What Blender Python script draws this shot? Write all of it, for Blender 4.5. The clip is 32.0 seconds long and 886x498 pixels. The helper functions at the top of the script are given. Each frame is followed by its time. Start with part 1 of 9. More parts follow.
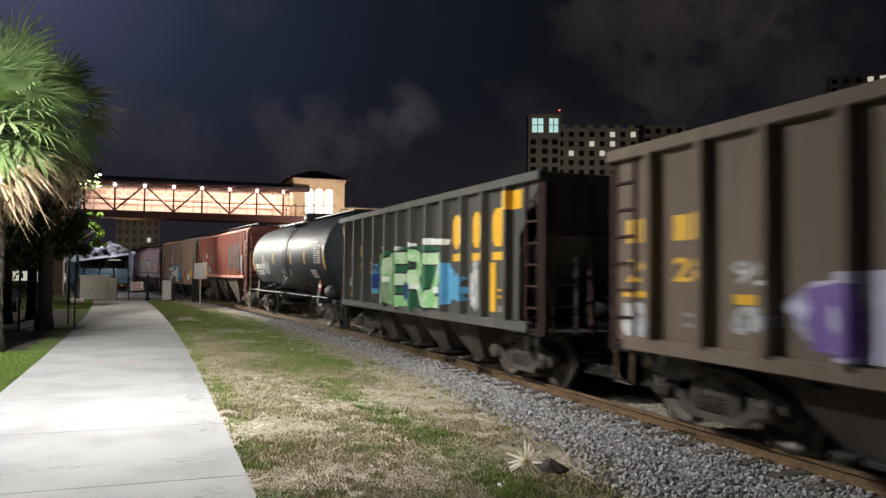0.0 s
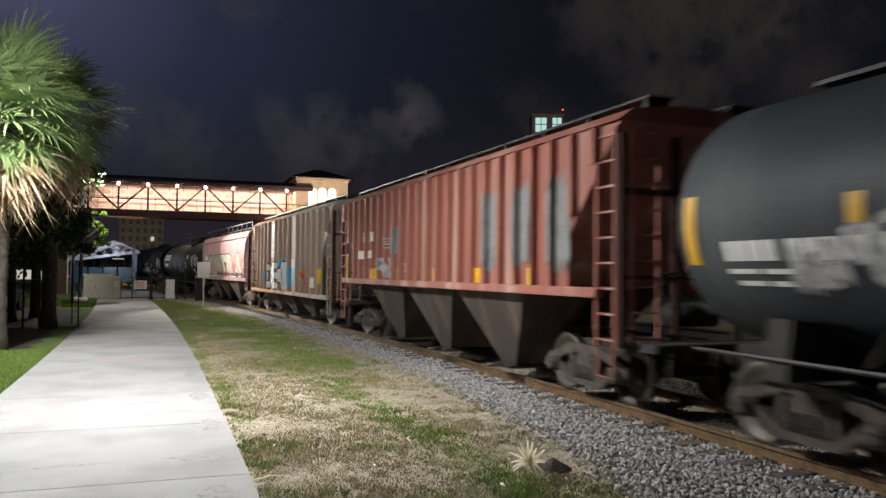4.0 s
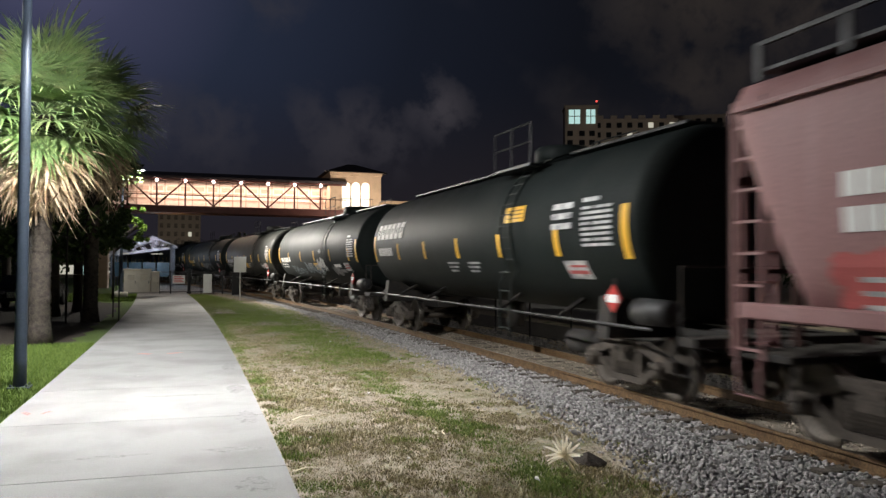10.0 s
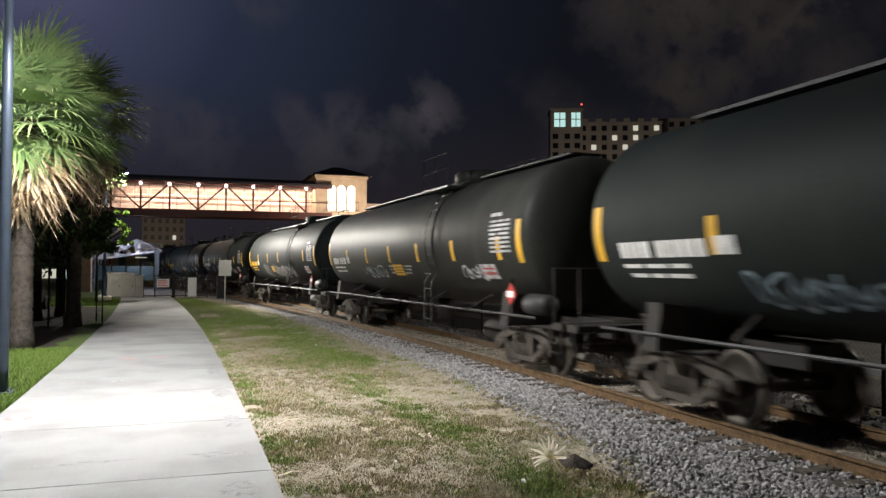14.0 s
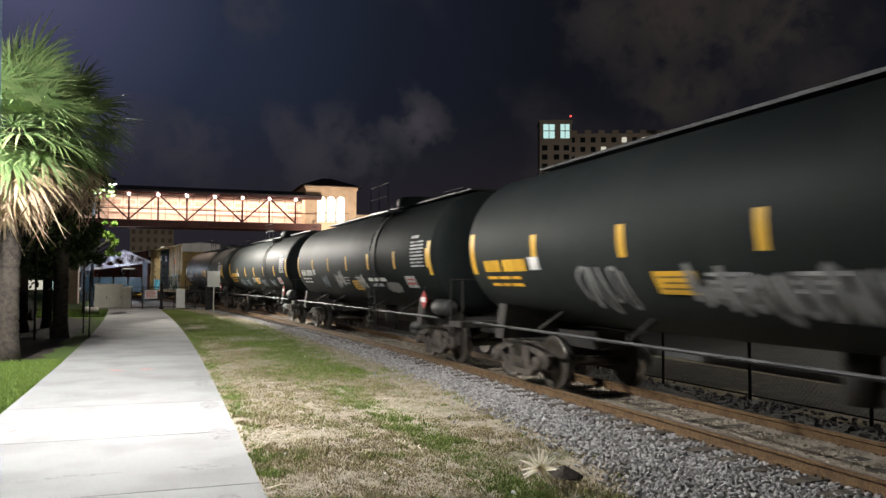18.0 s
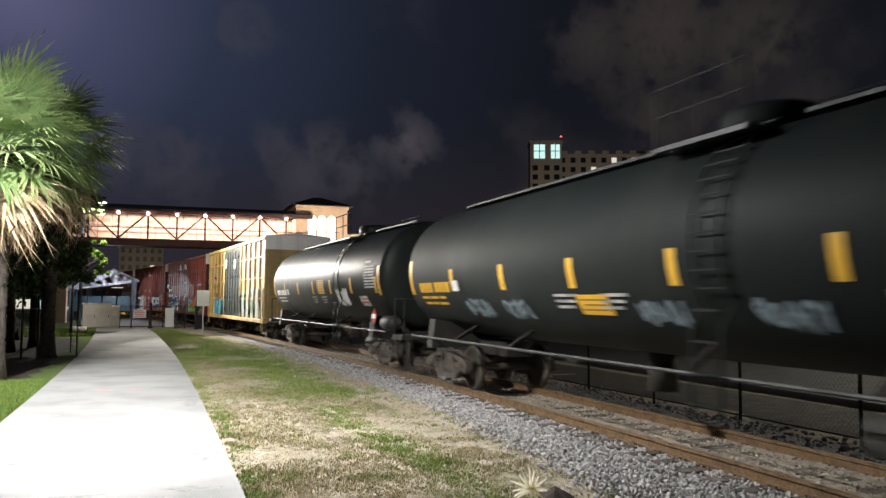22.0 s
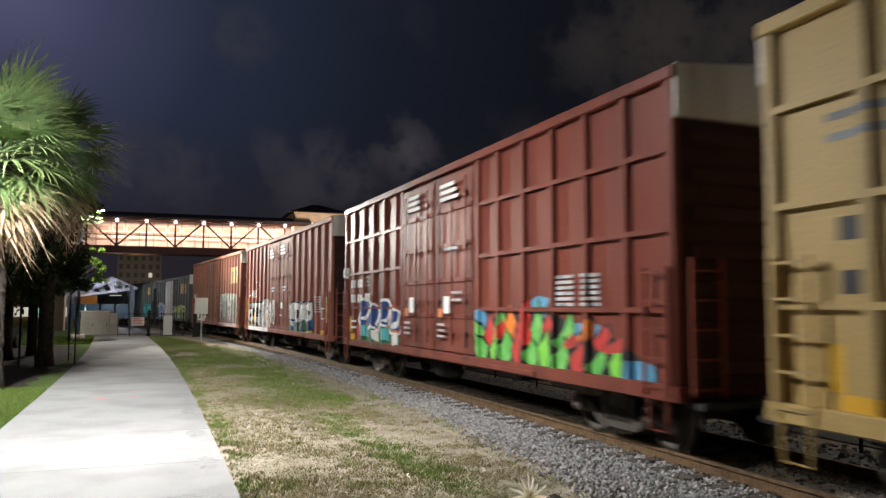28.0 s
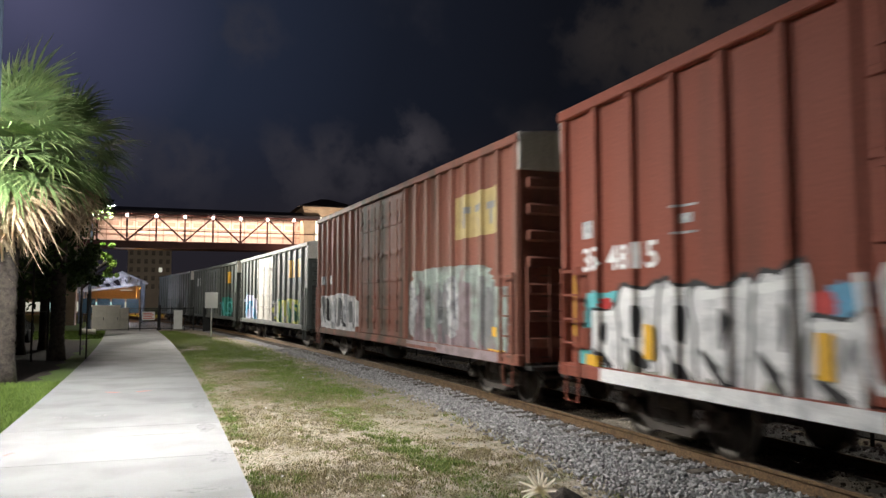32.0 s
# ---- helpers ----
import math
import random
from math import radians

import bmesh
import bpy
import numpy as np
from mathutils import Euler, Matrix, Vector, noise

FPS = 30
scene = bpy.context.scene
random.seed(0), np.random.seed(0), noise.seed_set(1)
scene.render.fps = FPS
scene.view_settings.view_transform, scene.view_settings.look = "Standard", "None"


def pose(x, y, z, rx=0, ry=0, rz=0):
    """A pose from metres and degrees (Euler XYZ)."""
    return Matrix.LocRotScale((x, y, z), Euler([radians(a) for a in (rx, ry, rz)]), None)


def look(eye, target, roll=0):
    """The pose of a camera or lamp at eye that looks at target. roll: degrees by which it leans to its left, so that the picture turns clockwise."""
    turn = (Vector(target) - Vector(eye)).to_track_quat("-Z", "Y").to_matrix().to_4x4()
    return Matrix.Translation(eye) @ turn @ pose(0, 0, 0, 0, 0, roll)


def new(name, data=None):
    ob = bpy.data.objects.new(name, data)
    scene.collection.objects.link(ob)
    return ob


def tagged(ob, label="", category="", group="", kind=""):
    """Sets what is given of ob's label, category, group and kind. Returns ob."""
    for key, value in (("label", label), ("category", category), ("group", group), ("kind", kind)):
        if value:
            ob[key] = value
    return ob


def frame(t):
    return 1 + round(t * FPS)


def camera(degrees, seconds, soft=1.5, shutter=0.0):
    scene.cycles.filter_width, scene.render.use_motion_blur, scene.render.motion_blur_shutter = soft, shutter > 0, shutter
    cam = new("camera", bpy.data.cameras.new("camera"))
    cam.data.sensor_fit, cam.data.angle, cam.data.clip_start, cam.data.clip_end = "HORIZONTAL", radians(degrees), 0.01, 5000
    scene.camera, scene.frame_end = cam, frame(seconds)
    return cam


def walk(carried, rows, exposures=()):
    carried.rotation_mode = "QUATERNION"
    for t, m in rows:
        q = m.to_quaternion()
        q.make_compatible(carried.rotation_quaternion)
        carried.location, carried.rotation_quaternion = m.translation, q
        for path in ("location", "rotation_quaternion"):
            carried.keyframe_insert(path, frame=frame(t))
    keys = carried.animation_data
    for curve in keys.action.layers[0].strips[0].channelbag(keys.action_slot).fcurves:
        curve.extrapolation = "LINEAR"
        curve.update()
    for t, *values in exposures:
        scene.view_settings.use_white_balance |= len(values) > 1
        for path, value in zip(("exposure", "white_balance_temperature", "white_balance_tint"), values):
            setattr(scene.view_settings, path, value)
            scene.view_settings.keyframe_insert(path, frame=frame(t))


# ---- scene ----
EYE = (0.0, 0.0, 2.1)
cam = camera(60.6, 32.0, soft=1.4, shutter=0.7)
# seconds, yaw, pitch, roll of the hand-held camera
TURNS = [
    (0.0,-20.08,1.88,-0.56), (0.5,-20.13,1.94,-0.43), (1.0,-20.27,1.99,-0.52), (1.5,-20.41,1.95,-0.47), (2.0,-20.45,1.85,-0.54),
    (2.5,-20.47,1.72,-0.62), (3.0,-20.18,1.79,-0.66), (3.5,-20.08,1.85,-0.64), (5.5,-18.98,1.59,-0.81), (6.0,-19.28,1.47,-0.99),
    (6.5,-20.12,1.43,-0.91), (7.0,-20.46,1.42,-1.0), (7.5,-20.38,1.36,-1.01), (8.0,-18.99,1.25,-1.16), (8.5,-18.06,1.31,-1.24),
    (9.0,-18.05,1.29,-1.16), (9.5,-18.02,1.19,-0.98), (10.0,-17.33,1.32,-0.41), (10.5,-17.39,1.33,-0.28),
    (11.0,-17.55,1.21,-0.13), (11.5,-17.75,1.13,-0.23), (12.0,-18.04,0.96,-0.3), (12.5,-18.33,1.08,0.0),
    (13.0,-18.33,1.24,-0.17), (13.5,-18.48,1.33,-0.06), (14.0,-18.38,1.54,-0.25), (14.5,-18.48,1.96,-0.19),
    (16.5,-18.83,2.02,-0.14), (17.0,-19.04,1.92,-0.31), (17.5,-19.32,1.89,-0.48), (18.0,-19.16,2.38,-0.22),
    (18.5,-19.0,2.57,-0.25), (19.0,-19.0,2.62,-0.35), (19.5,-19.03,2.68,-0.37), (20.0,-19.53,2.85,-0.43),
    (20.5,-19.46,3.27,-0.59), (21.0,-19.72,3.82,-0.4), (21.5,-19.96,3.77,-0.16), (22.0,-19.86,3.85,-0.29),
    (22.5,-19.87,4.04,-0.43), (23.0,-19.58,4.17,-0.49), (23.5,-19.61,4.16,-0.44), (24.0,-19.61,4.16,-0.46),
    (24.5,-19.76,4.17,-0.47), (25.0,-19.5,4.32,-0.41), (25.5,-19.46,4.39,-0.44), (27.5,-19.94,4.43,-0.19),
    (28.0,-19.96,4.38,-0.17), (28.5,-19.85,4.12,-0.17), (29.0,-19.68,4.12,-0.16), (29.5,-19.78,4.25,-0.16),
    (30.0,-19.49,4.14,-0.23), (30.5,-19.31,4.06,-0.18), (31.0,-19.18,3.84,-0.13), (31.5,-19.09,3.67,0.12),
    (32.0,-19.29,3.92,-0.04),

]
STOPS = [(0.0, 0.0), (4.0, 0.0), (8.0, -0.08), (10.0, -0.05), (14.0, 0.1), (19.0, 0.22), (22.0, 0.45), (25.0, 0.38), (28.0, 0.06), (32.0, 0.0)]
walk(cam, [(t, pose(*EYE, 90 + pitch, roll, yaw)) for t, yaw, pitch, roll in TURNS], exposures=STOPS)

# ---- the track's curve and the train's run ----
RAIL_TOP = 0.17
TRACK_X, RADIUS = 7.35, 405.0


def on_track(s, off=0.0, z=0.0):
    """Place s metres along the curved track, off metres to its right."""
    a = s / RADIUS
    return Vector((TRACK_X - RADIUS + (RADIUS + off) * math.cos(a), (RADIUS + off) * math.sin(a), z))


def run(t):
    """Metres that the train has gone by t seconds."""
    u = t / 32
    return 5.75 * 32 * (1.3430 * u + 0.2649 * u ** 2 / 2 - 0.3846 * u ** 3 / 3 + 0.0534 * u ** 4 / 4)


# ---- night sky and the large lights ----
def nodes_of(tree):
    tree.nodes.clear()
    return tree.nodes, tree.links


CLOUDS = [
    ((0.290, 0.935, 0.204), 0.040, 1.0), ((0.259, 0.946, 0.196), 0.024, 0.6), ((0.125, 0.974, 0.192), 0.036, 0.5), ((0.181, 0.965, 0.187), 0.040, 0.6),
    ((0.161, 0.974, 0.161), 0.052, 0.6), ((0.218, 0.961, 0.165), 0.045, 0.55), ((-0.057, 0.981, 0.184), 0.045, 0.45), ((0.000, 0.985, 0.170), 0.055, 0.5),
    ((0.571, 0.788, 0.231), 0.056, 0.6), ((0.607, 0.759, 0.234), 0.040, 0.5), ((0.494, 0.807, 0.324), 0.055, 0.6), ((0.560, 0.760, 0.332), 0.085, 0.75),
    ((0.640, 0.705, 0.310), 0.080, 0.7), ((0.695, 0.680, 0.235), 0.050, 0.4), ((0.075, 0.941, 0.330), 0.040, 0.5), ((0.529, 0.798, 0.290), 0.050, 0.5),
]


def night_sky():
    """Dark blue night sky, with lamp glare painted violet at the upper left, and torn clouds lit from below."""
    w = bpy.data.worlds.new("night_sky")
    scene.world = w
    w.use_nodes = True
    n, l = nodes_of(w.node_tree)
    out, bg = n.new("ShaderNodeOutputWorld"), n.new("ShaderNodeBackground")
    tc, sep = n.new("ShaderNodeTexCoord"), n.new("ShaderNodeSeparateXYZ")
    way = tc.outputs["Generated"]
    l.new(way, sep.inputs[0])

    def distance_from(point):
        d = n.new("ShaderNodeVectorMath")
        d.operation = "DISTANCE"
        d.inputs[1].default_value = point
        l.new(way, d.inputs[0])
        return d.outputs["Value"]

    def maths(kind, a, b):
        m = n.new("ShaderNodeMath")
        m.operation = kind
        for i, v in enumerate((a, b)):
            if isinstance(v, (int, float)):
                m.inputs[i].default_value = v
            else:
                l.new(v, m.inputs[i])
        return m.outputs[0]

    def ranged(value, a, b, top=1.0):
        r = n.new("ShaderNodeMapRange")
        r.interpolation_type = "SMOOTHSTEP"
        r.inputs["From Min"].default_value, r.inputs["From Max"].default_value, r.inputs["To Max"].default_value = a, b, top
        l.new(value, r.inputs["Value"])
        return r.outputs[0]

    def mixed(f, a, b):
        x = n.new("ShaderNodeMix")
        x.data_type = "RGBA"
        l.new(f, x.inputs["Factor"])
        for key, v in (("A", a), ("B", b)):
            if isinstance(v, tuple):
                x.inputs[key].default_value = (*v, 1)
            else:
                l.new(v, x.inputs[key])
        return x.outputs["Result"]

    # the ramp's violet end is the path lamp's glare put into sky colour
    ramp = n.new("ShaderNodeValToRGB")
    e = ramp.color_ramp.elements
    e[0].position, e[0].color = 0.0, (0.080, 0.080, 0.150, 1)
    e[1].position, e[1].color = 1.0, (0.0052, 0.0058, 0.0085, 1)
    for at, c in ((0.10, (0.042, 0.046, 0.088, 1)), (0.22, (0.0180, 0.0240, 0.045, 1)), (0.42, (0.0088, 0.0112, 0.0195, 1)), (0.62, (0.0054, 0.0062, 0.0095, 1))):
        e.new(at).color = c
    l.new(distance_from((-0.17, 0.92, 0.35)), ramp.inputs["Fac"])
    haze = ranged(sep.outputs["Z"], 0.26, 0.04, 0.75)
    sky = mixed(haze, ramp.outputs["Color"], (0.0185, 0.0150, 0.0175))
    nz = n.new("ShaderNodeTexNoise")
    nz.inputs["Scale"].default_value, nz.inputs["Detail"].default_value, nz.inputs["Roughness"].default_value = 24.0, 6.0, 0.58
    l.new(way, nz.inputs["Vector"])
    torn = maths("SUBTRACT", nz.outputs["Fac"], 0.5)
    bank = None
    for point, wide, gain in CLOUDS:
        edge = maths("ADD", distance_from(point), maths("MULTIPLY", torn, wide * 2.6))
        puff = ranged(edge, wide * 1.25, wide * 0.30, gain)
        bank = puff if bank is None else maths("MAXIMUM", bank, puff)
    nb = n.new("ShaderNodeTexNoise")
    nb.inputs["Scale"].default_value, nb.inputs["Detail"].default_value = 5.5, 5.0
    l.new(way, nb.inputs["Vector"])
    bank = maths("MAXIMUM", bank, ranged(nb.outputs["Fac"], 0.54, 0.72, 0.30))
    shade = maths("MULTIPLY", bank, ranged(nz.outputs["Fac"], 0.15, 0.62))
    side = ranged(sep.outputs["X"], 0.25, 0.55)
    l.new(mixed(shade, sky, mixed(side, (0.040, 0.037, 0.045), (0.032, 0.026, 0.023))), bg.inputs["Color"])
    bg.inputs["Strength"].default_value = 1.0
    l.new(bg.outputs[0], out.inputs[0])


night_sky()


def area_lamp(name, eye, target, watts, size, colour, spread=180, size_y=None):
    d = bpy.data.lights.new(name, "AREA")
    d.energy, d.size, d.color, d.spread = watts, size, colour, radians(spread)
    d.shape = "DISK"
    if size_y:
        d.shape, d.size_y = "RECTANGLE", size_y
    ob = new(name, d)
    ob.matrix_world = look(eye, target)
    return ob


def bulb(name, place, watts, radius, colour):
    d = bpy.data.lights.new(name, "POINT")
    d.energy, d.shadow_soft_size, d.color = watts, radius, colour
    ob = new(name, d)
    ob.location = place
    return ob


LAMP_1 = (-1.6, 12.8, 7.3)
# unseen second head on the path lamp, added to brighten palm and lawn
LAMP_1_ADDED = (-4.2, 16.0, 7.3)
LAMP_2 = (-3.9, 48.6, 7.72)
area_lamp("path_lamp_light", (LAMP_1[0], LAMP_1[1], LAMP_1[2] - 0.03), (LAMP_1[0] + 1.7, LAMP_1[1] - 1.0, 0), 1580, 0.5, (0.975, 0.97, 0.96), spread=146)
area_lamp("added_palm_light", (LAMP_1_ADDED[0], LAMP_1_ADDED[1], LAMP_1_ADDED[2] - 0.03), (LAMP_1_ADDED[0] - 0.7, LAMP_1_ADDED[1] + 5.6, 2.6), 1500, 0.4, (0.975, 0.97, 0.96), spread=125)
bulb("path_lamp_glow", (LAMP_1[0], LAMP_1[1], LAMP_1[2] - 0.16), 430, 0.12, (0.975, 0.97, 0.96))
# the gate lamp's head leans towards the track
area_lamp("gate_lamp_light", (LAMP_2[0] + 0.1, LAMP_2[1], LAMP_2[2] - 0.22), (6.0, 39.0, 4.6), 1500, 0.3, (1.0, 0.95, 0.86), spread=84)
bulb("gate_lamp_glow", (LAMP_2[0], LAMP_2[1], LAMP_2[2] - 0.2), 1950, 0.12, (1.0, 0.95, 0.86))
area_lamp("bridge_light", (2.6, 73.2, 9.75), (2.6, 73.2, 0), 1150, 17.0, (1.0, 0.78, 0.62), size_y=0.5)
bulb("canopy_light", (-5.2, 76.2, 3.2), 420, 0.15, (0.86, 0.90, 1.0))
area_lamp("tower_floodlight", (13.9, 65.9, 5.35), (13.6, 71.8, 9.3), 560, 0.4, (1.0, 0.86, 0.70), spread=140)
bulb("town_street_light", (112.0, 172.0, 7.0), 16000, 0.5, (1.0, 0.90, 0.78))
bulb("town_street_light", (-9.0, 226.0, 6.0), 2300, 0.5, (1.0, 0.85, 0.70))
bulb("crossing_light", (-4.9, 117.3, 3.6), 2600, 0.2, (1.0, 0.42, 0.10))
area_lamp("far_lot_light", (24.0, 14.0, 8.0), (18.0, 12.0, 0), 800, 0.5, (1.0, 0.93, 0.80))

# ---- materials ----
def material(name, base, rough=0.7, metal=0.0, vary=0.25, scale=3.0, fine=40.0, bump=0.15, second=None, cut=(0.45, 0.65),
             streak=0.0, spec=0.5, per_object=0.0, coord="Object", lean=None):
    """A surface with two scales of variation, an optional second colour in patches (dirt, rust) and vertical streaks."""
    m = bpy.data.materials.new(name)
    m.use_nodes = True
    n, l = nodes_of(m.node_tree)
    out, b = n.new("ShaderNodeOutputMaterial"), n.new("ShaderNodeBsdfPrincipled")
    l.new(b.outputs[0], out.inputs[0])
    tc = n.new("ShaderNodeTexCoord")
    big, small = n.new("ShaderNodeTexNoise"), n.new("ShaderNodeTexNoise")
    big.inputs["Scale"].default_value, big.inputs["Detail"].default_value = scale, 4
    small.inputs["Scale"].default_value, small.inputs["Detail"].default_value = fine, 3
    mp = n.new("ShaderNodeMapping")
    if streak:
        mp.inputs["Scale"].default_value = (1.0, 1.0, 1.0 / (1 + 6 * streak))
    l.new(tc.outputs[coord], mp.inputs["Vector"])
    l.new(mp.outputs[0], big.inputs["Vector"])
    l.new(tc.outputs[coord], small.inputs["Vector"])
    col = n.new("ShaderNodeMix")
    col.data_type = "RGBA"
    second = second or tuple(c * (1 - vary) for c in base)
    col.inputs["A"].default_value, col.inputs["B"].default_value = (*base, 1), (*second, 1)
    ramp = n.new("ShaderNodeMapRange")
    ramp.inputs["From Min"].default_value, ramp.inputs["From Max"].default_value = cut
    if lean:
        sp, lr, ad = n.new("ShaderNodeSeparateXYZ"), n.new("ShaderNodeMapRange"), n.new("ShaderNodeMath")
        l.new(tc.outputs[coord], sp.inputs[0])
        lr.inputs["From Min"].default_value, lr.inputs["From Max"].default_value = lean[0], lean[1]
        lr.inputs["To Min"].default_value, lr.inputs["To Max"].default_value = -lean[2], lean[2]
        l.new(sp.outputs["Y"], lr.inputs["Value"])
        l.new(big.outputs["Fac"], ad.inputs[0]), l.new(lr.outputs[0], ad.inputs[1])
        l.new(ad.outputs[0], ramp.inputs["Value"])
    else:
        l.new(big.outputs["Fac"], ramp.inputs["Value"])
    l.new(ramp.outputs[0], col.inputs["Factor"])
    hsv = n.new("ShaderNodeHueSaturation")
    vr = n.new("ShaderNodeMapRange")
    vr.inputs["From Min"].default_value, vr.inputs["From Max"].default_value = 0.3, 0.7
    vr.inputs["To Min"].default_value, vr.inputs["To Max"].default_value = 1 - vary, 1 + vary
    l.new(small.outputs["Fac"], vr.inputs["Value"])
    if per_object:
        oi, ml, mr = n.new("ShaderNodeObjectInfo"), n.new("ShaderNodeMath"), n.new("ShaderNodeMapRange")
        mr.inputs["To Min"].default_value, mr.inputs["To Max"].default_value = 1 - per_object, 1 + per_object
        l.new(oi.outputs["Random"], mr.inputs["Value"])
        ml.operation = "MULTIPLY"
        l.new(mr.outputs[0], ml.inputs[0]), l.new(vr.outputs[0], ml.inputs[1])
        l.new(ml.outputs[0], hsv.inputs["Value"])
    else:
        l.new(vr.outputs[0], hsv.inputs["Value"])
    l.new(col.outputs["Result"], hsv.inputs["Color"])
    l.new(hsv.outputs[0], b.inputs["Base Color"])
    b.inputs["Metallic"].default_value = metal
    b.inputs["Specular IOR Level"].default_value = spec
    rr = n.new("ShaderNodeMapRange")
    rr.inputs["To Min"].default_value, rr.inputs["To Max"].default_value = max(0.05, rough - 0.12), min(1, rough + 0.12)
    l.new(big.outputs["Fac"], rr.inputs["Value"])
    l.new(rr.outputs[0], b.inputs["Roughness"])
    if bump:
        bp = n.new("ShaderNodeBump")
        bp.inputs["Strength"].default_value, bp.inputs["Distance"].default_value = bump, 0.02
        l.new(small.outputs["Fac"], bp.inputs["Height"])
        l.new(bp.outputs[0], b.inputs["Normal"])
    return m


def island_material(name, base, second, rough=0.9, bump=0.0):
    """For joined blades and stones: each island takes its own tone between two colours."""
    m = bpy.data.materials.new(name)
    m.use_nodes = True
    n, l = nodes_of(m.node_tree)
    out, b = n.new("ShaderNodeOutputMaterial"), n.new("ShaderNodeBsdfPrincipled")
    l.new(b.outputs[0], out.inputs[0])
    geo, ramp = n.new("ShaderNodeNewGeometry"), n.new("ShaderNodeMix")
    ramp.data_type = "RGBA"
    ramp.inputs["A"].default_value, ramp.inputs["B"].default_value = (*base, 1), (*second, 1)
    l.new(geo.outputs["Random Per Island"], ramp.inputs["Factor"])
    l.new(ramp.outputs["Result"], b.inputs["Base Color"])
    b.inputs["Roughness"].default_value = rough
    b.inputs["Specular IOR Level"].default_value = 0.25
    return m


def glow(name, colour, strength):
    m = bpy.data.materials.new(name)
    m.use_nodes = True
    n, l = nodes_of(m.node_tree)
    out, e = n.new("ShaderNodeOutputMaterial"), n.new("ShaderNodeEmission")
    e.inputs["Color"].default_value, e.inputs["Strength"].default_value = (*colour, 1), strength
    l.new(e.outputs[0], out.inputs[0])
    return m


CONCRETE = material("path_concrete", (0.285, 0.285, 0.28), 0.85, vary=0.10, scale=0.9, fine=60, bump=0.12, second=(0.225, 0.225, 0.22), cut=(0.45, 0.7), per_object=0.06)
DARK_STEEL = material("dark_steel", (0.030, 0.030, 0.032), 0.6, 0.3, vary=0.35, scale=4)
FRAME_STEEL = material("grimy_steel", (0.018, 0.016, 0.015), 0.75, 0.1, vary=0.4, scale=5, second=(0.034, 0.027, 0.021))
TRUCK_STEEL = material("dusty_cast_steel", (0.085, 0.070, 0.057), 0.85, 0.1, vary=0.4, scale=6, second=(0.045, 0.036, 0.030))
WHEEL_STEEL = material("worn_wheel_steel", (0.10, 0.085, 0.07), 0.55, 0.6, vary=0.3)
TREAD_STEEL = material("polished_tread", (0.42, 0.40, 0.38), 0.28, 0.95, vary=0.15)
RAIL_RUST = material("rusty_rail", (0.150, 0.088, 0.038), 0.8, 0.1, vary=0.35, scale=7, second=(0.10, 0.055, 0.024))
RAIL_SHINE = material("rail_running_surface", (0.36, 0.30, 0.24), 0.4, 0.8, vary=0.2, scale=9)
TIE_WOOD = material("creosoted_wood", (0.062, 0.050, 0.039), 0.95, vary=0.4, scale=8, second=(0.12, 0.098, 0.078), per_object=0.25)
BLACK_PAINT = material("black_powder_coat", (0.012, 0.012, 0.013), 0.5, 0.1, vary=0.2)
POLE_PAINT = material("blue_grey_pole_paint", (0.040, 0.055, 0.080), 0.5, 0.2, vary=0.15)
WHITE_BOX = material("cream_cabinet_paint", (0.80, 0.76, 0.66), 0.6, vary=0.08)
SIGN_WHITE = material("white_sign_sheet", (0.58, 0.59, 0.57), 0.5, vary=0.06)
SIGN_RED = material("red_sign_print", (0.50, 0.06, 0.05), 0.5)
BRIDGE_RED = material("rust_red_girder", (0.085, 0.020, 0.014), 0.6, vary=0.2)
BRIDGE_ROOF = material("dark_bridge_roof", (0.05, 0.035, 0.04), 0.7, vary=0.3)
BRIDGE_TRIM = material("tan_wall_trim", (0.50, 0.35, 0.28), 0.8, vary=0.1)
BRIDGE_WALL = material("pink_plaster", (0.76, 0.60, 0.52), 0.8, vary=0.08)
STUCCO = material("cream_stucco", (0.50, 0.36, 0.25), 0.9, vary=0.12, scale=1.5, fine=30)
ROOF_TILE = material("dark_roof_tile", (0.045, 0.032, 0.03), 0.8, vary=0.3)
CURTAIN = material("curtained_window", (0.15, 0.13, 0.115), 0.6, vary=0.3, scale=0.4, fine=3, bump=0)
FAR_WALL = material("pale_apartment_wall", (0.33, 0.29, 0.25), 0.9, vary=0.1, scale=0.3, fine=4)
FAR_GLASS = material("dark_window_glass", (0.015, 0.017, 0.02), 0.15, vary=0.1)
FROSTED = material("milky_canopy_glazing", (0.55, 0.57, 0.68), 0.4, vary=0.1)
FROSTED.node_tree.nodes["Principled BSDF"].inputs["Transmission Weight"].default_value = 0.75
TRUSS_WHITE = material("white_truss_paint", (0.50, 0.50, 0.55), 0.5, vary=0.1)
SCREEN_BLUE = material("blue_glazed_screen", (0.05, 0.09, 0.12), 0.25, vary=0.2)
ORANGE_LAMP = glow("orange_street_lamp", (1.0, 0.45, 0.12), 12)
CANOPY = material("grey_blue_canopy", (0.14, 0.16, 0.20), 0.4, 0.3, vary=0.25)
BRIDGE_LAMP = glow("bridge_lamp_globe", (1.0, 0.93, 0.86), 40)
WARM_WINDOW = glow("lit_arch_window", (1.0, 0.90, 0.74), 2.2)
COOL_WINDOW = glow("lit_top_window", (0.62, 0.95, 0.90), 0.75)
ROOM_WINDOW = glow("lit_room_window", (0.95, 0.92, 0.75), 0.55)
RED_BEACON = glow("red_beacon", (1.0, 0.10, 0.08), 1.6)
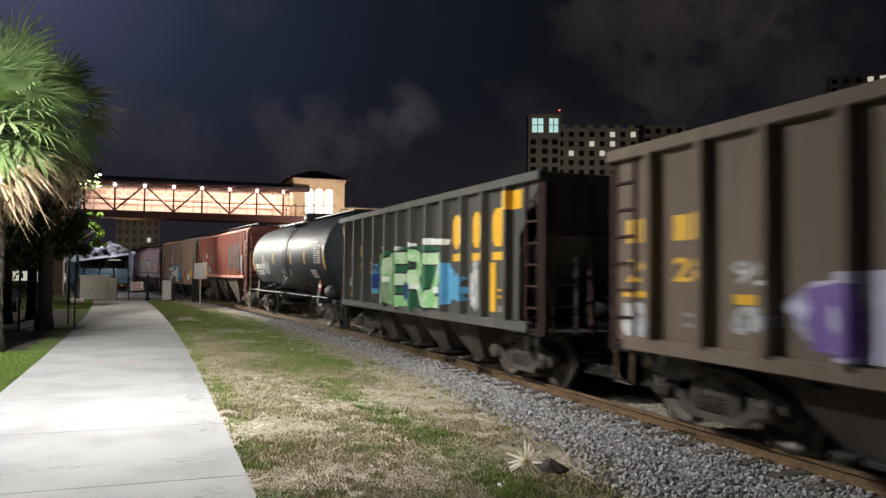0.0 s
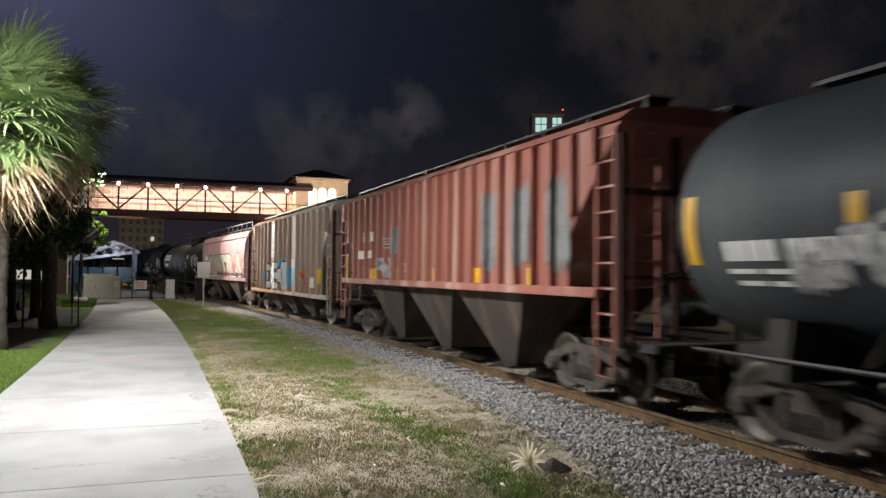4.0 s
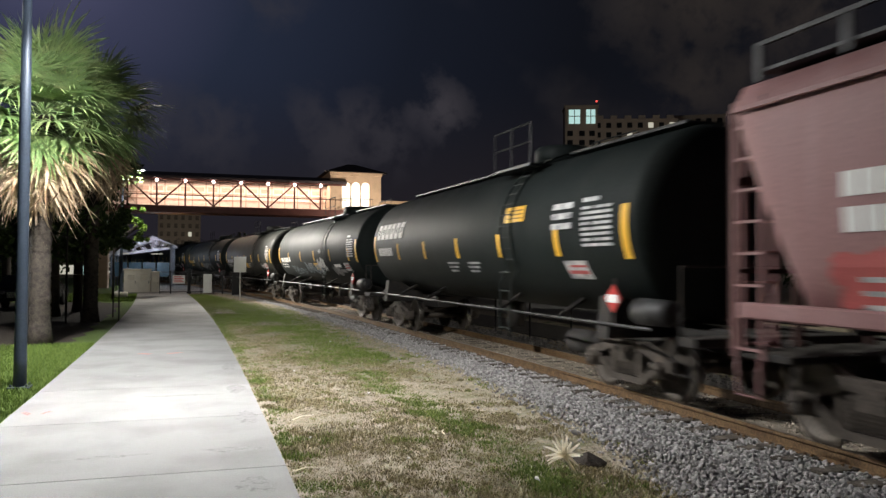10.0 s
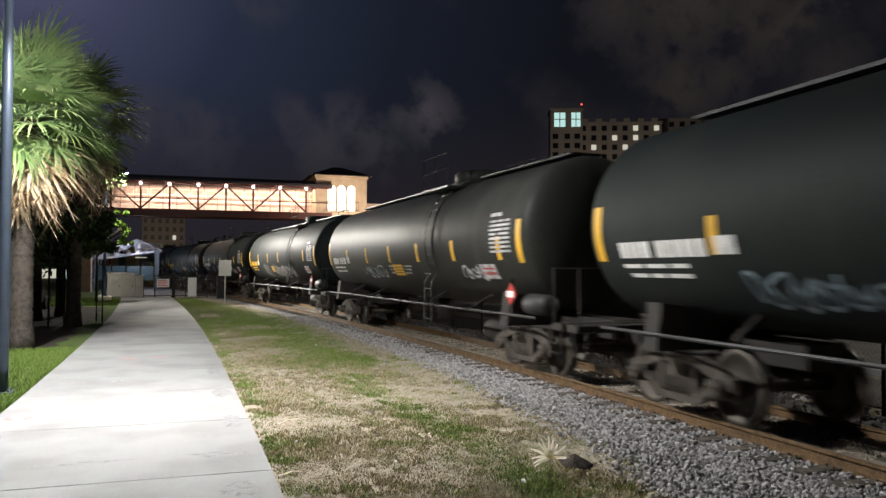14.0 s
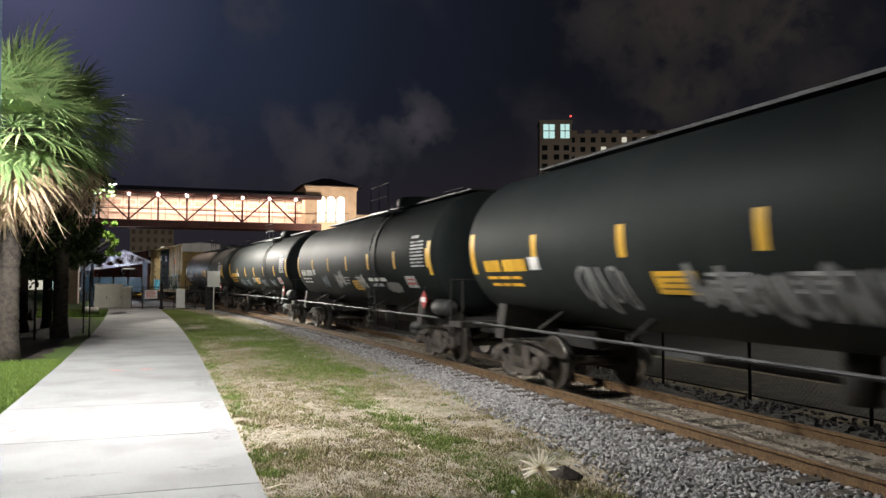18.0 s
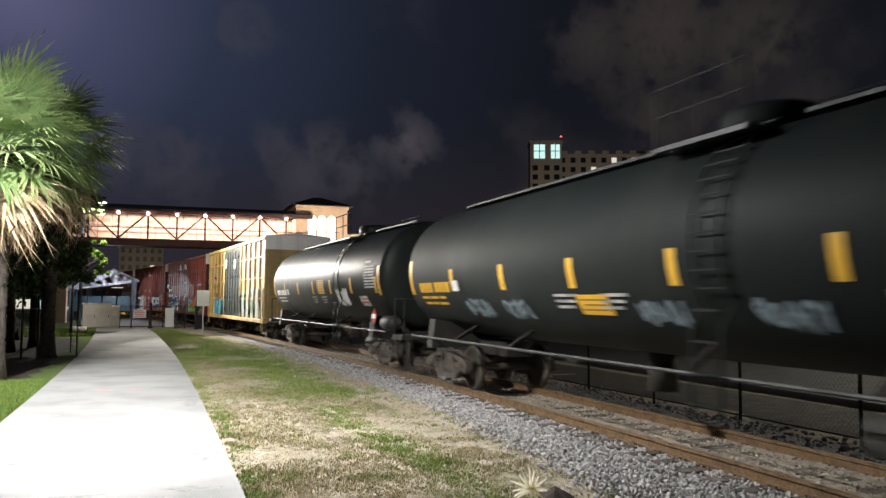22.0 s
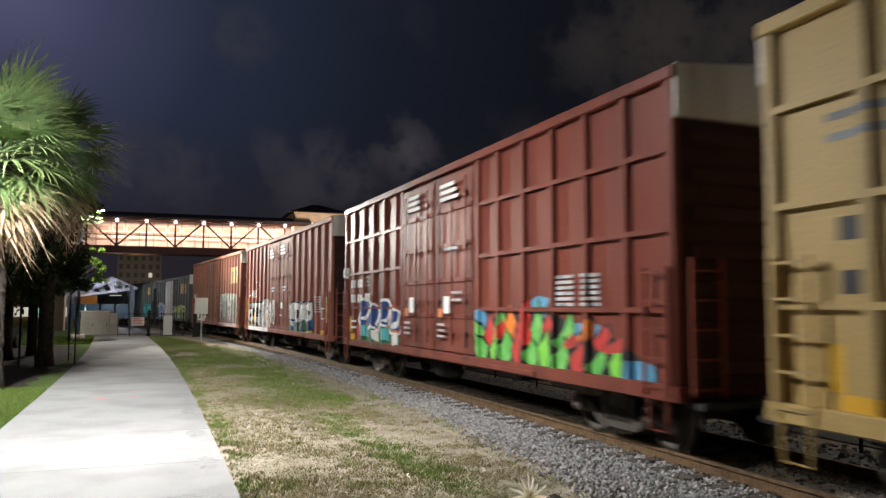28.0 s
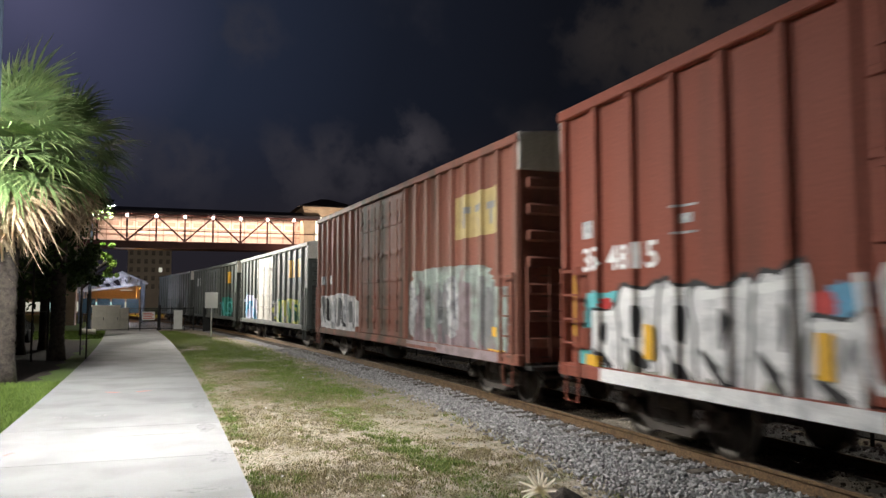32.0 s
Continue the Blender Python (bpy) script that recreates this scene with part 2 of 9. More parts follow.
LED_PANEL = glow("led_panel", (0.92, 0.96, 1.0), 30)


# ---- mesh helpers ----
def quad_box(bm, x0, x1, y0, y1, z0, z1, bevel=0.0):
    vs = [bm.verts.new((x, y, z)) for x in (x0, x1) for y in (y0, y1) for z in (z0, z1)]
    fs = [bm.faces.new([vs[i] for i in f]) for f in ((0, 1, 3, 2), (4, 6, 7, 5), (0, 4, 5, 1), (2, 3, 7, 6), (0, 2, 6, 4), (1, 5, 7, 3))]
    if bevel:
        es = list({e for f in fs for e in f.edges})
        bmesh.ops.bevel(bm, geom=es, offset=bevel, segments=1, affect="EDGES", profile=0.5)
    return bm


def beam(bm, a, b, w, h=None, sides=4):
    """A bar from a to b, w wide; sides > 4 makes it round."""
    a, b = Vector(a), Vector(b)
    h = h or w
    d = (b - a)
    q = d.to_track_quat("Z", "Y").to_matrix().to_4x4()
    m = Matrix.Translation(a) @ q
    if sides == 4:
        ring = [(-w / 2, -h / 2), (w / 2, -h / 2), (w / 2, h / 2), (-w / 2, h / 2)]
    else:
        ring = [(w / 2 * math.cos(2 * math.pi * i / sides), h / 2 * math.sin(2 * math.pi * i / sides)) for i in range(sides)]
    lo = [bm.verts.new(m @ Vector((x, y, 0))) for x, y in ring]
    hi = [bm.verts.new(m @ Vector((x, y, d.length))) for x, y in ring]
    n = len(ring)
    for i in range(n):
        bm.faces.new((lo[i], lo[(i + 1) % n], hi[(i + 1) % n], hi[i]))
    bm.faces.new(lo[::-1]), bm.faces.new(hi)
    return bm


def bent(bm, points, w):
    """One square bar bent through the points."""
    rings = []
    for i, p in enumerate(points):
        p = Vector(p)
        d = (Vector(points[min(i + 1, len(points) - 1)]) - Vector(points[max(i - 1, 0)])).normalized()
        side = d.cross(Vector((0, 1, 0)) if abs(d.y) < 0.7 else Vector((1, 0, 0))).normalized() * w / 2
        other = d.cross(side).normalized() * w / 2
        rings.append([bm.verts.new(p + a) for a in (side + other, other - side, -side - other, side - other)])
    for r0, r1 in zip(rings, rings[1:]):
        for k in range(4):
            bm.faces.new((r0[k], r0[(k + 1) % 4], r1[(k + 1) % 4], r1[k]))
    bm.faces.new(rings[0][::-1]), bm.faces.new(rings[-1])
    return bm


def lathe(bm, profile, axis="z", sides=24, centre=(0, 0, 0), smooth=True):
    """Turns a list of (radius, height) round an axis."""
    rings = []
    for r, h in profile:
        ring = []
        for i in range(sides):
            a = 2 * math.pi * i / sides
            u, v = r * math.cos(a), r * math.sin(a)
            p = {"z": (u, v, h), "y": (u, h, v), "x": (h, u, v)}[axis]
            ring.append(bm.verts.new(Vector(p) + Vector(centre)))
        rings.append(ring)
    for lo, hi in zip(rings, rings[1:]):
        for i in range(sides):
            f = bm.faces.new((lo[i], lo[(i + 1) % sides], hi[(i + 1) % sides], hi[i]))
            f.smooth = smooth
    if profile[0][0] > 1e-4:
        bm.faces.new(rings[0][::-1])
    if profile[-1][0] > 1e-4:
        bm.faces.new(rings[-1])
    return bm


def prism(bm, outline, x0, x1, axis="x"):
    """A flat outline of (y, z) pulled from x0 to x1 (axis x), or (x, z) pulled along y."""
    def p(a, b, c):
        return (c, a, b) if axis == "x" else (a, c, b)
    lo = [bm.verts.new(p(a, b, x0)) for a, b in outline]
    hi = [bm.verts.new(p(a, b, x1)) for a, b in outline]
    n = len(outline)
    for i in range(n):
        bm.faces.new((lo[i], lo[(i + 1) % n], hi[(i + 1) % n], hi[i]))
    bm.faces.new(lo[::-1]), bm.faces.new(hi)
    return bm


def mesh_of(name, bm, mat, smooth=False):
    bmesh.ops.recalc_face_normals(bm, faces=bm.faces)
    me = bpy.data.meshes.new(name)
    bm.to_mesh(me)
    bm.free()
    me.materials.append(mat)
    return me


def part(name, bm, mat, parent=None, label="", at=None):
    """One mesh object out of a bmesh, under its thing."""
    ob = new(name, mesh_of(name, bm, mat) if isinstance(bm, bmesh.types.BMesh) else bm)
    if parent:
        ob.parent = parent
    if at is not None:
        ob.matrix_basis = at
    if label:
        ob["label"] = label
    return ob


def thing(name, m, label, category, group="", kind=""):
    ob = new(name)
    ob.matrix_basis = m
    ob.empty_display_size = 0.2
    return tagged(ob, label, category, group, kind)


def mesh_from(name, verts, faces, mat):
    me = bpy.data.meshes.new(name)
    me.from_pydata(verts, [], faces)
    me.materials.append(mat)
    me.update()
    return me


# ---- ground ----
def path_x(y):
    """Middle of the footpath at y."""
    return -0.80 - 0.0013 * y * abs(y) / 2


def ground_material():
    m = bpy.data.materials.new("mown_verge")
    m.use_nodes = True
    n, l = nodes_of(m.node_tree)
    out, b = n.new("ShaderNodeOutputMaterial"), n.new("ShaderNodeBsdfPrincipled")
    l.new(b.outputs[0], out.inputs[0])
    tc = n.new("ShaderNodeTexCoord")
    def noise_at(scale, detail=4):
        t = n.new("ShaderNodeTexNoise")
        t.inputs["Scale"].default_value, t.inputs["Detail"].default_value = scale, detail
        l.new(tc.outputs["Object"], t.inputs["Vector"])
        return t.outputs["Fac"]
    def ranged(v, a, c):
        r = n.new("ShaderNodeMapRange")
        r.inputs["From Min"].default_value, r.inputs["From Max"].default_value = a, c
        l.new(v, r.inputs["Value"])
        return r.outputs[0]
    def mixed(f, a, c):
        x = n.new("ShaderNodeMix")
        x.data_type = "RGBA"
        l.new(f, x.inputs["Factor"])
        for s, k in (("A", a), ("B", c)):
            if isinstance(k, tuple):
                x.inputs[s].default_value = (*k, 1)
            else:
                l.new(k, x.inputs[s])
        return x.outputs["Result"]
    soil = mixed(ranged(noise_at(14), 0.35, 0.65), mixed(ranged(noise_at(4.0, 5), 0.40, 0.60), (0.31, 0.262, 0.20), (0.23, 0.205, 0.135)), mixed(ranged(noise_at(70), 0.35, 0.65), (0.33, 0.285, 0.215), (0.50, 0.445, 0.355)))
    grass = mixed(ranged(noise_at(25), 0.3, 0.7), (0.06, 0.10, 0.022), (0.13, 0.18, 0.055))
    patch = mixed(ranged(noise_at(0.9, 6), 0.56, 0.72), soil, grass)
    sep = n.new("ShaderNodeSeparateXYZ")
    l.new(tc.outputs["Object"], sep.inputs[0])
    lush = mixed(ranged(sep.outputs["X"], -1.2, -2.2), patch, grass)
    l.new(lush, b.inputs["Base Color"])
    b.inputs["Roughness"].default_value, b.inputs["Specular IOR Level"].default_value = 0.95, 0.2
    bp = n.new("ShaderNodeBump")
    bp.inputs["Strength"].default_value, bp.inputs["Distance"].default_value = 0.6, 0.04
    l.new(noise_at(60), bp.inputs["Height"])
    l.new(bp.outputs[0], b.inputs["Normal"])
    return m


def build_ground():
    bm = bmesh.new()
    xs = [-2500, -400, -60, -20] + [x * 0.5 for x in range(-16, 25)] + [20, 60, 400, 2500]
    ys = [-2500, -400, -60, -10] + [y * 0.75 for y in range(0, 81)] + [75, 100, 160, 400, 2500]
    grid = []
    for y in ys:
        row = []
        for x in xs:
            z = -0.035
            if -8 < x < 12 and 0 < y < 60 and x > path_x(y) + 1.75:
                z += 0.045 * noise.noise(Vector((x * 0.7, y * 0.7, 0)))
            row.append(bm.verts.new((x, y, z)))
        grid.append(row)
    for r0, r1 in zip(grid, grid[1:]):
        for i in range(len(xs) - 1):
            bm.faces.new((r0[i], r0[i + 1], r1[i + 1], r1[i])).smooth = True
    g = part("ground", bm, ground_material())
    tagged(g, "patchy mown grass and bare soil beside the railway", "ground", kind="structure")


build_ground()


def build_path():
    """The concrete footpath, slab by slab."""
    path = thing("path", pose(0, 0, 0), "wide pale concrete footpath with straight joints", "footpath", kind="structure")
    w, step = 1.67, 2.87
    y = 8.14 - 4 * step
    while y < 57:
        y1 = y + step - 0.016
        bm = bmesh.new()
        n = 4
        top = []
        for i in range(n + 1):
            yy = y + (y1 - y) * i / n
            c = path_x(yy)
            top.append((c - w, c + w, yy))
        lo, hi = [], []
        for a, c, yy in top:
            lo.append([bm.verts.new((a, yy, -0.12)), bm.verts.new((c, yy, -0.12))])
            hi.append([bm.verts.new((a, yy, 0)), bm.verts.new((c, yy, 0))])
        for i in range(n):
            bm.faces.new((hi[i][0], hi[i][1], hi[i + 1][1], hi[i + 1][0]))
            for k in (0, 1):
                bm.faces.new((lo[i][k], lo[i + 1][k], hi[i + 1][k], hi[i][k]))
        for r0, r1 in ((lo[0], hi[0]), (lo[-1], hi[-1])):
            bm.faces.new((r0[0], r0[1], r1[1], r1[0]))
        bmesh.ops.bevel(bm, geom=[e for e in bm.edges if all(v.co.z > -0.01 for v in e.verts) and len(e.link_faces) == 2 and e.calc_face_angle(0) > 1],
                        offset=0.010, segments=1, affect="EDGES")
        part("slab", bm, CONCRETE, path)
        y += step
    return path


build_path()


# ---- railway ----
def toe(s):
    """Where the ballast ends beside the verge, metres left of the track's middle; it narrows away from the lamp."""
    return 1.78 + 1.5 * np.exp(-np.maximum(s - 5.0, -4.0) / 5.5)


def ribbon(bm, s0, s1, step, offs, z, wob=0.0, foot=False):
    """A strip along the track through the cross section (off, z); with foot its left edge follows the ballast's toe."""
    rows, n = [], int((s1 - s0) / step)
    for i in range(n + 1):
        s = s0 + (s1 - s0) * i / n
        k = (float(toe(s)) - 1.45) / 1.25 if foot else 1.0
        here = [o if o > -1.46 else -1.45 + (o + 1.45) * k for o in offs]
        rows.append([bm.verts.new(on_track(s, o, h + (wob * noise.noise(Vector((s * 0.8, o, 3))) if wob else 0))) for o, h in zip(here, z)])
    for r0, r1 in zip(rows, rows[1:]):
        for i in range(len(offs) - 1):
            bm.faces.new((r0[i], r0[i + 1], r1[i + 1], r1[i]))
    return bm


GRAVEL_BED = material("gravel_bed", (0.27, 0.265, 0.27), 0.95, vary=0.5, scale=22, fine=60, bump=0.9, second=(0.14, 0.135, 0.135), cut=(0.4, 0.6))


def build_track():
    bed = part("ballast_bed", ribbon(bmesh.new(), -60, 120, 1.5, [-2.70, -2.2, -1.5, 1.5, 2.2, 2.9], [-0.06, -0.02, 0.0, 0.0, -0.02, -0.06], 0.03, True), GRAVEL_BED)
    tagged(bed, "grey crushed-stone ballast bed under the rails", "ballast", kind="structure")
    far_bed = part("ballast_bed", ribbon(bmesh.new(), -290, 370, 6, [-1.7, -1.5, 2.0, 2.7], [-0.034, -0.03, -0.03, -0.034]), GRAVEL_BED)
    tagged(far_bed, "grey crushed-stone ballast bed under the rails", "ballast", kind="structure")
    side = part("cess", ribbon(bmesh.new(), -40, 90, 3, [2.7, 3.4, 5.6], [-0.05, -0.012, -0.012]), material("dark_cinder_ground", (0.055, 0.050, 0.045), 0.95, vary=0.5, scale=3, fine=50, bump=0.8, second=(0.10, 0.09, 0.075)))
    tagged(side, "dark cinder and gravel ground beyond the track", "ground", kind="structure")
    fill = part("sand_fill", ribbon(bmesh.new(), -4, 60, 0.4, [-0.68, -0.58, -0.40, -0.12, 0.35, 0.68], [0.036, 0.044, 0.040, 0.027, 0.018, 0.032]), material("sandy_brown_fines", (0.34, 0.295, 0.235), 0.95, vary=0.4, scale=5, fine=70, bump=0.9, second=(0.22, 0.185, 0.145), cut=(0.4, 0.62)))
    tagged(fill, "pale sandy fines between the rails", "ground", kind="structure")
    track = thing("railway_track", pose(0, 0, 0), "single rusty railway track on wooden ties", "railway track", kind="structure")
    for side in (-1, 1):
        bm = bmesh.new()
        prof = [(-0.075, 0.0), (-0.075, 0.012), (-0.012, 0.03), (-0.010, 0.115), (-0.036, 0.13), (-0.036, 0.163), (-0.028, 0.17)]
        prof = prof + [(-a, b) for a, b in prof[::-1]]
        ribbon(bm, -290, 370, 2.5, [side * 0.753 + a for a, _ in prof], [b for _, b in prof])
        part("rail", bm, RAIL_RUST, track)
        bm = bmesh.new()
        ribbon(bm, -290, 370, 2.5, [side * 0.753 - 0.026, side * 0.753 + 0.026], [0.1715, 0.1715])
        part("rail_head", bm, RAIL_SHINE, track, "worn running surface")
    bm = bmesh.new()
    quad_box(bm, -1.3, 1.3, -0.115, 0.115, -0.16, 0.022, 0.012)
    tie = mesh_of("tie", bm, TIE_WOOD)
    bm = bmesh.new()
    quad_box(bm, -0.17, 0.17, -0.09, 0.09, 0.0, 0.012)
    for a in (-0.11, 0.11):
        for c in (-0.05, 0.05):
            quad_box(bm, a - 0.012, a + 0.012, c - 0.012, c + 0.012, 0.01, 0.045)
    plate = mesh_of("tie_plate", bm, RAIL_RUST)
    for i in range(150):
        s = -4 + i * 0.52
        a = s / RADIUS
        p = on_track(s)
        turn = math.degrees(a) + random.uniform(-1.2, 1.2)
        t = part("tie", tie, None, track, at=pose(p.x + random.uniform(-0.04, 0.04), p.y, random.uniform(-0.006, 0.006), 0, 0, turn))
        if i < 75:
            for side in (-1, 1):
                part("tie_plate", plate, None, t, at=pose(side * 0.753, 0, 0.0))
    bm = bmesh.new()
    for i in range(420):
        s = 74 + i * 0.6
        p, a = on_track(s), s / RADIUS
        lo = len(bm.verts)
        quad_box(bm, -1.3, 1.3, -0.115, 0.115, -0.1, 0.0)
        bm.verts.ensure_lookup_table()
        bmesh.ops.transform(bm, matrix=Matrix.Translation(p) @ Matrix.Rotation(a, 4, "Z"), verts=bm.verts[lo:])
    tagged(part("far_ties", bm, TIE_WOOD, track), kind="stuff")


build_track()


def stones(name, count, place, size, mat, label, seed):
    """Loose crushed stones as one joined mesh."""
    rng = np.random.default_rng(seed)
    t = (1 + 5 ** 0.5) / 2
    base = np.array([(-1, t, 0), (1, t, 0), (-1, -t, 0), (1, -t, 0), (0, -1, t), (0, 1, t), (0, -1, -t), (0, 1, -t), (t, 0, -1), (t, 0, 1), (-t, 0, -1), (-t, 0, 1)]) / 1.9
    tri = np.array([(0, 11, 5), (0, 5, 1), (0, 1, 7), (0, 7, 10), (0, 10, 11), (1, 5, 9), (5, 11, 4), (11, 10, 2), (10, 7, 6), (7, 1, 8),
                    (3, 9, 4), (3, 4, 2), (3, 2, 6), (3, 6, 8), (3, 8, 9), (4, 9, 5), (2, 4, 11), (6, 2, 10), (8, 6, 7), (9, 8, 1)])
    where = place(rng, count)
    count = len(where)
    sc = rng.uniform(*size, (count, 1, 1)) * rng.uniform(0.55, 1.25, (count, 1, 3))
    v = base[None] * (1 + rng.uniform(-0.28, 0.28, (count, 12, 1))) * sc
    a, c = rng.uniform(0, 6.28, count), rng.uniform(-0.9, 0.9, count)
    ca, sa, cc, sn = np.cos(a), np.sin(a), np.cos(c), np.sin(c)
    x, y, z = v[..., 0], v[..., 1], v[..., 2]
    y, z = y * cc[:, None] - z * sn[:, None], y * sn[:, None] + z * cc[:, None]
    x, y = x * ca[:, None] - y * sa[:, None], x * sa[:, None] + y * ca[:, None]
    v = np.stack([x, y, z], -1) + where[:, None, :]
    f = (tri[None] + 12 * np.arange(count)[:, None, None]).reshape(-1, 3)
    ob = part(name, mesh_from(name, v.reshape(-1, 3).tolist(), f.tolist(), mat), None)
    return tagged(ob, label, "gravel", kind="stuff")


BALLAST_STONE = island_material("granite_ballast", (0.185, 0.176, 0.175), (0.50, 0.48, 0.468))
BALLAST_BROWN = island_material("brown_ballast", (0.16, 0.14, 0.11), (0.55, 0.48, 0.39))


def strip_place(s0, s1, o0, o1, z, power=1.0):
    def place(rng, count):
        s = s0 + (s1 - s0) * rng.random(count) ** power
        o = rng.uniform(o0, o1, count)
        a = s / RADIUS
        o = np.where((np.abs(np.abs(o) - 0.753) < 0.09), o + 0.19 * np.sign(o - 0.753 * np.sign(o)), o)
        foot = np.where(o < 0, toe(s), 2.7)
        ragged = np.array([noise.noise(Vector((q * 1.3, 4.0, 0.0))) for q in s]) * 0.22
        edge = np.clip((np.abs(o) - foot - ragged + 0.35) / 0.7, 0, 1)
        on_tie = (np.abs((s + 4.0 + 0.26) % 0.52 - 0.26) < 0.13) & (np.abs(o) < 1.33)
        keep = (~on_tie | (rng.random(count) < 0.22)) & (rng.random(count) > np.where(edge < 0.5, edge * 0.5, 0.25 + edge * 0.74))
        s, o, a = s[keep], o[keep], a[keep]
        return np.stack([TRACK_X - RADIUS + (RADIUS + o) * np.cos(a), (RADIUS + o) * np.sin(a), rng.uniform(-0.012, 0.022, len(s)) + z - edge[keep] * 0.03], -1)
    return place


stones("ballast", 42000, strip_place(2.5, 34, -3.3, -0.85, 0.0, 1.55), (0.014, 0.033), BALLAST_STONE, "loose grey granite ballast stones beside the rail", 3)
stones("ballast", 5200, strip_place(2.5, 30, -3.7, -2.3, -0.02, 1.4), (0.008, 0.026), BALLAST_STONE, "scattered stones at the foot of the ballast", 6)
stones("ballast", 8000, strip_place(2.5, 30, -0.66, 0.66, 0.014, 1.3), (0.010, 0.028), BALLAST_BROWN, "brown soiled stones between the rails", 4)
stones("ballast", 7000, strip_place(2.5, 36, 0.85, 4.6, -0.02, 1.3), (0.022, 0.050), BALLAST_STONE, "loose stones on the far side of the track", 5)


def track_fence():
    """Low black chain-link fence on the far side of the track."""
    f = thing("chain_link_fence", pose(0, 0, 0), "low black metal fence with rails along the track", "fence")
    off, h = 2.45, 1.05
    for i in range(24):
        p = on_track(1.2 + i * 2.45, off)
        bm = bmesh.new()
        beam(bm, (p.x, p.y, -0.1), (p.x, p.y, h + 0.06), 0.06, sides=8)
        part("post", bm, BLACK_PAINT, f)
    for z, w in ((h, 0.042), (0.08, 0.03)):
        for i in range(23):
            bm = bmesh.new()
            beam(bm, on_track(1.2 + i * 2.45, off, z), on_track(1.2 + (i + 1) * 2.45, off, z), w, sides=6)
            part("top_rail" if z == h else "bottom_wire", bm, BLACK_PAINT, f)
    bm = bmesh.new()
    n = 420
    for i in range(n):
        s = 1.2 + i * 0.085
        for d in (1, -1):
            a, b = on_track(s, off, 0.08), on_track(s + d * 0.9, off, h)
            if 1.2 <= s + d * 0.9 <= 37:
                v = [bm.verts.new(q) for q in (a, a + Vector((0, 0.004, 0)), b + Vector((0, 0.004, 0)), b)]
                bm.faces.new(v)
    tagged(part("wire_mesh", bm, BLACK_PAINT, f), kind="stuff")


track_fence()


# ---- lamps, sign, cabinets, gate ----
def path_lamp(x, y, height, head, base_h=0.0, label="", other=None):
    ob = thing("street_lamp", pose(x, y, 0), label, "street lamp", "lamps along the path")
    bm = bmesh.new()
    lathe(bm, [(0.105, base_h), (0.10, 0.5), (0.088, height * 0.6), (0.07, height)], sides=16)
    part("pole", bm, POLE_PAINT, ob)
    bm = bmesh.new()
    quad_box(bm, -0.17, 0.17, -0.17, 0.17, base_h, base_h + 0.03, 0.008)
    for a in (-0.12, 0.12):
        for c in (-0.12, 0.12):
            lathe(bm, [(0.018, base_h + 0.03), (0.018, base_h + 0.075)], sides=6, centre=(a, c, 0))
    part("base_plate", bm, POLE_PAINT, ob, "bolted base plate")
    if base_h:
        bm = bmesh.new()
        lathe(bm, [(0.42, -0.1), (0.42, base_h - 0.04), (0.38, base_h)], sides=20)
        part("footing", bm, WHITE_BOX, ob, "round concrete footing")
    for head in [head] + ([other] if other else []):
        hx, hy = head[0] - x, head[1] - y
        bm = bmesh.new()
        beam(bm, (0, 0, height - 0.15), (hx, hy, head[2] + 0.02), 0.06, sides=8)
        part("arm", bm, POLE_PAINT, ob)
        bm = bmesh.new()
        quad_box(bm, hx - 0.34, hx + 0.34, hy - 0.17, hy + 0.17, head[2], head[2] + 0.09, 0.03)
        part("lamp_head", bm, POLE_PAINT, ob)
        bm = bmesh.new()
        quad_box(bm, hx - 0.26, hx + 0.26, hy - 0.12, hy + 0.12, head[2] - 0.012, head[2] - 0.002)
        part("led_panel", bm, LED_PANEL, ob, "bright white light panel")
    return ob


path_lamp(-2.98, 14.4, LAMP_1[2] + 0.1, LAMP_1, label="tall blue-grey steel lamp post beside the footpath, with an added second arm", other=LAMP_1_ADDED)


def steel_post():
    ob = thing("steel_post", pose(-1.2, 58.9, 0), "stout dark steel post behind the gate", "post")
    part("shaft", lathe(bmesh.new(), [(0.11, -0.1), (0.10, 1.74), (0.085, 1.80), (0.0, 1.82)], sides=12), BLACK_PAINT, ob)
    part("collar", lathe(bmesh.new(), [(0.17, -0.05), (0.17, 0.12), (0.11, 0.16)], sides=12), BLACK_PAINT, ob)


steel_post()
path_lamp(-5.15, 52.0, LAMP_2[2] + 0.1, LAMP_2, 0.35, "dark lamp post on a round concrete footing by the path")


def sign_post():
    ob = thing("sign", pose(1.95, 47.6, 0, 0, 0, -35), "blank white rectangular sign on a thin white post", "sign")
    bm = bmesh.new()
    beam(bm, (0, 0.03, -0.2), (0, 0.03, 2.62), 0.07, 0.045)
    part("post", bm, SIGN_WHITE, ob)
    bm = bmesh.new()
    quad_box(bm, -0.43, 0.43, -0.012, 0.004, 1.66, 2.60, 0.004)
    part("sign_panel", bm, SIGN_WHITE, ob)


sign_post()


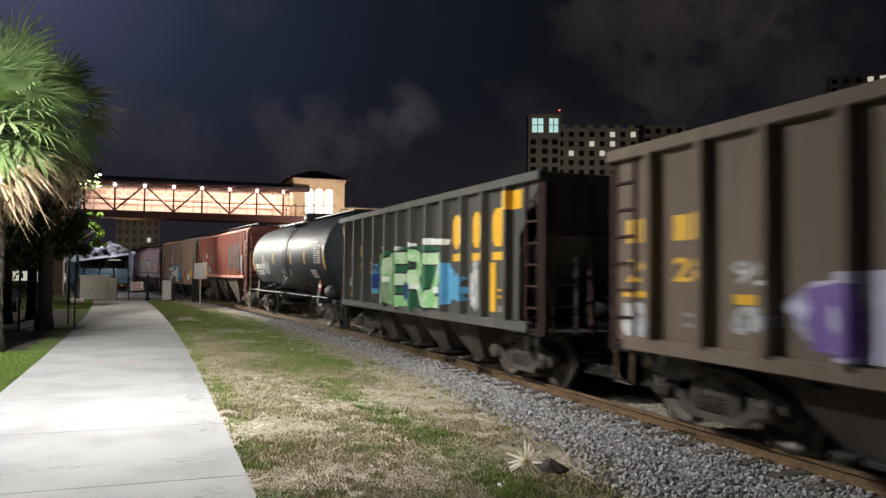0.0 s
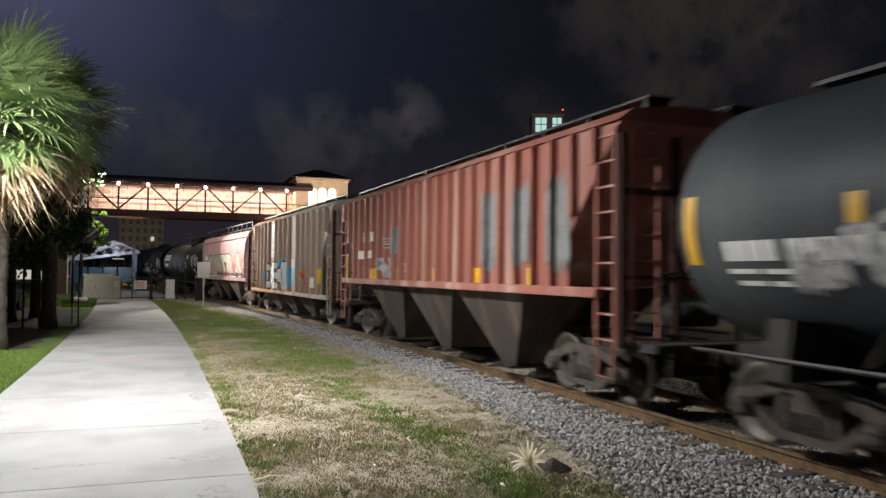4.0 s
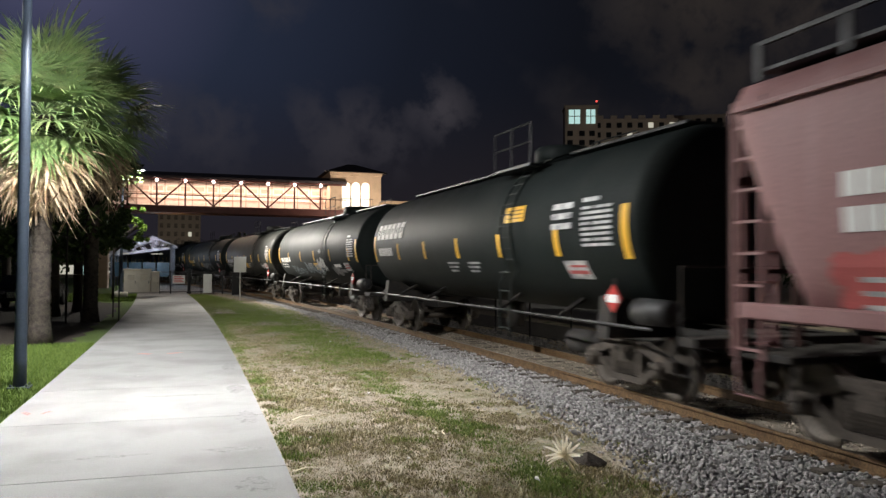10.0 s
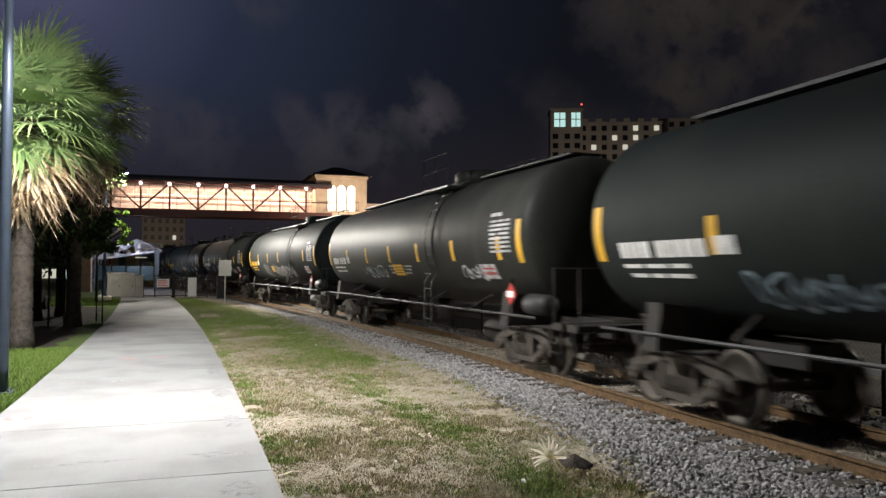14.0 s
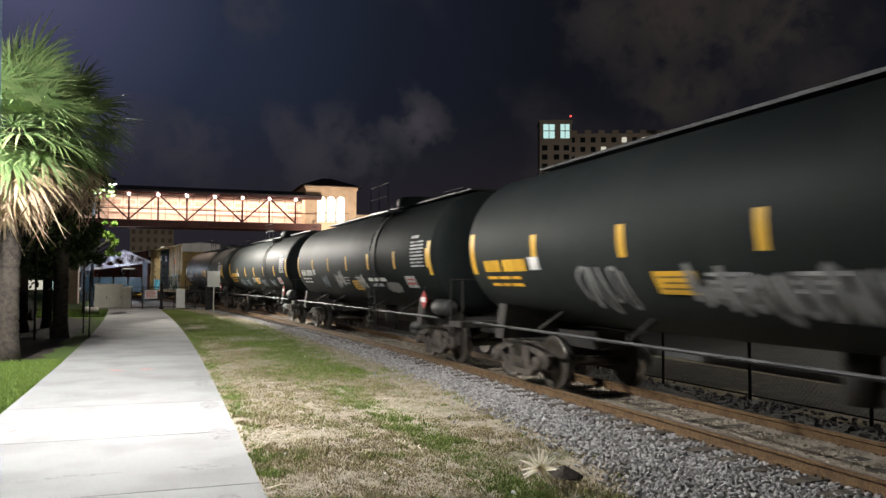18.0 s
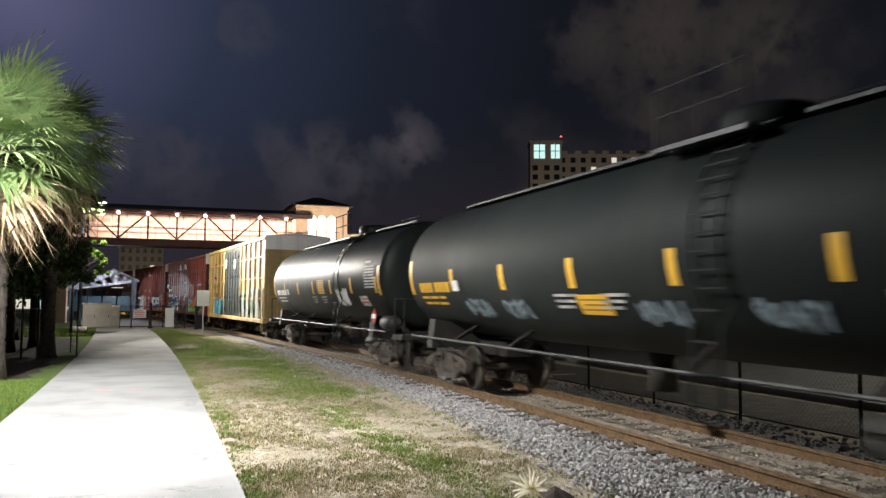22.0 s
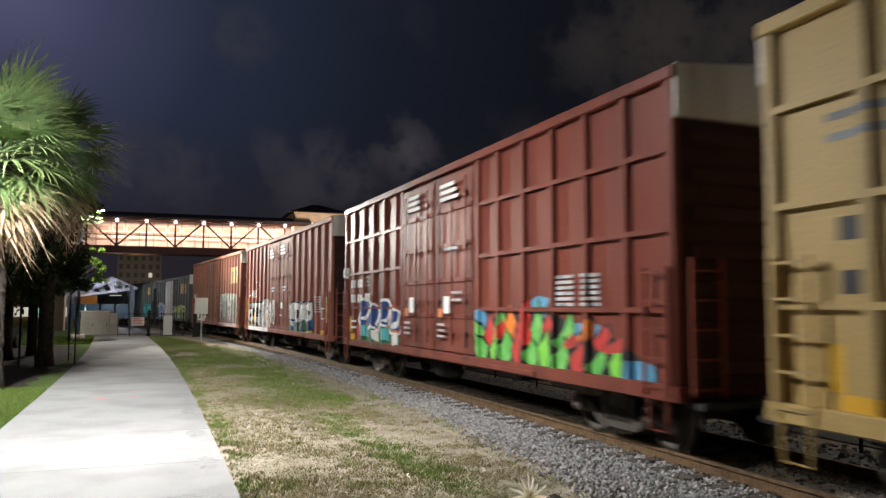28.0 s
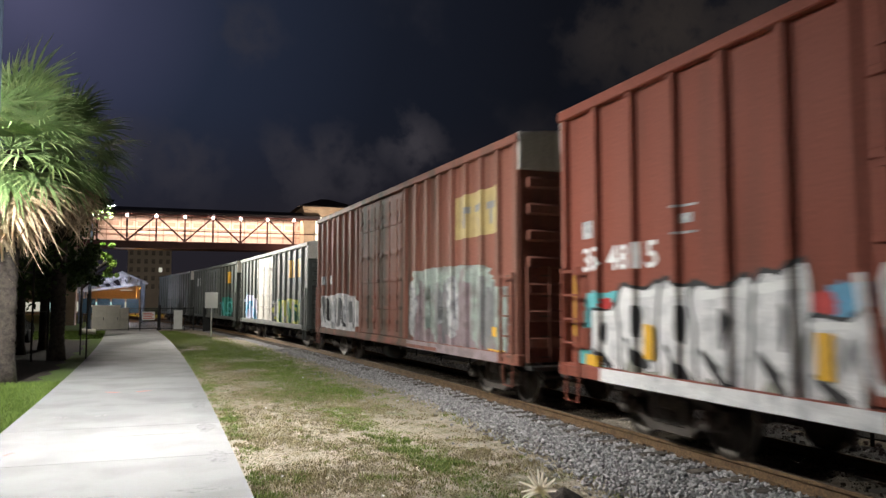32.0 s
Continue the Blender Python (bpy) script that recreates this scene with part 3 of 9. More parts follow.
def cabinet(x, y, w, d, h, n):
    ob = thing("utility_cabinet", pose(x, y, 0, 0, 0, 3), "cream metal utility cabinet with louvred doors on the ground", "cabinet", "cabinets by the gate")
    bm = bmesh.new()
    quad_box(bm, -w / 2, w / 2, -d / 2, d / 2, -0.1, h, 0.02)
    part("body", bm, WHITE_BOX, ob)
    bm = bmesh.new()
    prism(bm, [(-d / 2 - 0.06, h), (d / 2 + 0.06, h), (d / 2 + 0.06, h + 0.05), (0, h + 0.11), (-d / 2 - 0.06, h + 0.05)], -w / 2 - 0.06, w / 2 + 0.06)
    part("lid", bm, WHITE_BOX, ob)
    for i in range(n):
        c = -w / 2 + w * (i + 0.5) / n
        dw = w / n - 0.08
        bm = bmesh.new()
        quad_box(bm, c - dw / 2, c + dw / 2, -d / 2 - 0.025, -d / 2 - 0.002, 0.12, h - 0.1, 0.006)
        door = part("door", bm, WHITE_BOX, ob)
        for k in range(6):
            bm = bmesh.new()
            z = h * 0.55 + k * 0.07
            prism(bm, [(-d / 2 - 0.055, z), (-d / 2 - 0.026, z + 0.05), (-d / 2 - 0.026, z)], c - dw * 0.3, c + dw * 0.3)
            part("louvre", bm, WHITE_BOX, door)
        bm = bmesh.new()
        quad_box(bm, c + dw * 0.36, c + dw * 0.40, -d / 2 - 0.06, -d / 2 - 0.026, h * 0.40, h * 0.52)
        part("handle", bm, BLACK_PAINT, door, "black handle")


cabinet(-5.0, 62.2, 1.9, 0.9, 1.65, 2)
cabinet(-3.75, 62.6, 0.6, 0.8, 1.45, 1)


def gate_fence():
    ob = thing("gate", pose(0, 0, 0), "black metal gate and fence across the path end", "gate")
    y, h = 58.3, 1.55
    posts = [-3.2, -2.45, -1.2, -0.35, 0.55, 1.15]
    for x in posts:
        bm = bmesh.new()
        beam(bm, (x, y, -0.1), (x, y, h + 0.1), 0.08 if x in (-2.45, 1.15) else 0.05)
        part("post", bm, BLACK_PAINT, ob)
    for z in (0.12, h):
        bm = bmesh.new()
        beam(bm, (posts[0], y, z), (posts[-1], y, z), 0.05)
        part("rail", bm, BLACK_PAINT, ob)
    for a, b in zip(posts, posts[1:]):
        n = int((b - a) / 0.10)
        bm = bmesh.new()
        for k in range(1, n):
            beam(bm, (a + (b - a) * k / n, y, 0.14), (a + (b - a) * k / n, y, h - 0.02), 0.006)
        tagged(part("wire_mesh", bm, BLACK_PAINT, ob), kind="stuff")
    s = thing("gate_sign", pose(-1.9, y - 0.05, 0), "white metal notice with red print fixed to the gate", "sign")
    bm = bmesh.new()
    quad_box(bm, -0.42, 0.42, -0.01, 0.004, 0.72, 1.32, 0.004)
    part("sign_panel", bm, SIGN_WHITE, s)
    for i in range(4):
        bm = bmesh.new()
        quad_box(bm, -0.34, 0.34 - 0.1 * (i % 2), -0.016, -0.012, 0.82 + 0.12 * i, 0.88 + 0.12 * i)
        part("print_bar", bm, SIGN_RED, s, "red line of print")
    s = thing("notice_board", pose(0.1, y - 0.06, 0), "plain white metal panel beside the gate", "panel")
    bm = bmesh.new()
    quad_box(bm, -0.30, 0.30, -0.02, 0.02, 0.05, 1.42, 0.008)
    part("panel", bm, SIGN_WHITE, s)


gate_fence()


# ---- footbridge and lift tower ----
def footbridge():
    ob = thing("footbridge", pose(0, 0, 0, 0, 0, -1.0), "covered footbridge with red girders and a brightly lit pink interior", "footbridge")
    x0, x1, y0, y1 = -24.0, 11.4, 71.8, 74.6
    bm = bmesh.new()
    quad_box(bm, x0, x1, y0, y1, 6.75, 7.25, 0.03)
    part("deck_girder", bm, BRIDGE_RED, ob)
    bm = bmesh.new()
    quad_box(bm, x0, x1, y1 - 0.12, y1, 7.25, 9.9)
    part("back_wall", bm, BRIDGE_WALL, ob, "pale pink back wall lit from above")
    bm = bmesh.new()
    prism(bm, [(y0 - 0.3, 9.85), (y1 + 0.2, 9.85), (y1 + 0.2, 10.05), ((y0 + y1) / 2, 10.55), (y0 - 0.3, 10.05)], x0, x1)
    part("roof", bm, BRIDGE_ROOF, ob, "dark metal roof")
    for z, w in ((7.32, 0.16), (9.78, 0.16), (8.35, 0.07)):
        bm = bmesh.new()
        beam(bm, (x0, y0 + 0.1, z), (x1, y0 + 0.1, z), w)
        part("chord" if w > 0.1 else "handrail", bm, BRIDGE_RED, ob)
    step, n = 2.42, 14
    xs = [8.95 - step * i for i in range(n)]
    for i, x in enumerate(xs):
        bm = bmesh.new()
        beam(bm, (x, y0 + 0.1, 7.3), (x, y0 + 0.1, 9.8), 0.15)
        part("post", bm, BRIDGE_RED, ob)
        bm = bmesh.new()
        a, b = ((x, 9.7), (x - step, 7.4)) if i % 2 else ((x, 7.4), (x - step, 9.7))
        beam(bm, (a[0], y0 + 0.1, a[1]), (b[0], y0 + 0.1, b[1]), 0.14)
        part("diagonal", bm, BRIDGE_RED, ob)
        lamp = part("ceiling_lamp", lathe(bmesh.new(), [(0.0, 0.12), (0.08, 0.09), (0.115, 0.0), (0.08, -0.09), (0.0, -0.12)], sides=12, centre=(x, y0 - 0.12, 9.62)), BRIDGE_LAMP, ob, "glowing white globe lamp")
        bm = bmesh.new()
        beam(bm, (x, y0 - 0.12, 9.76), (x, y0 - 0.12, 9.87), 0.04)
        part("lamp_stem", bm, BLACK_PAINT, lamp)
    x = x0 + 0.8
    while x < x1 - 0.4:
        bm = bmesh.new()
        quad_box(bm, x - 0.05, x + 0.05, y1 - 0.17, y1 - 0.122, 7.3, 9.84)
        part("mullion", bm, BRIDGE_TRIM, ob)
        bm = bmesh.new()
        quad_box(bm, x + 0.18, x + 1.03, y1 - 0.15, y1 - 0.123, 8.95, 9.35)
        part("wall_panel", bm, BRIDGE_TRIM, ob)
        x += 1.21
    for z in (8.2, 8.75):
        bm = bmesh.new()
        quad_box(bm, x0, x1, y1 - 0.20, y1 - 0.172, z - 0.05, z + 0.05)
        part("wall_rail", bm, BRIDGE_TRIM, ob)
    for x in (-10.0, -22.0):
        bm = bmesh.new()
        quad_box(bm, x - 0.4, x + 0.4, y0 + 0.8, y0 + 1.8, -0.1, 6.75, 0.04)
        part("pier", bm, STUCCO, ob, "plastered pier")


footbridge()


def arch_outline(w, h, n=10):
    r = w / 2
    return [(-r, 0), (r, 0)] + [(r * math.cos(math.pi * i / n), h - r + r * math.sin(math.pi * i / n)) for i in range(n + 1)]


def lift_tower():
    ob = thing("bridge_tower", pose(13.6, 74.4, 0), "cream stucco stair tower with triple arched lit windows", "tower")
    w, d = 2.45, 2.6
    bm = bmesh.new()
    quad_box(bm, -w, w, -d + 0.25, d, -0.1, 11.0)
    part("wall", bm, STUCCO, ob)
    xs = [-0.95, 0.0, 0.95]
    front = bmesh.new()
    edges = [-w, -1.38, 1.38, w]
    quad_box(front, edges[0], edges[1], -d, -d + 0.25, -0.1, 11.0)
    quad_box(front, edges[2], edges[3], -d, -d + 0.25, -0.1, 11.0)
    quad_box(front, edges[1], edges[2], -d, -d + 0.25, -0.1, 7.6)
    quad_box(front, edges[1], edges[2], -d, -d + 0.25, 10.25, 11.0)
    part("front_wall", front, STUCCO, ob)
    for x in xs:
        bm = bmesh.new()
        prism(bm, [(x + a, 7.62 + b) for a, b in arch_outline(0.84, 2.5)], -d + 0.12, -d + 0.16, "y")
        part("arch_window", bm, WARM_WINDOW, ob, "glowing arched window")
    for x in (-1.38, -0.475, 0.475, 1.38):
        bm = bmesh.new()
        beam(bm, (x, -d + 0.08, 7.6), (x, -d + 0.08, 9.9), 0.12, sides=8)
        part("column", bm, STUCCO, ob)
    spandrel = bmesh.new()
    for x in xs:
        n, r = 8, 0.42
        arc = [(x + r * math.cos(math.pi * i / n), 9.70 + r * math.sin(math.pi * i / n)) for i in range(n + 1)]
        for (a, b), (c, e) in zip(arc, arc[1:]):
            vs = [spandrel.verts.new(q) for q in ((a, -d + 0.05, b), (c, -d + 0.05, e), (c, -d + 0.05, 10.26), (a, -d + 0.05, 10.26))]
            spandrel.faces.new(vs)
    part("spandrel", spandrel, STUCCO, ob)
    bm = bmesh.new()
    quad_box(bm, -w - 0.12, w + 0.12, -d - 0.12, d + 0.12, 10.75, 11.05, 0.03)
    part("cornice", bm, STUCCO, ob)
    bm = bmesh.new()
    e, z0, z1 = w + 0.55, 11.05, 12.15
    vs = [bm.verts.new(q) for q in ((-e, -d - 0.5, z0), (e, -d - 0.5, z0), (e, d + 0.5, z0), (-e, d + 0.5, z0), (-0.4, 0, z1), (0.4, 0, z1))]
    for f in ((0, 1, 5, 4), (1, 2, 5), (2, 3, 4, 5), (3, 0, 4), (3, 2, 1, 0)):
        bm.faces.new([vs[i] for i in f])
    part("roof", bm, ROOF_TILE, ob, "dark hipped tile roof")
    for z in (7.7, 8.5):
        part("balcony_rail", beam(bmesh.new(), (-1.5, -d - 0.25, z), (1.6, -d - 0.25, z), 0.05), BLACK_PAINT, ob, "black balcony railing")
    for i in range(16):
        x = -1.5 + i * 3.1 / 15
        part("baluster", beam(bmesh.new(), (x, -d - 0.25, 7.72), (x, -d - 0.25, 8.48), 0.025), BLACK_PAINT, ob)
    bm = bmesh.new()
    quad_box(bm, -1.7, 1.8, -d - 0.35, -d, 7.45, 7.6)
    part("balcony", bm, STUCCO, ob)
    low = thing("stair_wing", pose(19.2, 75.0, 0), "low cream stucco wing beside the bridge tower", "building")
    bm = bmesh.new()
    quad_box(bm, -3.0, 4.5, -2.5, 3.0, -0.1, 8.3, 0.03)
    part("wall", bm, STUCCO, low)
    bm = bmesh.new()
    quad_box(bm, -3.1, 4.6, -2.6, 3.1, 8.3, 8.5, 0.03)
    part("parapet", bm, STUCCO, low)


lift_tower()


# ---- far buildings ----
def apartment(name, x, y, w, d, h, storeys, bays, lit, label, turn=0.0, seed=1, crenel=False, glass=None):
    rng = random.Random(seed)
    ob = thing(name, pose(x, y, 0, 0, 0, turn), label, "building", "far apartment buildings")
    bm = bmesh.new()
    quad_box(bm, -w / 2, w / 2, 0, d, -0.5, h)
    part("wall", bm, FAR_WALL, ob)
    bm = bmesh.new()
    quad_box(bm, -w / 2 - 0.3, w / 2 + 0.3, -0.3, d + 0.3, h, h + 0.6)
    if crenel:
        for i in range(6):
            c = -w / 2 + w * (i + 0.5) / 6
            quad_box(bm, c - w / 26, c + w / 26, -0.2, 1.2, h + 0.6, h + 1.7)
    part("parapet", bm, FAR_WALL, ob)
    sh, bw = h / storeys, w / bays
    win = bmesh.new()
    quad_box(win, -bw * 0.24, bw * 0.24, -0.10, 0.05, -sh * 0.27, sh * 0.27)
    dark = mesh_of("window", win, glass or FAR_GLASS)
    win = bmesh.new()
    quad_box(win, -bw * 0.24, bw * 0.24, -0.10, 0.05, -sh * 0.27, sh * 0.27)
    bright = mesh_of("window", win, ROOM_WINDOW)
    for k in range(storeys):
        if sh * (k + 1) < h * 0.35:
            continue
        for i in range(bays):
            on = rng.random() < lit
            part("window", bright if on else dark, None, ob, "lit window" if on else "", at=pose(-w / 2 + bw * (i + 0.5), 0, sh * (k + 0.52)))
    return ob


def corner_tower():
    ob = thing("apartment_tower", pose(115.2, 220, 0, 0, 0, -22), "pale apartment tower with bright glazed top room", "building", "far apartment buildings")
    bm = bmesh.new()
    quad_box(bm, -5.2, 5.2, 0, 9, -0.5, 54.0)
    part("wall", bm, FAR_WALL, ob)
    bm = bmesh.new()
    quad_box(bm, -5.5, 5.5, -0.3, 9.3, 54.0, 54.6)
    part("parapet", bm, FAR_WALL, ob)
    for c, w in ((-2.2, 3.6), (3.0, 2.9)):
        bm = bmesh.new()
        quad_box(bm, c - w / 2, c + w / 2, -0.12, 0.05, 48.6, 53.2)
        g = part("top_window", bm, COOL_WINDOW, ob, "brightly lit pale green window")
        bm = bmesh.new()
        quad_box(bm, c - 0.12, c + 0.12, -0.2, -0.121, 48.6, 53.2)
        quad_box(bm, c - w / 2, c + w / 2, -0.2, -0.121, 50.9, 51.15)
        part("glazing_bar", bm, FAR_WALL, g)
    for k in range(8):
        for c in (-3.6, 0.2, 3.4):
            bm = bmesh.new()
            quad_box(bm, c - 0.9, c + 0.9, -0.1, 0.05, 44.6 - 3.0 * k, 46.3 - 3.0 * k)
            part("window", bm, FAR_GLASS, ob)
    bm = bmesh.new()
    beam(bm, (4.9, 0.4, 54.6), (4.9, 0.4, 55.6), 0.2)
    mast = part("mast", bm, BLACK_PAINT, ob)
    part("beacon", lathe(bmesh.new(), [(0, -0.3), (0.35, -0.1), (0.35, 0.2), (0, 0.4)], sides=10, centre=(4.9, 0.4, 55.9)), RED_BEACON, mast, "small red warning light")


corner_tower()
apartment("apartment_building", 132.5, 216, 27, 12, 50.0, 16, 8, 0.10, "pale apartment block with a few lit windows at night", -22, 3, True)
apartment("apartment_building", 163.0, 225, 18, 12, 55.0, 17, 5, 0.0, "pale apartment block with dark windows", -30, 4)
apartment("apartment_building", -8.2, 250, 12.6, 10, 18.0, 7, 6, 0.05, "distant pale apartment block behind the footbridge", 3, 8, glass=CURTAIN)
apartment("apartment_building", 250.0, 205, 40, 20, 78.0, 24, 10, 0.04, "dark high apartment block with one lit room", -45, 11)


# ---- the train: shared parts ----


def paint(name, colour, dirt=None, rough=0.55, vary=0.16, cut=(0.48, 0.72), streak=1.5, scale=1.6, spec=0.5, lean=None):
    return material(name, colour, rough, 0.0, vary, scale, 26, 0.10, dirt or tuple(c * 0.5 + 0.01 for c in colour), cut, streak, spec, lean=lean)


COAL_BLACK = paint("dusty_black_paint", (0.066, 0.064, 0.057), (0.11, 0.10, 0.085), 0.7, spec=0.3)
COAL_BROWN = paint("rusty_brown_black_paint", (0.135, 0.100, 0.074), (0.20, 0.155, 0.12), 0.75, spec=0.3)
TANK_BLACK = paint("black_tank_paint", (0.0135, 0.0175, 0.017), (0.022, 0.0255, 0.024), 0.60, scale=1.0, streak=0.6, spec=0.10)
TANK_GLOSS = paint("satin_black_tank_paint", (0.018, 0.022, 0.021), (0.027, 0.031, 0.029), 0.44, scale=1.0, streak=0.6, spec=0.18)
TANK_GREY = paint("dusty_grey_tank_paint", (0.042, 0.050, 0.057), (0.080, 0.088, 0.092), 0.52, scale=1.0, streak=0.6, spec=0.15)
TANK_OLIVE = paint("faded_black_tank_paint", (0.030, 0.031, 0.028), (0.058, 0.057, 0.050), 0.52, scale=1.0, streak=0.6, spec=0.15)
HOPPER_RED = paint("oxide_red_paint", (0.30, 0.102, 0.074), (0.46, 0.31, 0.27), 0.7, cut=(0.48, 0.72), streak=1.5)
HOPPER_GREY = paint("rust_streaked_white_paint", (0.36, 0.325, 0.29), (0.33, 0.128, 0.030), 0.75, cut=(0.38, 0.60), streak=3.0, scale=1.4, lean=(-7.0, 6.0, 0.24))
HOPPER_PINK = paint("faded_maroon_paint", (0.285, 0.152, 0.150), (0.37, 0.245, 0.242), 0.6, spec=0.3)
BOX_YELLOW = paint("mustard_yellow_paint", (0.47, 0.32, 0.105), (0.30, 0.22, 0.105), 0.6, cut=(0.42, 0.68), lean=(7.0, -7.0, 0.12))
# near-black colour for car ends; on hopper frames it stands in for shade
DARK_END = paint("dark_end_paint", (0.045, 0.022, 0.019), (0.025, 0.018, 0.016), 0.85, spec=0.2)
END_WHITE = paint("white_end_panel", (0.80, 0.78, 0.75), (0.60, 0.55, 0.52), 0.7)
BOX_GREEN = paint("dark_green_door_paint", (0.020, 0.027, 0.024), (0.045, 0.048, 0.042), 0.5, spec=0.18)
BOX_MAROON = paint("brown_red_boxcar_paint", (0.185, 0.052, 0.037), (0.11, 0.038, 0.029), 0.42, spec=0.09)
BOX_RED = paint("boxcar_red_paint", (0.265, 0.084, 0.058), (0.175, 0.074, 0.055), 0.6, spec=0.07)
BOX_BROWN = paint("weathered_brown_paint", (0.245, 0.102, 0.074), (0.12, 0.085, 0.066), 0.6, cut=(0.42, 0.64), spec=0.06, lean=(-6.0, 6.0, 0.08))
BOX_DARK = paint("dark_grey_green_paint", (0.060, 0.068, 0.062), (0.12, 0.12, 0.10), 0.6)
ROOF_GREY = paint("galvanised_end_panel", (0.62, 0.59, 0.54), (0.30, 0.26, 0.22), 0.6)
BAY_PAINT = paint("dark_bay_paint", (0.062, 0.050, 0.043), (0.135, 0.108, 0.090), 0.9, spec=0.2)
D_WHITE = material("white_stencil", (0.80, 0.80, 0.78), 0.6, vary=0.12, scale=5, second=(0.56, 0.55, 0.52), cut=(0.55, 0.8), bump=0)
D_PALE = material("thin_white_spray", (0.50, 0.50, 0.50), 0.6, vary=0.25, scale=6, second=(0.22, 0.22, 0.23), cut=(0.45, 0.62), bump=0)
D_YELLOW = material("reflective_yellow", (0.75, 0.42, 0.03), 0.45, vary=0.10, bump=0)
D_BLACK = material("black_spray", (0.012, 0.012, 0.014), 0.6, bump=0)
D_GREEN = material("green_spray", (0.10, 0.42, 0.08), 0.55, vary=0.15, scale=5, second=(0.22, 0.55, 0.15), bump=0)
D_MINTPALE = material("pale_green_white_spray", (0.50, 0.62, 0.42), 0.55, vary=0.2, scale=3, second=(0.24, 0.52, 0.20), cut=(0.42, 0.60), bump=0)
D_LEAF = material("dark_green_spray", (0.02, 0.13, 0.06), 0.55, bump=0)
D_BLUE = material("sky_blue_spray", (0.10, 0.33, 0.52), 0.55, vary=0.15, bump=0)
D_NAVY = material("navy_spray", (0.02, 0.06, 0.24), 0.55, bump=0)
D_PURPLE = material("purple_spray", (0.18, 0.10, 0.36), 0.55, vary=0.15, bump=0)
D_PEARL = material("pale_lilac_spray", (0.52, 0.50, 0.66), 0.55, vary=0.15, bump=0)
D_RED = material("red_spray", (0.52, 0.035, 0.03), 0.55, bump=0)
D_ORANGE = material("orange_print", (0.75, 0.20, 0.02), 0.55, bump=0)
D_DULLRED = material("faded_red_spray", (0.42, 0.085, 0.08), 0.7, vary=0.15, bump=0)
D_SAGE = material("sage_spray", (0.32, 0.33, 0.265), 0.75, vary=0.14, scale=3, second=(0.20, 0.20, 0.17), bump=0)
D_MOSS = material("pale_moss_spray", (0.36, 0.34, 0.22), 0.6, vary=0.2, scale=3, second=(0.46, 0.44, 0.34), cut=(0.42, 0.62), bump=0)
D_BOTTLE = material("bottle_green_spray", (0.05, 0.09, 0.06), 0.6, vary=0.2, bump=0)
D_TURQ = material("turquoise_spray", (0.12, 0.48, 0.50), 0.55, vary=0.15, bump=0)
D_SILVER = material("silver_spray", (0.74, 0.73, 0.72), 0.5, vary=0.2, scale=4, second=(0.48, 0.48, 0.48), bump=0)
D_GREY = material("grey_stencil", (0.22, 0.22, 0.22), 0.6, bump=0)
D_DIRT = material("brown_print", (0.20, 0.12, 0.02), 0.6, bump=0)
D_STEEL = material("thin_blue_grey_spray", (0.20, 0.26, 0.30), 0.6, vary=0.2, scale=6, second=(0.08, 0.10, 0.12), cut=(0.42, 0.62), bump=0)
D_TEAL = material("teal_spray", (0.02, 0.22, 0.17), 0.6, bump=0)
D_LIMEGREEN = material("lime_spray", (0.20, 0.60, 0.06), 0.55, vary=0.12, bump=0)
D_MINT = material("pale_mint_spray", (0.33, 0.38, 0.34), 0.6, vary=0.2, scale=4, second=(0.21, 0.21, 0.19), bump=0)
D_MAUVE = material("dusty_mauve_spray", (0.26, 0.20, 0.21), 0.6, vary=0.2, scale=4, second=(0.17, 0.13, 0.13), bump=0)
D_LIME = material("yellow_green_spray", (0.48, 0.50, 0.08), 0.55, vary=0.15, bump=0)


PIPE_STEEL = material("dull_grey_pipe", (0.035, 0.035, 0.036), 0.6, 0.2, vary=0.4, scale=3, second=(0.018, 0.017, 0.016))


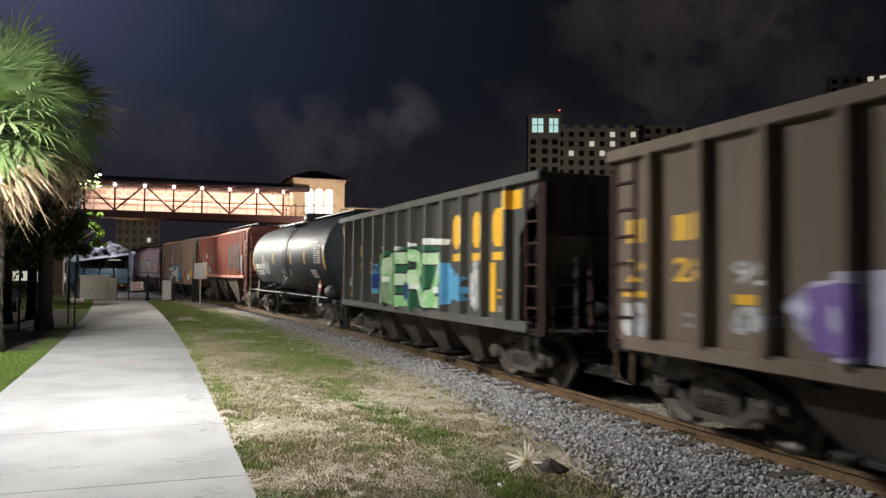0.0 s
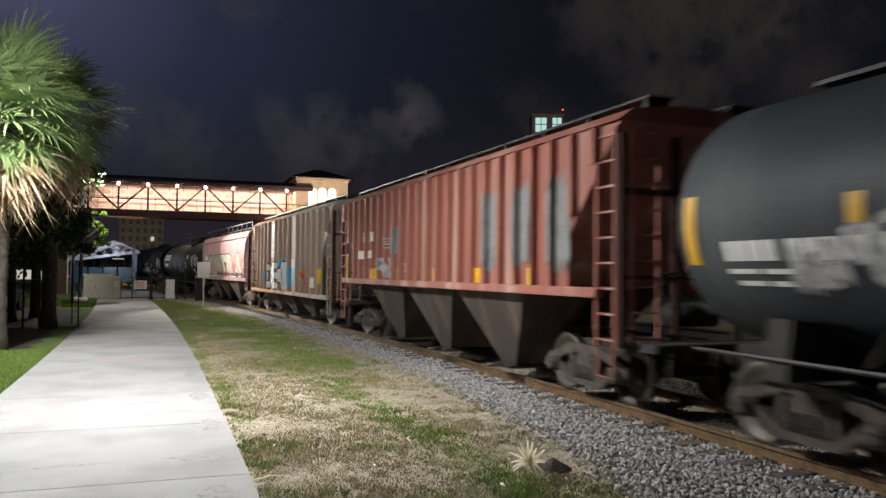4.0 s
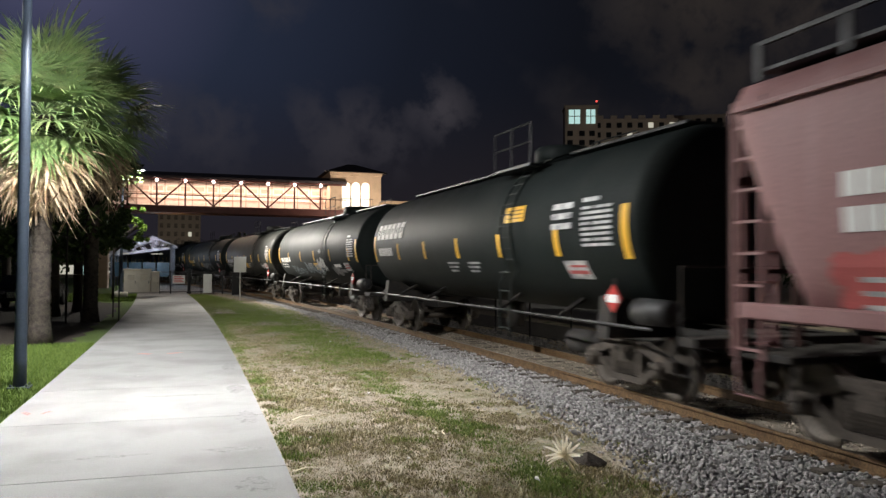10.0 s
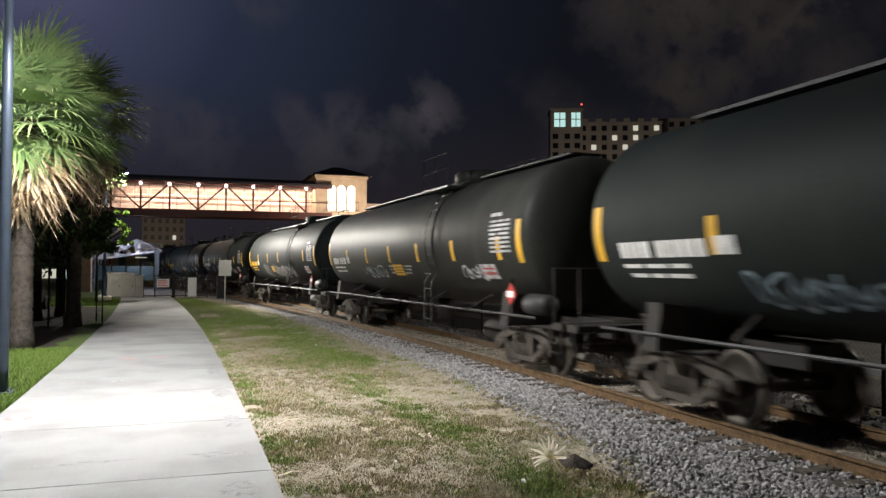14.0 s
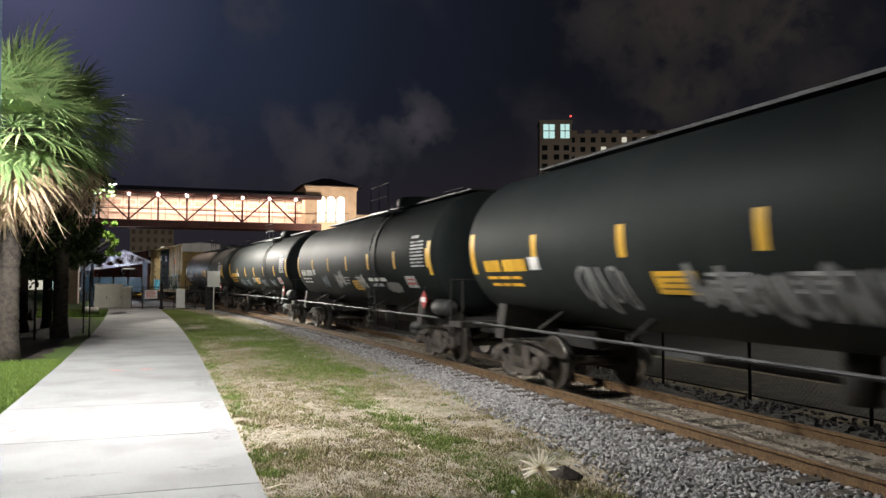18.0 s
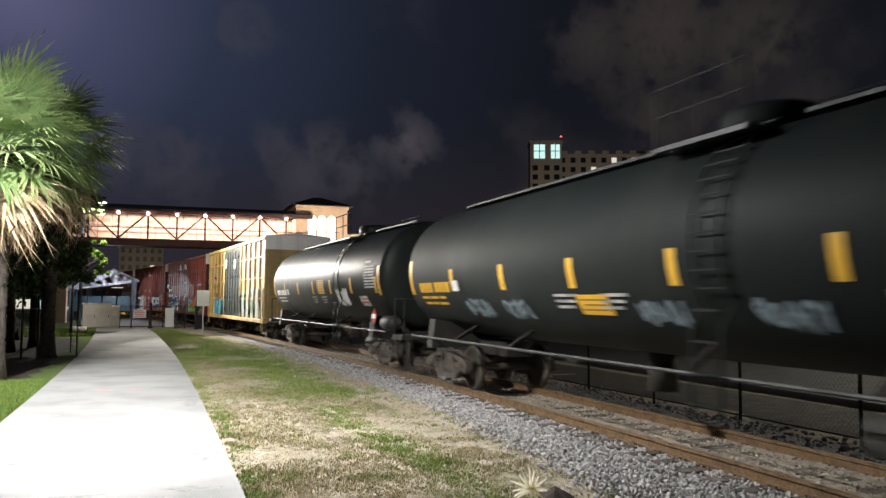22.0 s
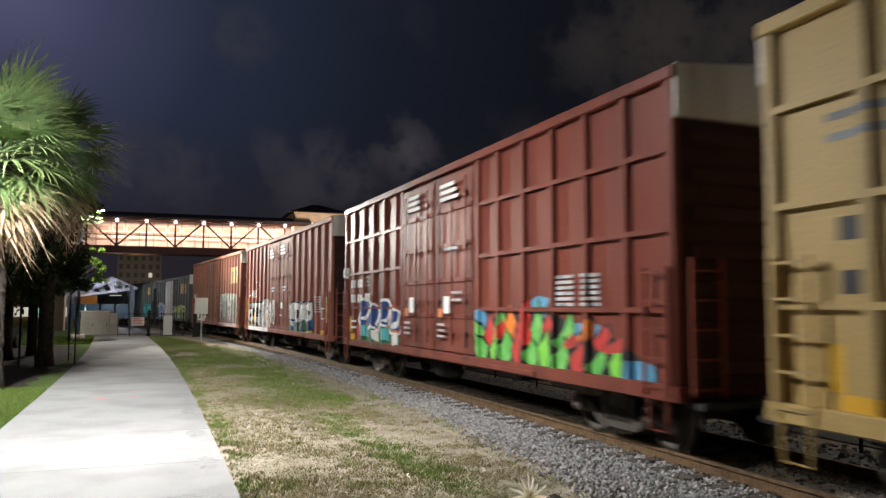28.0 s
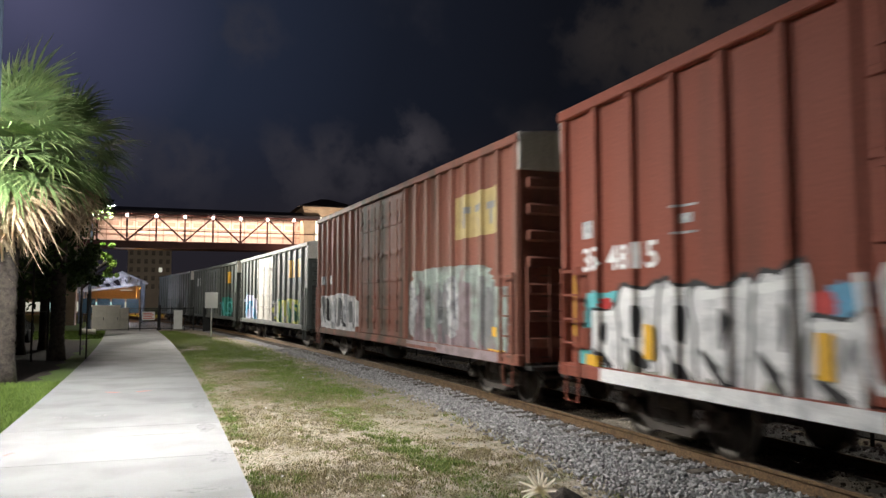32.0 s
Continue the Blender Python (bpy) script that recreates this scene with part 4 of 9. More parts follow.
def bogie_meshes():
    frame_bm = bmesh.new()
    prism(frame_bm, [(-1.12, 0.44), (-1.12, 0.60), (-0.92, 0.66), (-0.42, 0.82), (0.42, 0.82), (0.92, 0.66), (1.12, 0.60), (1.12, 0.44), (0.92, 0.50),
                     (0.38, 0.69), (-0.38, 0.69), (-0.92, 0.50)], -0.08, 0.08)
    prism(frame_bm, [(-0.80, 0.47), (-0.44, 0.19), (0.44, 0.19), (0.80, 0.47), (0.66, 0.49), (0.38, 0.29), (-0.38, 0.29), (-0.66, 0.49)], -0.08, 0.08)
    for y in (-0.36, 0.36):
        quad_box(frame_bm, -0.09, 0.07, y - 0.05, y + 0.05, 0.27, 0.72, 0.012)
    for y in (-0.89, 0.89):
        quad_box(frame_bm, -0.10, 0.08, y - 0.17, y + 0.17, 0.34, 0.56, 0.03)
        lathe(frame_bm, [(0.0, -0.21), (0.10, -0.21), (0.125, -0.19), (0.135, -0.08), (0.135, 0.0)], "x", 12, (0, y, 0.46))
        for k in range(3):
            a = 0.5 + 2.0944 * k
            lathe(frame_bm, [(0.0, -0.235), (0.018, -0.235), (0.018, -0.2)], "x", 6, (0, y + 0.065 * math.cos(a), 0.46 + 0.065 * math.sin(a)))
    side = mesh_of("side_frame", frame_bm, TRUCK_STEEL)
    spring_bm = bmesh.new()
    for y in (-0.20, 0.0, 0.20):
        prof = [(0.0, 0.29)]
        for i in range(8):
            prof += [(0.088, 0.305 + i * 0.045), (0.058, 0.328 + i * 0.045)]
        lathe(spring_bm, prof + [(0.0, 0.68)], "z", 10, (-0.03, y, 0))
    spring = mesh_of("spring_nest", spring_bm, TRUCK_STEEL)
    bol = bmesh.new()
    quad_box(bol, -1.1, 1.1, -0.19, 0.19, 0.48, 0.78, 0.03)
    lathe(bol, [(0.0, 0.78), (0.34, 0.78), (0.34, 0.86), (0.0, 0.86)], "z", 16)
    bolster = mesh_of("bogie", bol, TRUCK_STEEL)
    wb = bmesh.new()
    for s in (-1, 1):
        c = s * 0.753
        lathe(wb, [(0.10, c - 0.09 * s), (0.14, c - 0.085 * s), (0.36, c - 0.03 * s), (0.40, c - 0.065 * s), (0.458, c - 0.065 * s),
                   (0.462, c + 0.04 * s), (0.49, c + 0.055 * s), (0.485, c + 0.075 * s), (0.40, c + 0.075 * s), (0.36, c + 0.02 * s), (0.12, c + 0.08 * s), (0.10, c + 0.09 * s)], "x", 28)
        for k in range(3):
            a = 2.0944 * k
            beam(wb, (c - 0.07 * s, 0.25 * math.cos(a), 0.25 * math.sin(a)), (c + 0.05 * s, 0.25 * math.cos(a), 0.25 * math.sin(a)), 0.07, sides=6)
    lathe(wb, [(0.08, -0.95), (0.08, 0.95)], "x", 12)
    wheel = mesh_of("wheelset", wb, WHEEL_STEEL)
    wheel.materials.append(TREAD_STEEL)
    for p in wheel.polygons:
        r = math.hypot(p.center.y, p.center.z)
        if r > 0.43 and abs(p.normal.x) < 0.5:
            p.material_index = 1
    return side, spring, bolster, wheel


SIDE_FRAME, SPRING, BOLSTER, WHEEL = bogie_meshes()
WHEELSETS = []


def bogie(car, y):
    b = part("bogie", BOLSTER, None, car, at=pose(0, y, 0))
    for s in (-1, 1):
        part("side_frame", SIDE_FRAME, None, b, at=pose(s * 1.0, 0, 0, 0, 0, 0 if s < 0 else 180))
        part("spring_nest", SPRING, None, b, at=pose(s * 1.0, 0, 0, 0, 0, 0 if s < 0 else 180))
        w = part("wheelset", WHEEL, None, b)
        w.matrix_parent_inverse = Matrix.Translation((0, s * 0.89, 0.462))
        WHEELSETS.append(w)


def coupler(car, y, d, reach):
    bm = bmesh.new()
    quad_box(bm, -0.09, 0.09, min(y, y + d * reach), max(y, y + d * reach), 0.72, 0.94, 0.02)
    e = y + d * reach
    quad_box(bm, -0.17, 0.17, min(e, e + d * 0.18), max(e, e + d * 0.18), 0.66, 1.0, 0.04)
    part("coupler", bm, FRAME_STEEL, car)
    bm = bmesh.new()
    last = Vector((0.35, y, 0.7))
    for i in range(1, 7):
        q = Vector((0.35 - 0.05 * i, y + d * reach * i / 6, 0.7 - 0.30 * math.sin(math.pi * i / 7)))
        beam(bm, last, q, 0.045, sides=6)
        last = q
    part("brake_hose", bm, BLACK_PAINT, car)


LADDER_MESHES = {}


def ladder(car, x, y, z0, z1, mat, width=0.45, along="y", step=0.36):
    key = (round(z1 - z0, 3), mat.name)
    if key not in LADDER_MESHES:
        bm, br = bmesh.new(), bmesh.new()
        beam(bm, (0, 0, 0), (0, 0, z1 - z0), 0.045)
        beam(br, (0, -0.5, 0), (0, 0.5, 0), 0.03)
        LADDER_MESHES[key] = (mesh_of("ladder_stile", bm, mat), mesh_of("ladder_rung", br, mat))
    stile, rung = LADDER_MESHES[key]
    turn = 0 if along == "y" else 90
    for k in (-0.5, 0.5):
        part("ladder_stile", stile, None, car, at=pose(x, y, z0, 0, 0, turn) @ Matrix.Translation((0, k * width, 0)))
    z = z0 + 0.1
    while z < z1:
        part("ladder_rung", rung, None, car, at=pose(x, y, z, 0, 0, turn) @ Matrix.Diagonal((1, width, 1, 1)))
        z += step


def stirrup(car, x, y, z, mat):
    """A bent step below the corner of a car."""
    bm = bent(bmesh.new(), [(x, y - 0.19, z), (x, y - 0.17, z - 0.42), (x, y + 0.17, z - 0.42), (x, y + 0.19, z)], 0.03)
    part("stirrup", bm, mat, car)


def flat_text(body, y_left, y_right, z0, z1, fat=0.0, shear=0.0):
    """Letters of the built-in font, fitted between y_left and y_right (read towards -y) and z0 and z1."""
    c = bpy.data.curves.new("lettering", "FONT")
    c.body, c.offset, c.resolution_u, c.shear = body, fat, 2, shear
    ob = bpy.data.objects.new("lettering", c)
    me = bpy.data.meshes.new_from_object(ob)
    bm = bmesh.new()
    bm.from_mesh(me)
    bpy.data.objects.remove(ob), bpy.data.curves.remove(c), bpy.data.meshes.remove(me)
    xs, ys = [v.co.x for v in bm.verts], [v.co.y for v in bm.verts]
    x0, x1, b0, b1 = min(xs), max(xs), min(ys), max(ys)
    for v in bm.verts:
        v.co = Vector((0, y_left + (y_right - y_left) * (v.co.x - x0) / (x1 - x0), z0 + (z1 - z0) * (v.co.y - b0) / (b1 - b0)))
    return bm


def flat_rects(rects):
    bm = bmesh.new()
    for y0, y1, z0, z1 in rects:
        bm.faces.new([bm.verts.new((0, y, z)) for y, z in ((y0, z0), (y1, z0), (y1, z1), (y0, z1))])
    return bm


def flat_poly(points):
    bm = bmesh.new()
    bm.faces.new([bm.verts.new((0, y, z)) for y, z in points])
    return bm


def flat_cloud(y0, y1, z0, z1, seed, rough=0.25, n=44):
    """A sprayed patch with an uneven edge."""
    rng = random.Random(seed)
    cy, cz = (y0 + y1) / 2, (z0 + z1) / 2
    pts = []
    for i in range(n):
        a = 2 * math.pi * i / n
        k = 1 - rough * rng.random()
        u, v = math.cos(a), math.sin(a)
        m = max(abs(u), abs(v)) ** 0.6
        pts.append((cy + (y1 - y0) / 2 * u / m * k, cz + (z1 - z0) / 2 * v / m * k))
    bm = flat_poly(pts)
    bmesh.ops.triangulate(bm, faces=bm.faces)
    return bm


def flat_scribble(y0, y1, z0, z1, seed, strokes=9, width=0.07):
    """A tag sprayed in one looping line that cannot be read."""
    rng = random.Random(seed)
    bm = bmesh.new()
    lo, w, h = min(y0, y1), abs(y1 - y0), z1 - z0
    pts = []
    for i in range(strokes + 1):
        c = lo + w * i / strokes
        up, down = z1 - h * rng.uniform(0, 0.35), z0 + h * rng.uniform(0, 0.35)
        slant = rng.uniform(-0.5, 0.9) * w / strokes
        pts += [Vector((c, down)), Vector((c + slant, up))] if i % 2 else [Vector((c + slant, up)), Vector((c - 0.4 * slant, down))]
        if rng.random() < 0.4:
            pts.append(Vector((c + w / strokes * rng.uniform(0.2, 1.0), z0 + h * rng.uniform(0.3, 0.7))))
    line = []
    for k in range(len(pts) - 1):
        p0, p1, p2, p3 = pts[max(k - 1, 0)], pts[k], pts[k + 1], pts[min(k + 2, len(pts) - 1)]
        for q in range(3):
            t = q / 3
            line.append(0.5 * ((2 * p1) + (p2 - p0) * t + (2 * p0 - 5 * p1 + 4 * p2 - p3) * t * t + (3 * p1 - p0 - 3 * p2 + p3) * t ** 3))
    line.append(pts[-1])
    last, half = None, width * 0.5
    for k, p in enumerate(line):
        d = line[min(k + 1, len(line) - 1)] - line[max(k - 1, 0)]
        d = d.normalized() if d.length > 1e-4 else Vector((1, 0))
        half += (width * rng.uniform(0.35, 0.62) - half) * 0.4
        pair = [bm.verts.new((0, p.x - d.y * half, p.y + d.x * half)), bm.verts.new((0, p.x + d.y * half, p.y - d.x * half))]
        if last:
            bm.faces.new((last[0], last[1], pair[1], pair[0]))
        last = pair
    return bm


LAYER = [0]


def decal(car, bm, mat, skin, name="marking", label=""):
    """Lays a flat decal on the car's side; skin = (function of y and z giving x, cuts in y, cuts in z)."""
    f, ycuts, zcuts = skin
    for i, cuts in ((1, ycuts), (2, zcuts)):
        lo, hi = min(v.co[i] for v in bm.verts), max(v.co[i] for v in bm.verts)
        for c in cuts:
            if lo < c < hi:
                co, no = Vector((0, 0, 0)), Vector((0, 0, 0))
                co[i], no[i] = c, 1.0
                bmesh.ops.bisect_plane(bm, geom=bm.verts[:] + bm.edges[:] + bm.faces[:], plane_co=co, plane_no=no, dist=1e-5)
    LAYER[0] += 1
    lift = 0.003 + 0.0005 * LAYER[0]
    for v in bm.verts:
        v.co.x = f(v.co.y, v.co.z) - lift
    for face in bm.faces:
        face.normal_update()
        if face.normal.x > 0:
            face.normal_flip()
    me = bpy.data.meshes.new(name)
    bm.to_mesh(me)
    bm.free()
    me.materials.append(mat)
    return part(name, me, None, car, label)


def piece(car, word, y_left, y_right, z0, z1, fill, line, skin, fat=0.03, edge=0.075, label="", shear=0.0, name="graffiti"):
    """A sprayed word, letter by letter, each with a thick outline behind it."""
    rng = random.Random(word)
    step = (y_left - y_right) / len(word)
    for i, ch in enumerate(word):
        a, b = y_left - step * i, y_left - step * (i + 1)
        lo, hi = z0 + rng.uniform(-0.05, 0.08), z1 + rng.uniform(-0.10, 0.10)
        decal(car, flat_text(ch, a + 0.07, b - 0.07, lo - 0.05, hi + 0.05, edge, shear), line, skin, name + "_outline")
        decal(car, flat_text(ch, a, b, lo, hi, fat, shear), fill, skin, name, label)


def ribbed_skin(panel, depth, ribs, half, slope=0.02, rails=()):
    """The side of a ribbed car: flat panel at x = -panel, ribs proud by depth."""
    cuts = sorted(c for r in ribs for c in (r - half - slope, r - half, r + half, r + half + slope))
    def f(y, z):
        d = min((abs(y - r) for r in ribs), default=9)
        return -panel - depth * max(0.0, min(1.0, (half + slope - d) / slope))
    return f, cuts, []


def tank_skin(radius, zc):
    def f(y, z):
        return -math.sqrt(max(0.01, radius * radius - (z - zc) ** 2))
    return f, [], [zc - 1.35 + 0.12 * i for i in range(24)]


def shards(car, spans, seed, fills, skin, line=None, label="jagged bright graffiti shape"):
    """Pointed slanting graffiti shapes with dark outlines; spans = (y, width, z0, z1) each."""
    rng = random.Random(seed)
    for i, (y, w, z0, z1) in enumerate(spans):
        lean, m = rng.uniform(-0.25, 0.30), z0 + (z1 - z0) * rng.uniform(0.35, 0.6)
        pts = [(y + w * 0.3, z0), (y - w * 0.25, z0 + rng.uniform(0, 0.08)), (y - w * 0.55, m), (y - w * 0.35 + lean * 0.6, m + (z1 - m) * 0.45), (y + lean, z1), (y + w * 0.20 + lean * 0.4, m + (z1 - m) * 0.3), (y + w * 0.55, m - 0.05)]
        c = (sum(p[0] for p in pts) / 7, sum(p[1] for p in pts) / 7)
        if line:
            decal(car, flat_poly([(a + math.copysign(0.045, a - c[0]), b + math.copysign(0.04, b - c[1])) for a, b in pts]), line, skin, "graffiti_outline", "dark graffiti outline")
        decal(car, flat_poly(pts), fills[i % len(fills)], skin, "graffiti", label)


def smooth_shape(pts, n=5):
    """Closed round outline through a few corners."""
    out = []
    k = len(pts)
    for i in range(k):
        p0, p1, p2, p3 = (Vector(pts[(i + j - 1) % k]) for j in range(4))
        for s in range(n):
            t = s / n
            q = 0.5 * ((2 * p1) + (p2 - p0) * t + (2 * p0 - 5 * p1 + 4 * p2 - p3) * t * t + (3 * p1 - p0 - 3 * p2 + p3) * t ** 3)
            out.append((q.x, q.y))
    bm = flat_poly(out)
    bmesh.ops.triangulate(bm, faces=bm.faces)
    return bm


def bubble(car, y0, y1, z0, z1, seed, fill, line, light, skin, label):
    """One swollen letter-like shape: outline, fill, an inner cut and a highlight along the top."""
    rng = random.Random(seed)
    w, h, y, z = y0 - y1, z1 - z0, (y0 + y1) / 2, (z0 + z1) / 2
    base = [(-0.5, 0.30), (-0.30, 0.5), (0.12, 0.46), (0.48, 0.5), (0.5, 0.1), (0.34, -0.1), (0.52, -0.42), (0.1, -0.5), (-0.2, -0.36), (-0.5, -0.5), (-0.44, -0.05)]
    pts = [(a + rng.uniform(-0.09, 0.09), b + rng.uniform(-0.07, 0.07)) for a, b in base]
    def at(k, da=0.0, db=0.0):
        return [(y - a * w * k + da, z + b * h * k + db) for a, b in pts]
    decal(car, smooth_shape(at(1.06, 0.03, 0.025)), line, skin, "graffiti_outline", "black letter outline")
    decal(car, smooth_shape(at(1.0)), fill, skin, "graffiti", label)
    cut = rng.uniform(-0.15, 0.15)
    decal(car, smooth_shape([(y - cut * w + 0.05 * w, z + 0.26 * h), (y - cut * w - 0.10 * w, z + 0.18 * h), (y - cut * w - 0.03 * w, z - 0.10 * h), (y - cut * w + 0.07 * w, z - 0.02 * h)]), line, skin, "graffiti", "dark inner cut")
    decal(car, smooth_shape([(y + 0.42 * w, z - 0.12 * h), (y + 0.18 * w, z - 0.20 * h), (y - 0.2 * w, z - 0.40 * h), (y - 0.05 * w, z - 0.46 * h), (y + 0.25 * w, z - 0.30 * h)]), line, skin, "graffiti", "dark shading stroke")
    decal(car, smooth_shape([(y + 0.40 * w, z + 0.42 * h), (y, z + 0.43 * h), (y - 0.36 * w, z + 0.45 * h), (y - 0.36 * w, z + 0.38 * h), (y, z + 0.36 * h), (y + 0.38 * w, z + 0.34 * h)]), light, skin, "graffiti", "white highlight stroke")


# ---- tank car ----
def tank_car(car, length, paint_mat, seed, skin_only=False):
    rng = random.Random(seed)
    r, zc, half = 1.49, 2.62, length / 2
    head, near, far = 0.46, -half + 0.84, half - 0.06
    bm = bmesh.new()
    dome = [(r * math.sin(math.pi / 2 * i / 9), head * math.cos(math.pi / 2 * i / 9)) for i in range(9)]
    prof = [(a, near - b) for a, b in dome] + [(r, near), (r, near * 0.5), (r + 0.004, near * 0.5 + 0.02), (r + 0.004, far * 0.5), (r, far * 0.5 + 0.02), (r, far)]
    prof += [(a, far + b) for a, b in dome[::-1]]
    lathe(bm, prof, "y", 56, (0, 0, zc))
    part("tank", bm, paint_mat, car, "black cylindrical tank with domed ends")
    skin = tank_skin(r + 0.005, zc)
    # sill, bolsters, side walkway bars
    for y, d in ((-half + 1.55, -1), (half - 1.55, 1)):
        bm = bmesh.new()
        quad_box(bm, -0.32, 0.32, *sorted((y - d * 1.5, d * (half + 0.35))), 0.72, 1.06, 0.02)
        part("stub_sill", bm, FRAME_STEEL, car)
        bm = bmesh.new()
        prism(bm, [(-1.5, 0.86), (1.5, 0.86), (1.42, 1.5), (1.05, 1.45), (0.6, 1.2), (-0.6, 1.2), (-1.05, 1.45), (-1.42, 1.5)], y - 0.16, y + 0.16, "y")
        part("saddle", bm, FRAME_STEEL, car)
        bogie(car, y)
    for z, w in ((1.08, 0.055),):
        for s in (-1, 1):
            bm = bmesh.new()
            beam(bm, (s * 1.48, -half + 0.3, z), (s * 1.48, half - 0.3, z), w, sides=6)
            part("side_rail", bm, PIPE_STEEL, car)
    for y in (-half * 0.62, -half * 0.3, half * 0.3, half * 0.62):
        bm = bmesh.new()
        beam(bm, (-1.46, y, 1.10), (-0.75, y + 0.3, 1.42), 0.06)
        part("rail_bracket", bm, FRAME_STEEL, car)
    for d in (-1, 1):
        y = d * (half + 0.30) + (0.14 if d > 0 else 0.0)
        bm = bmesh.new()
        quad_box(bm, -1.5, 1.5, min(y, y + d * 0.35), max(y, y + d * 0.35), 0.92, 1.04, 0.01)
        part("end_platform", bm, FRAME_STEEL, car)
        bm = bmesh.new()
        for x in (-1.45, 1.45):
            beam(bm, (x, y, 1.0), (x, y, 1.95), 0.04, sides=6)
        beam(bm, (-1.45, y, 1.95), (1.45, y, 1.95), 0.04, sides=6)
        part("end_handrail", bm, FRAME_STEEL, car)
        for x in (-1.42, 1.42):
            stirrup(car, x, y, 0.95, FRAME_STEEL)
        coupler(car, y, d, 0.42)
    # air reservoir and brake gear under the tank
    bm = bmesh.new()
    lathe(bm, [(0, -0.5), (0.2, -0.45), (0.22, 0.45), (0, 0.5)], "y", 14, (-0.75, -half + 3.2, 0.62))
    part("air_reservoir", bm, FRAME_STEEL, car)
    bm = bmesh.new()
    lathe(bm, [(0.22, 0.55), (0.22, 1.2)], "z", 12, (0, 0, 0))
    part("outlet_valve", bm, FRAME_STEEL, car)
    bm = bmesh.new()
    lathe(bm, [(0.0, -0.42), (0.12, -0.40), (0.19, -0.34), (0.20, 0.34), (0.12, 0.40), (0.0, 0.42)], "y", 14, (-1.25, -half + 0.55, 1.30))
    part("brake_reservoir", bm, PIPE_STEEL, car, "dull grey brake reservoir")
    # dome, top platform with rails, side ladder
    mid = -2.3 if length > 15 else 0.1
    bm = bmesh.new()
    lathe(bm, [(0.62, zc + r - 0.12), (0.62, zc + r + 0.22), (0.55, zc + r + 0.30), (0.0, zc + r + 0.34)], "z", 20, (0, mid, 0))
    part("dome", bm, paint_mat, car)
    for s in (-1, 1):
        bm = bmesh.new()
        quad_box(bm, s * 0.95 - 0.28, s * 0.95 + 0.28, mid - 0.85, mid + 0.85, zc + r - 0.22, zc + r - 0.16)
        deck = part("platform", bm, BLACK_PAINT, car, "black steel platform beside the dome")
        bm = bmesh.new()
        for y in (mid - 0.85, mid, mid + 0.85):
            beam(bm, (s * 1.2, y, zc + r - 0.2), (s * 1.2, y, zc + r + 0.62), 0.035, sides=6)
        beam(bm, (s * 1.2, mid - 0.85, zc + r + 0.62), (s * 1.2, mid + 0.85, zc + r + 0.62), 0.035, sides=6)
        beam(bm, (s * 1.2, mid - 0.85, zc + r + 0.25), (s * 1.2, mid + 0.85, zc + r + 0.25), 0.03, sides=6)
        part("platform_rail", bm, BLACK_PAINT, deck)
    for a, b in ((mid + 0.9, half - 1.0), (-half + 1.0, mid - 0.9)):
        bm = bmesh.new()
        quad_box(bm, -0.36, 0.36, a, b, zc + r + 0.03, zc + r + 0.08)
        part("running_board", bm, PIPE_STEEL, car)
    stile = None
    for y in (-0.24, 0.24):
        bow = [((r + 0.09) * math.cos(math.radians(208 - i * 9.5)), y, zc + (r + 0.09) * math.sin(math.radians(208 - i * 9.5))) for i in range(13)]
        stile = part("ladder_stile", bent(bmesh.new(), [(-1.56, y, 0.6), (-1.56, y, zc - 1.0)] + bow, 0.03), paint_mat, car, at=pose(0, mid - 0.5, 0))
    for i in range(15):
        a = math.radians(200 - i * 8)
        q = Vector(((r + 0.09) * math.cos(a), 0, zc + (r + 0.09) * math.sin(a)))
        bm = bmesh.new()
        beam(bm, q + Vector((0, -0.24, 0)), q + Vector((0, 0.24, 0)), 0.02)
        part("ladder_rung", bm, paint_mat, stile)
    for i in range(4):
        bm = bmesh.new()
        beam(bm, (-1.56, -0.24, 0.75 + 0.36 * i), (-1.56, 0.24, 0.75 + 0.36 * i), 0.03)
        part("ladder_rung", bm, paint_mat, stile)
    return skin, half, zc


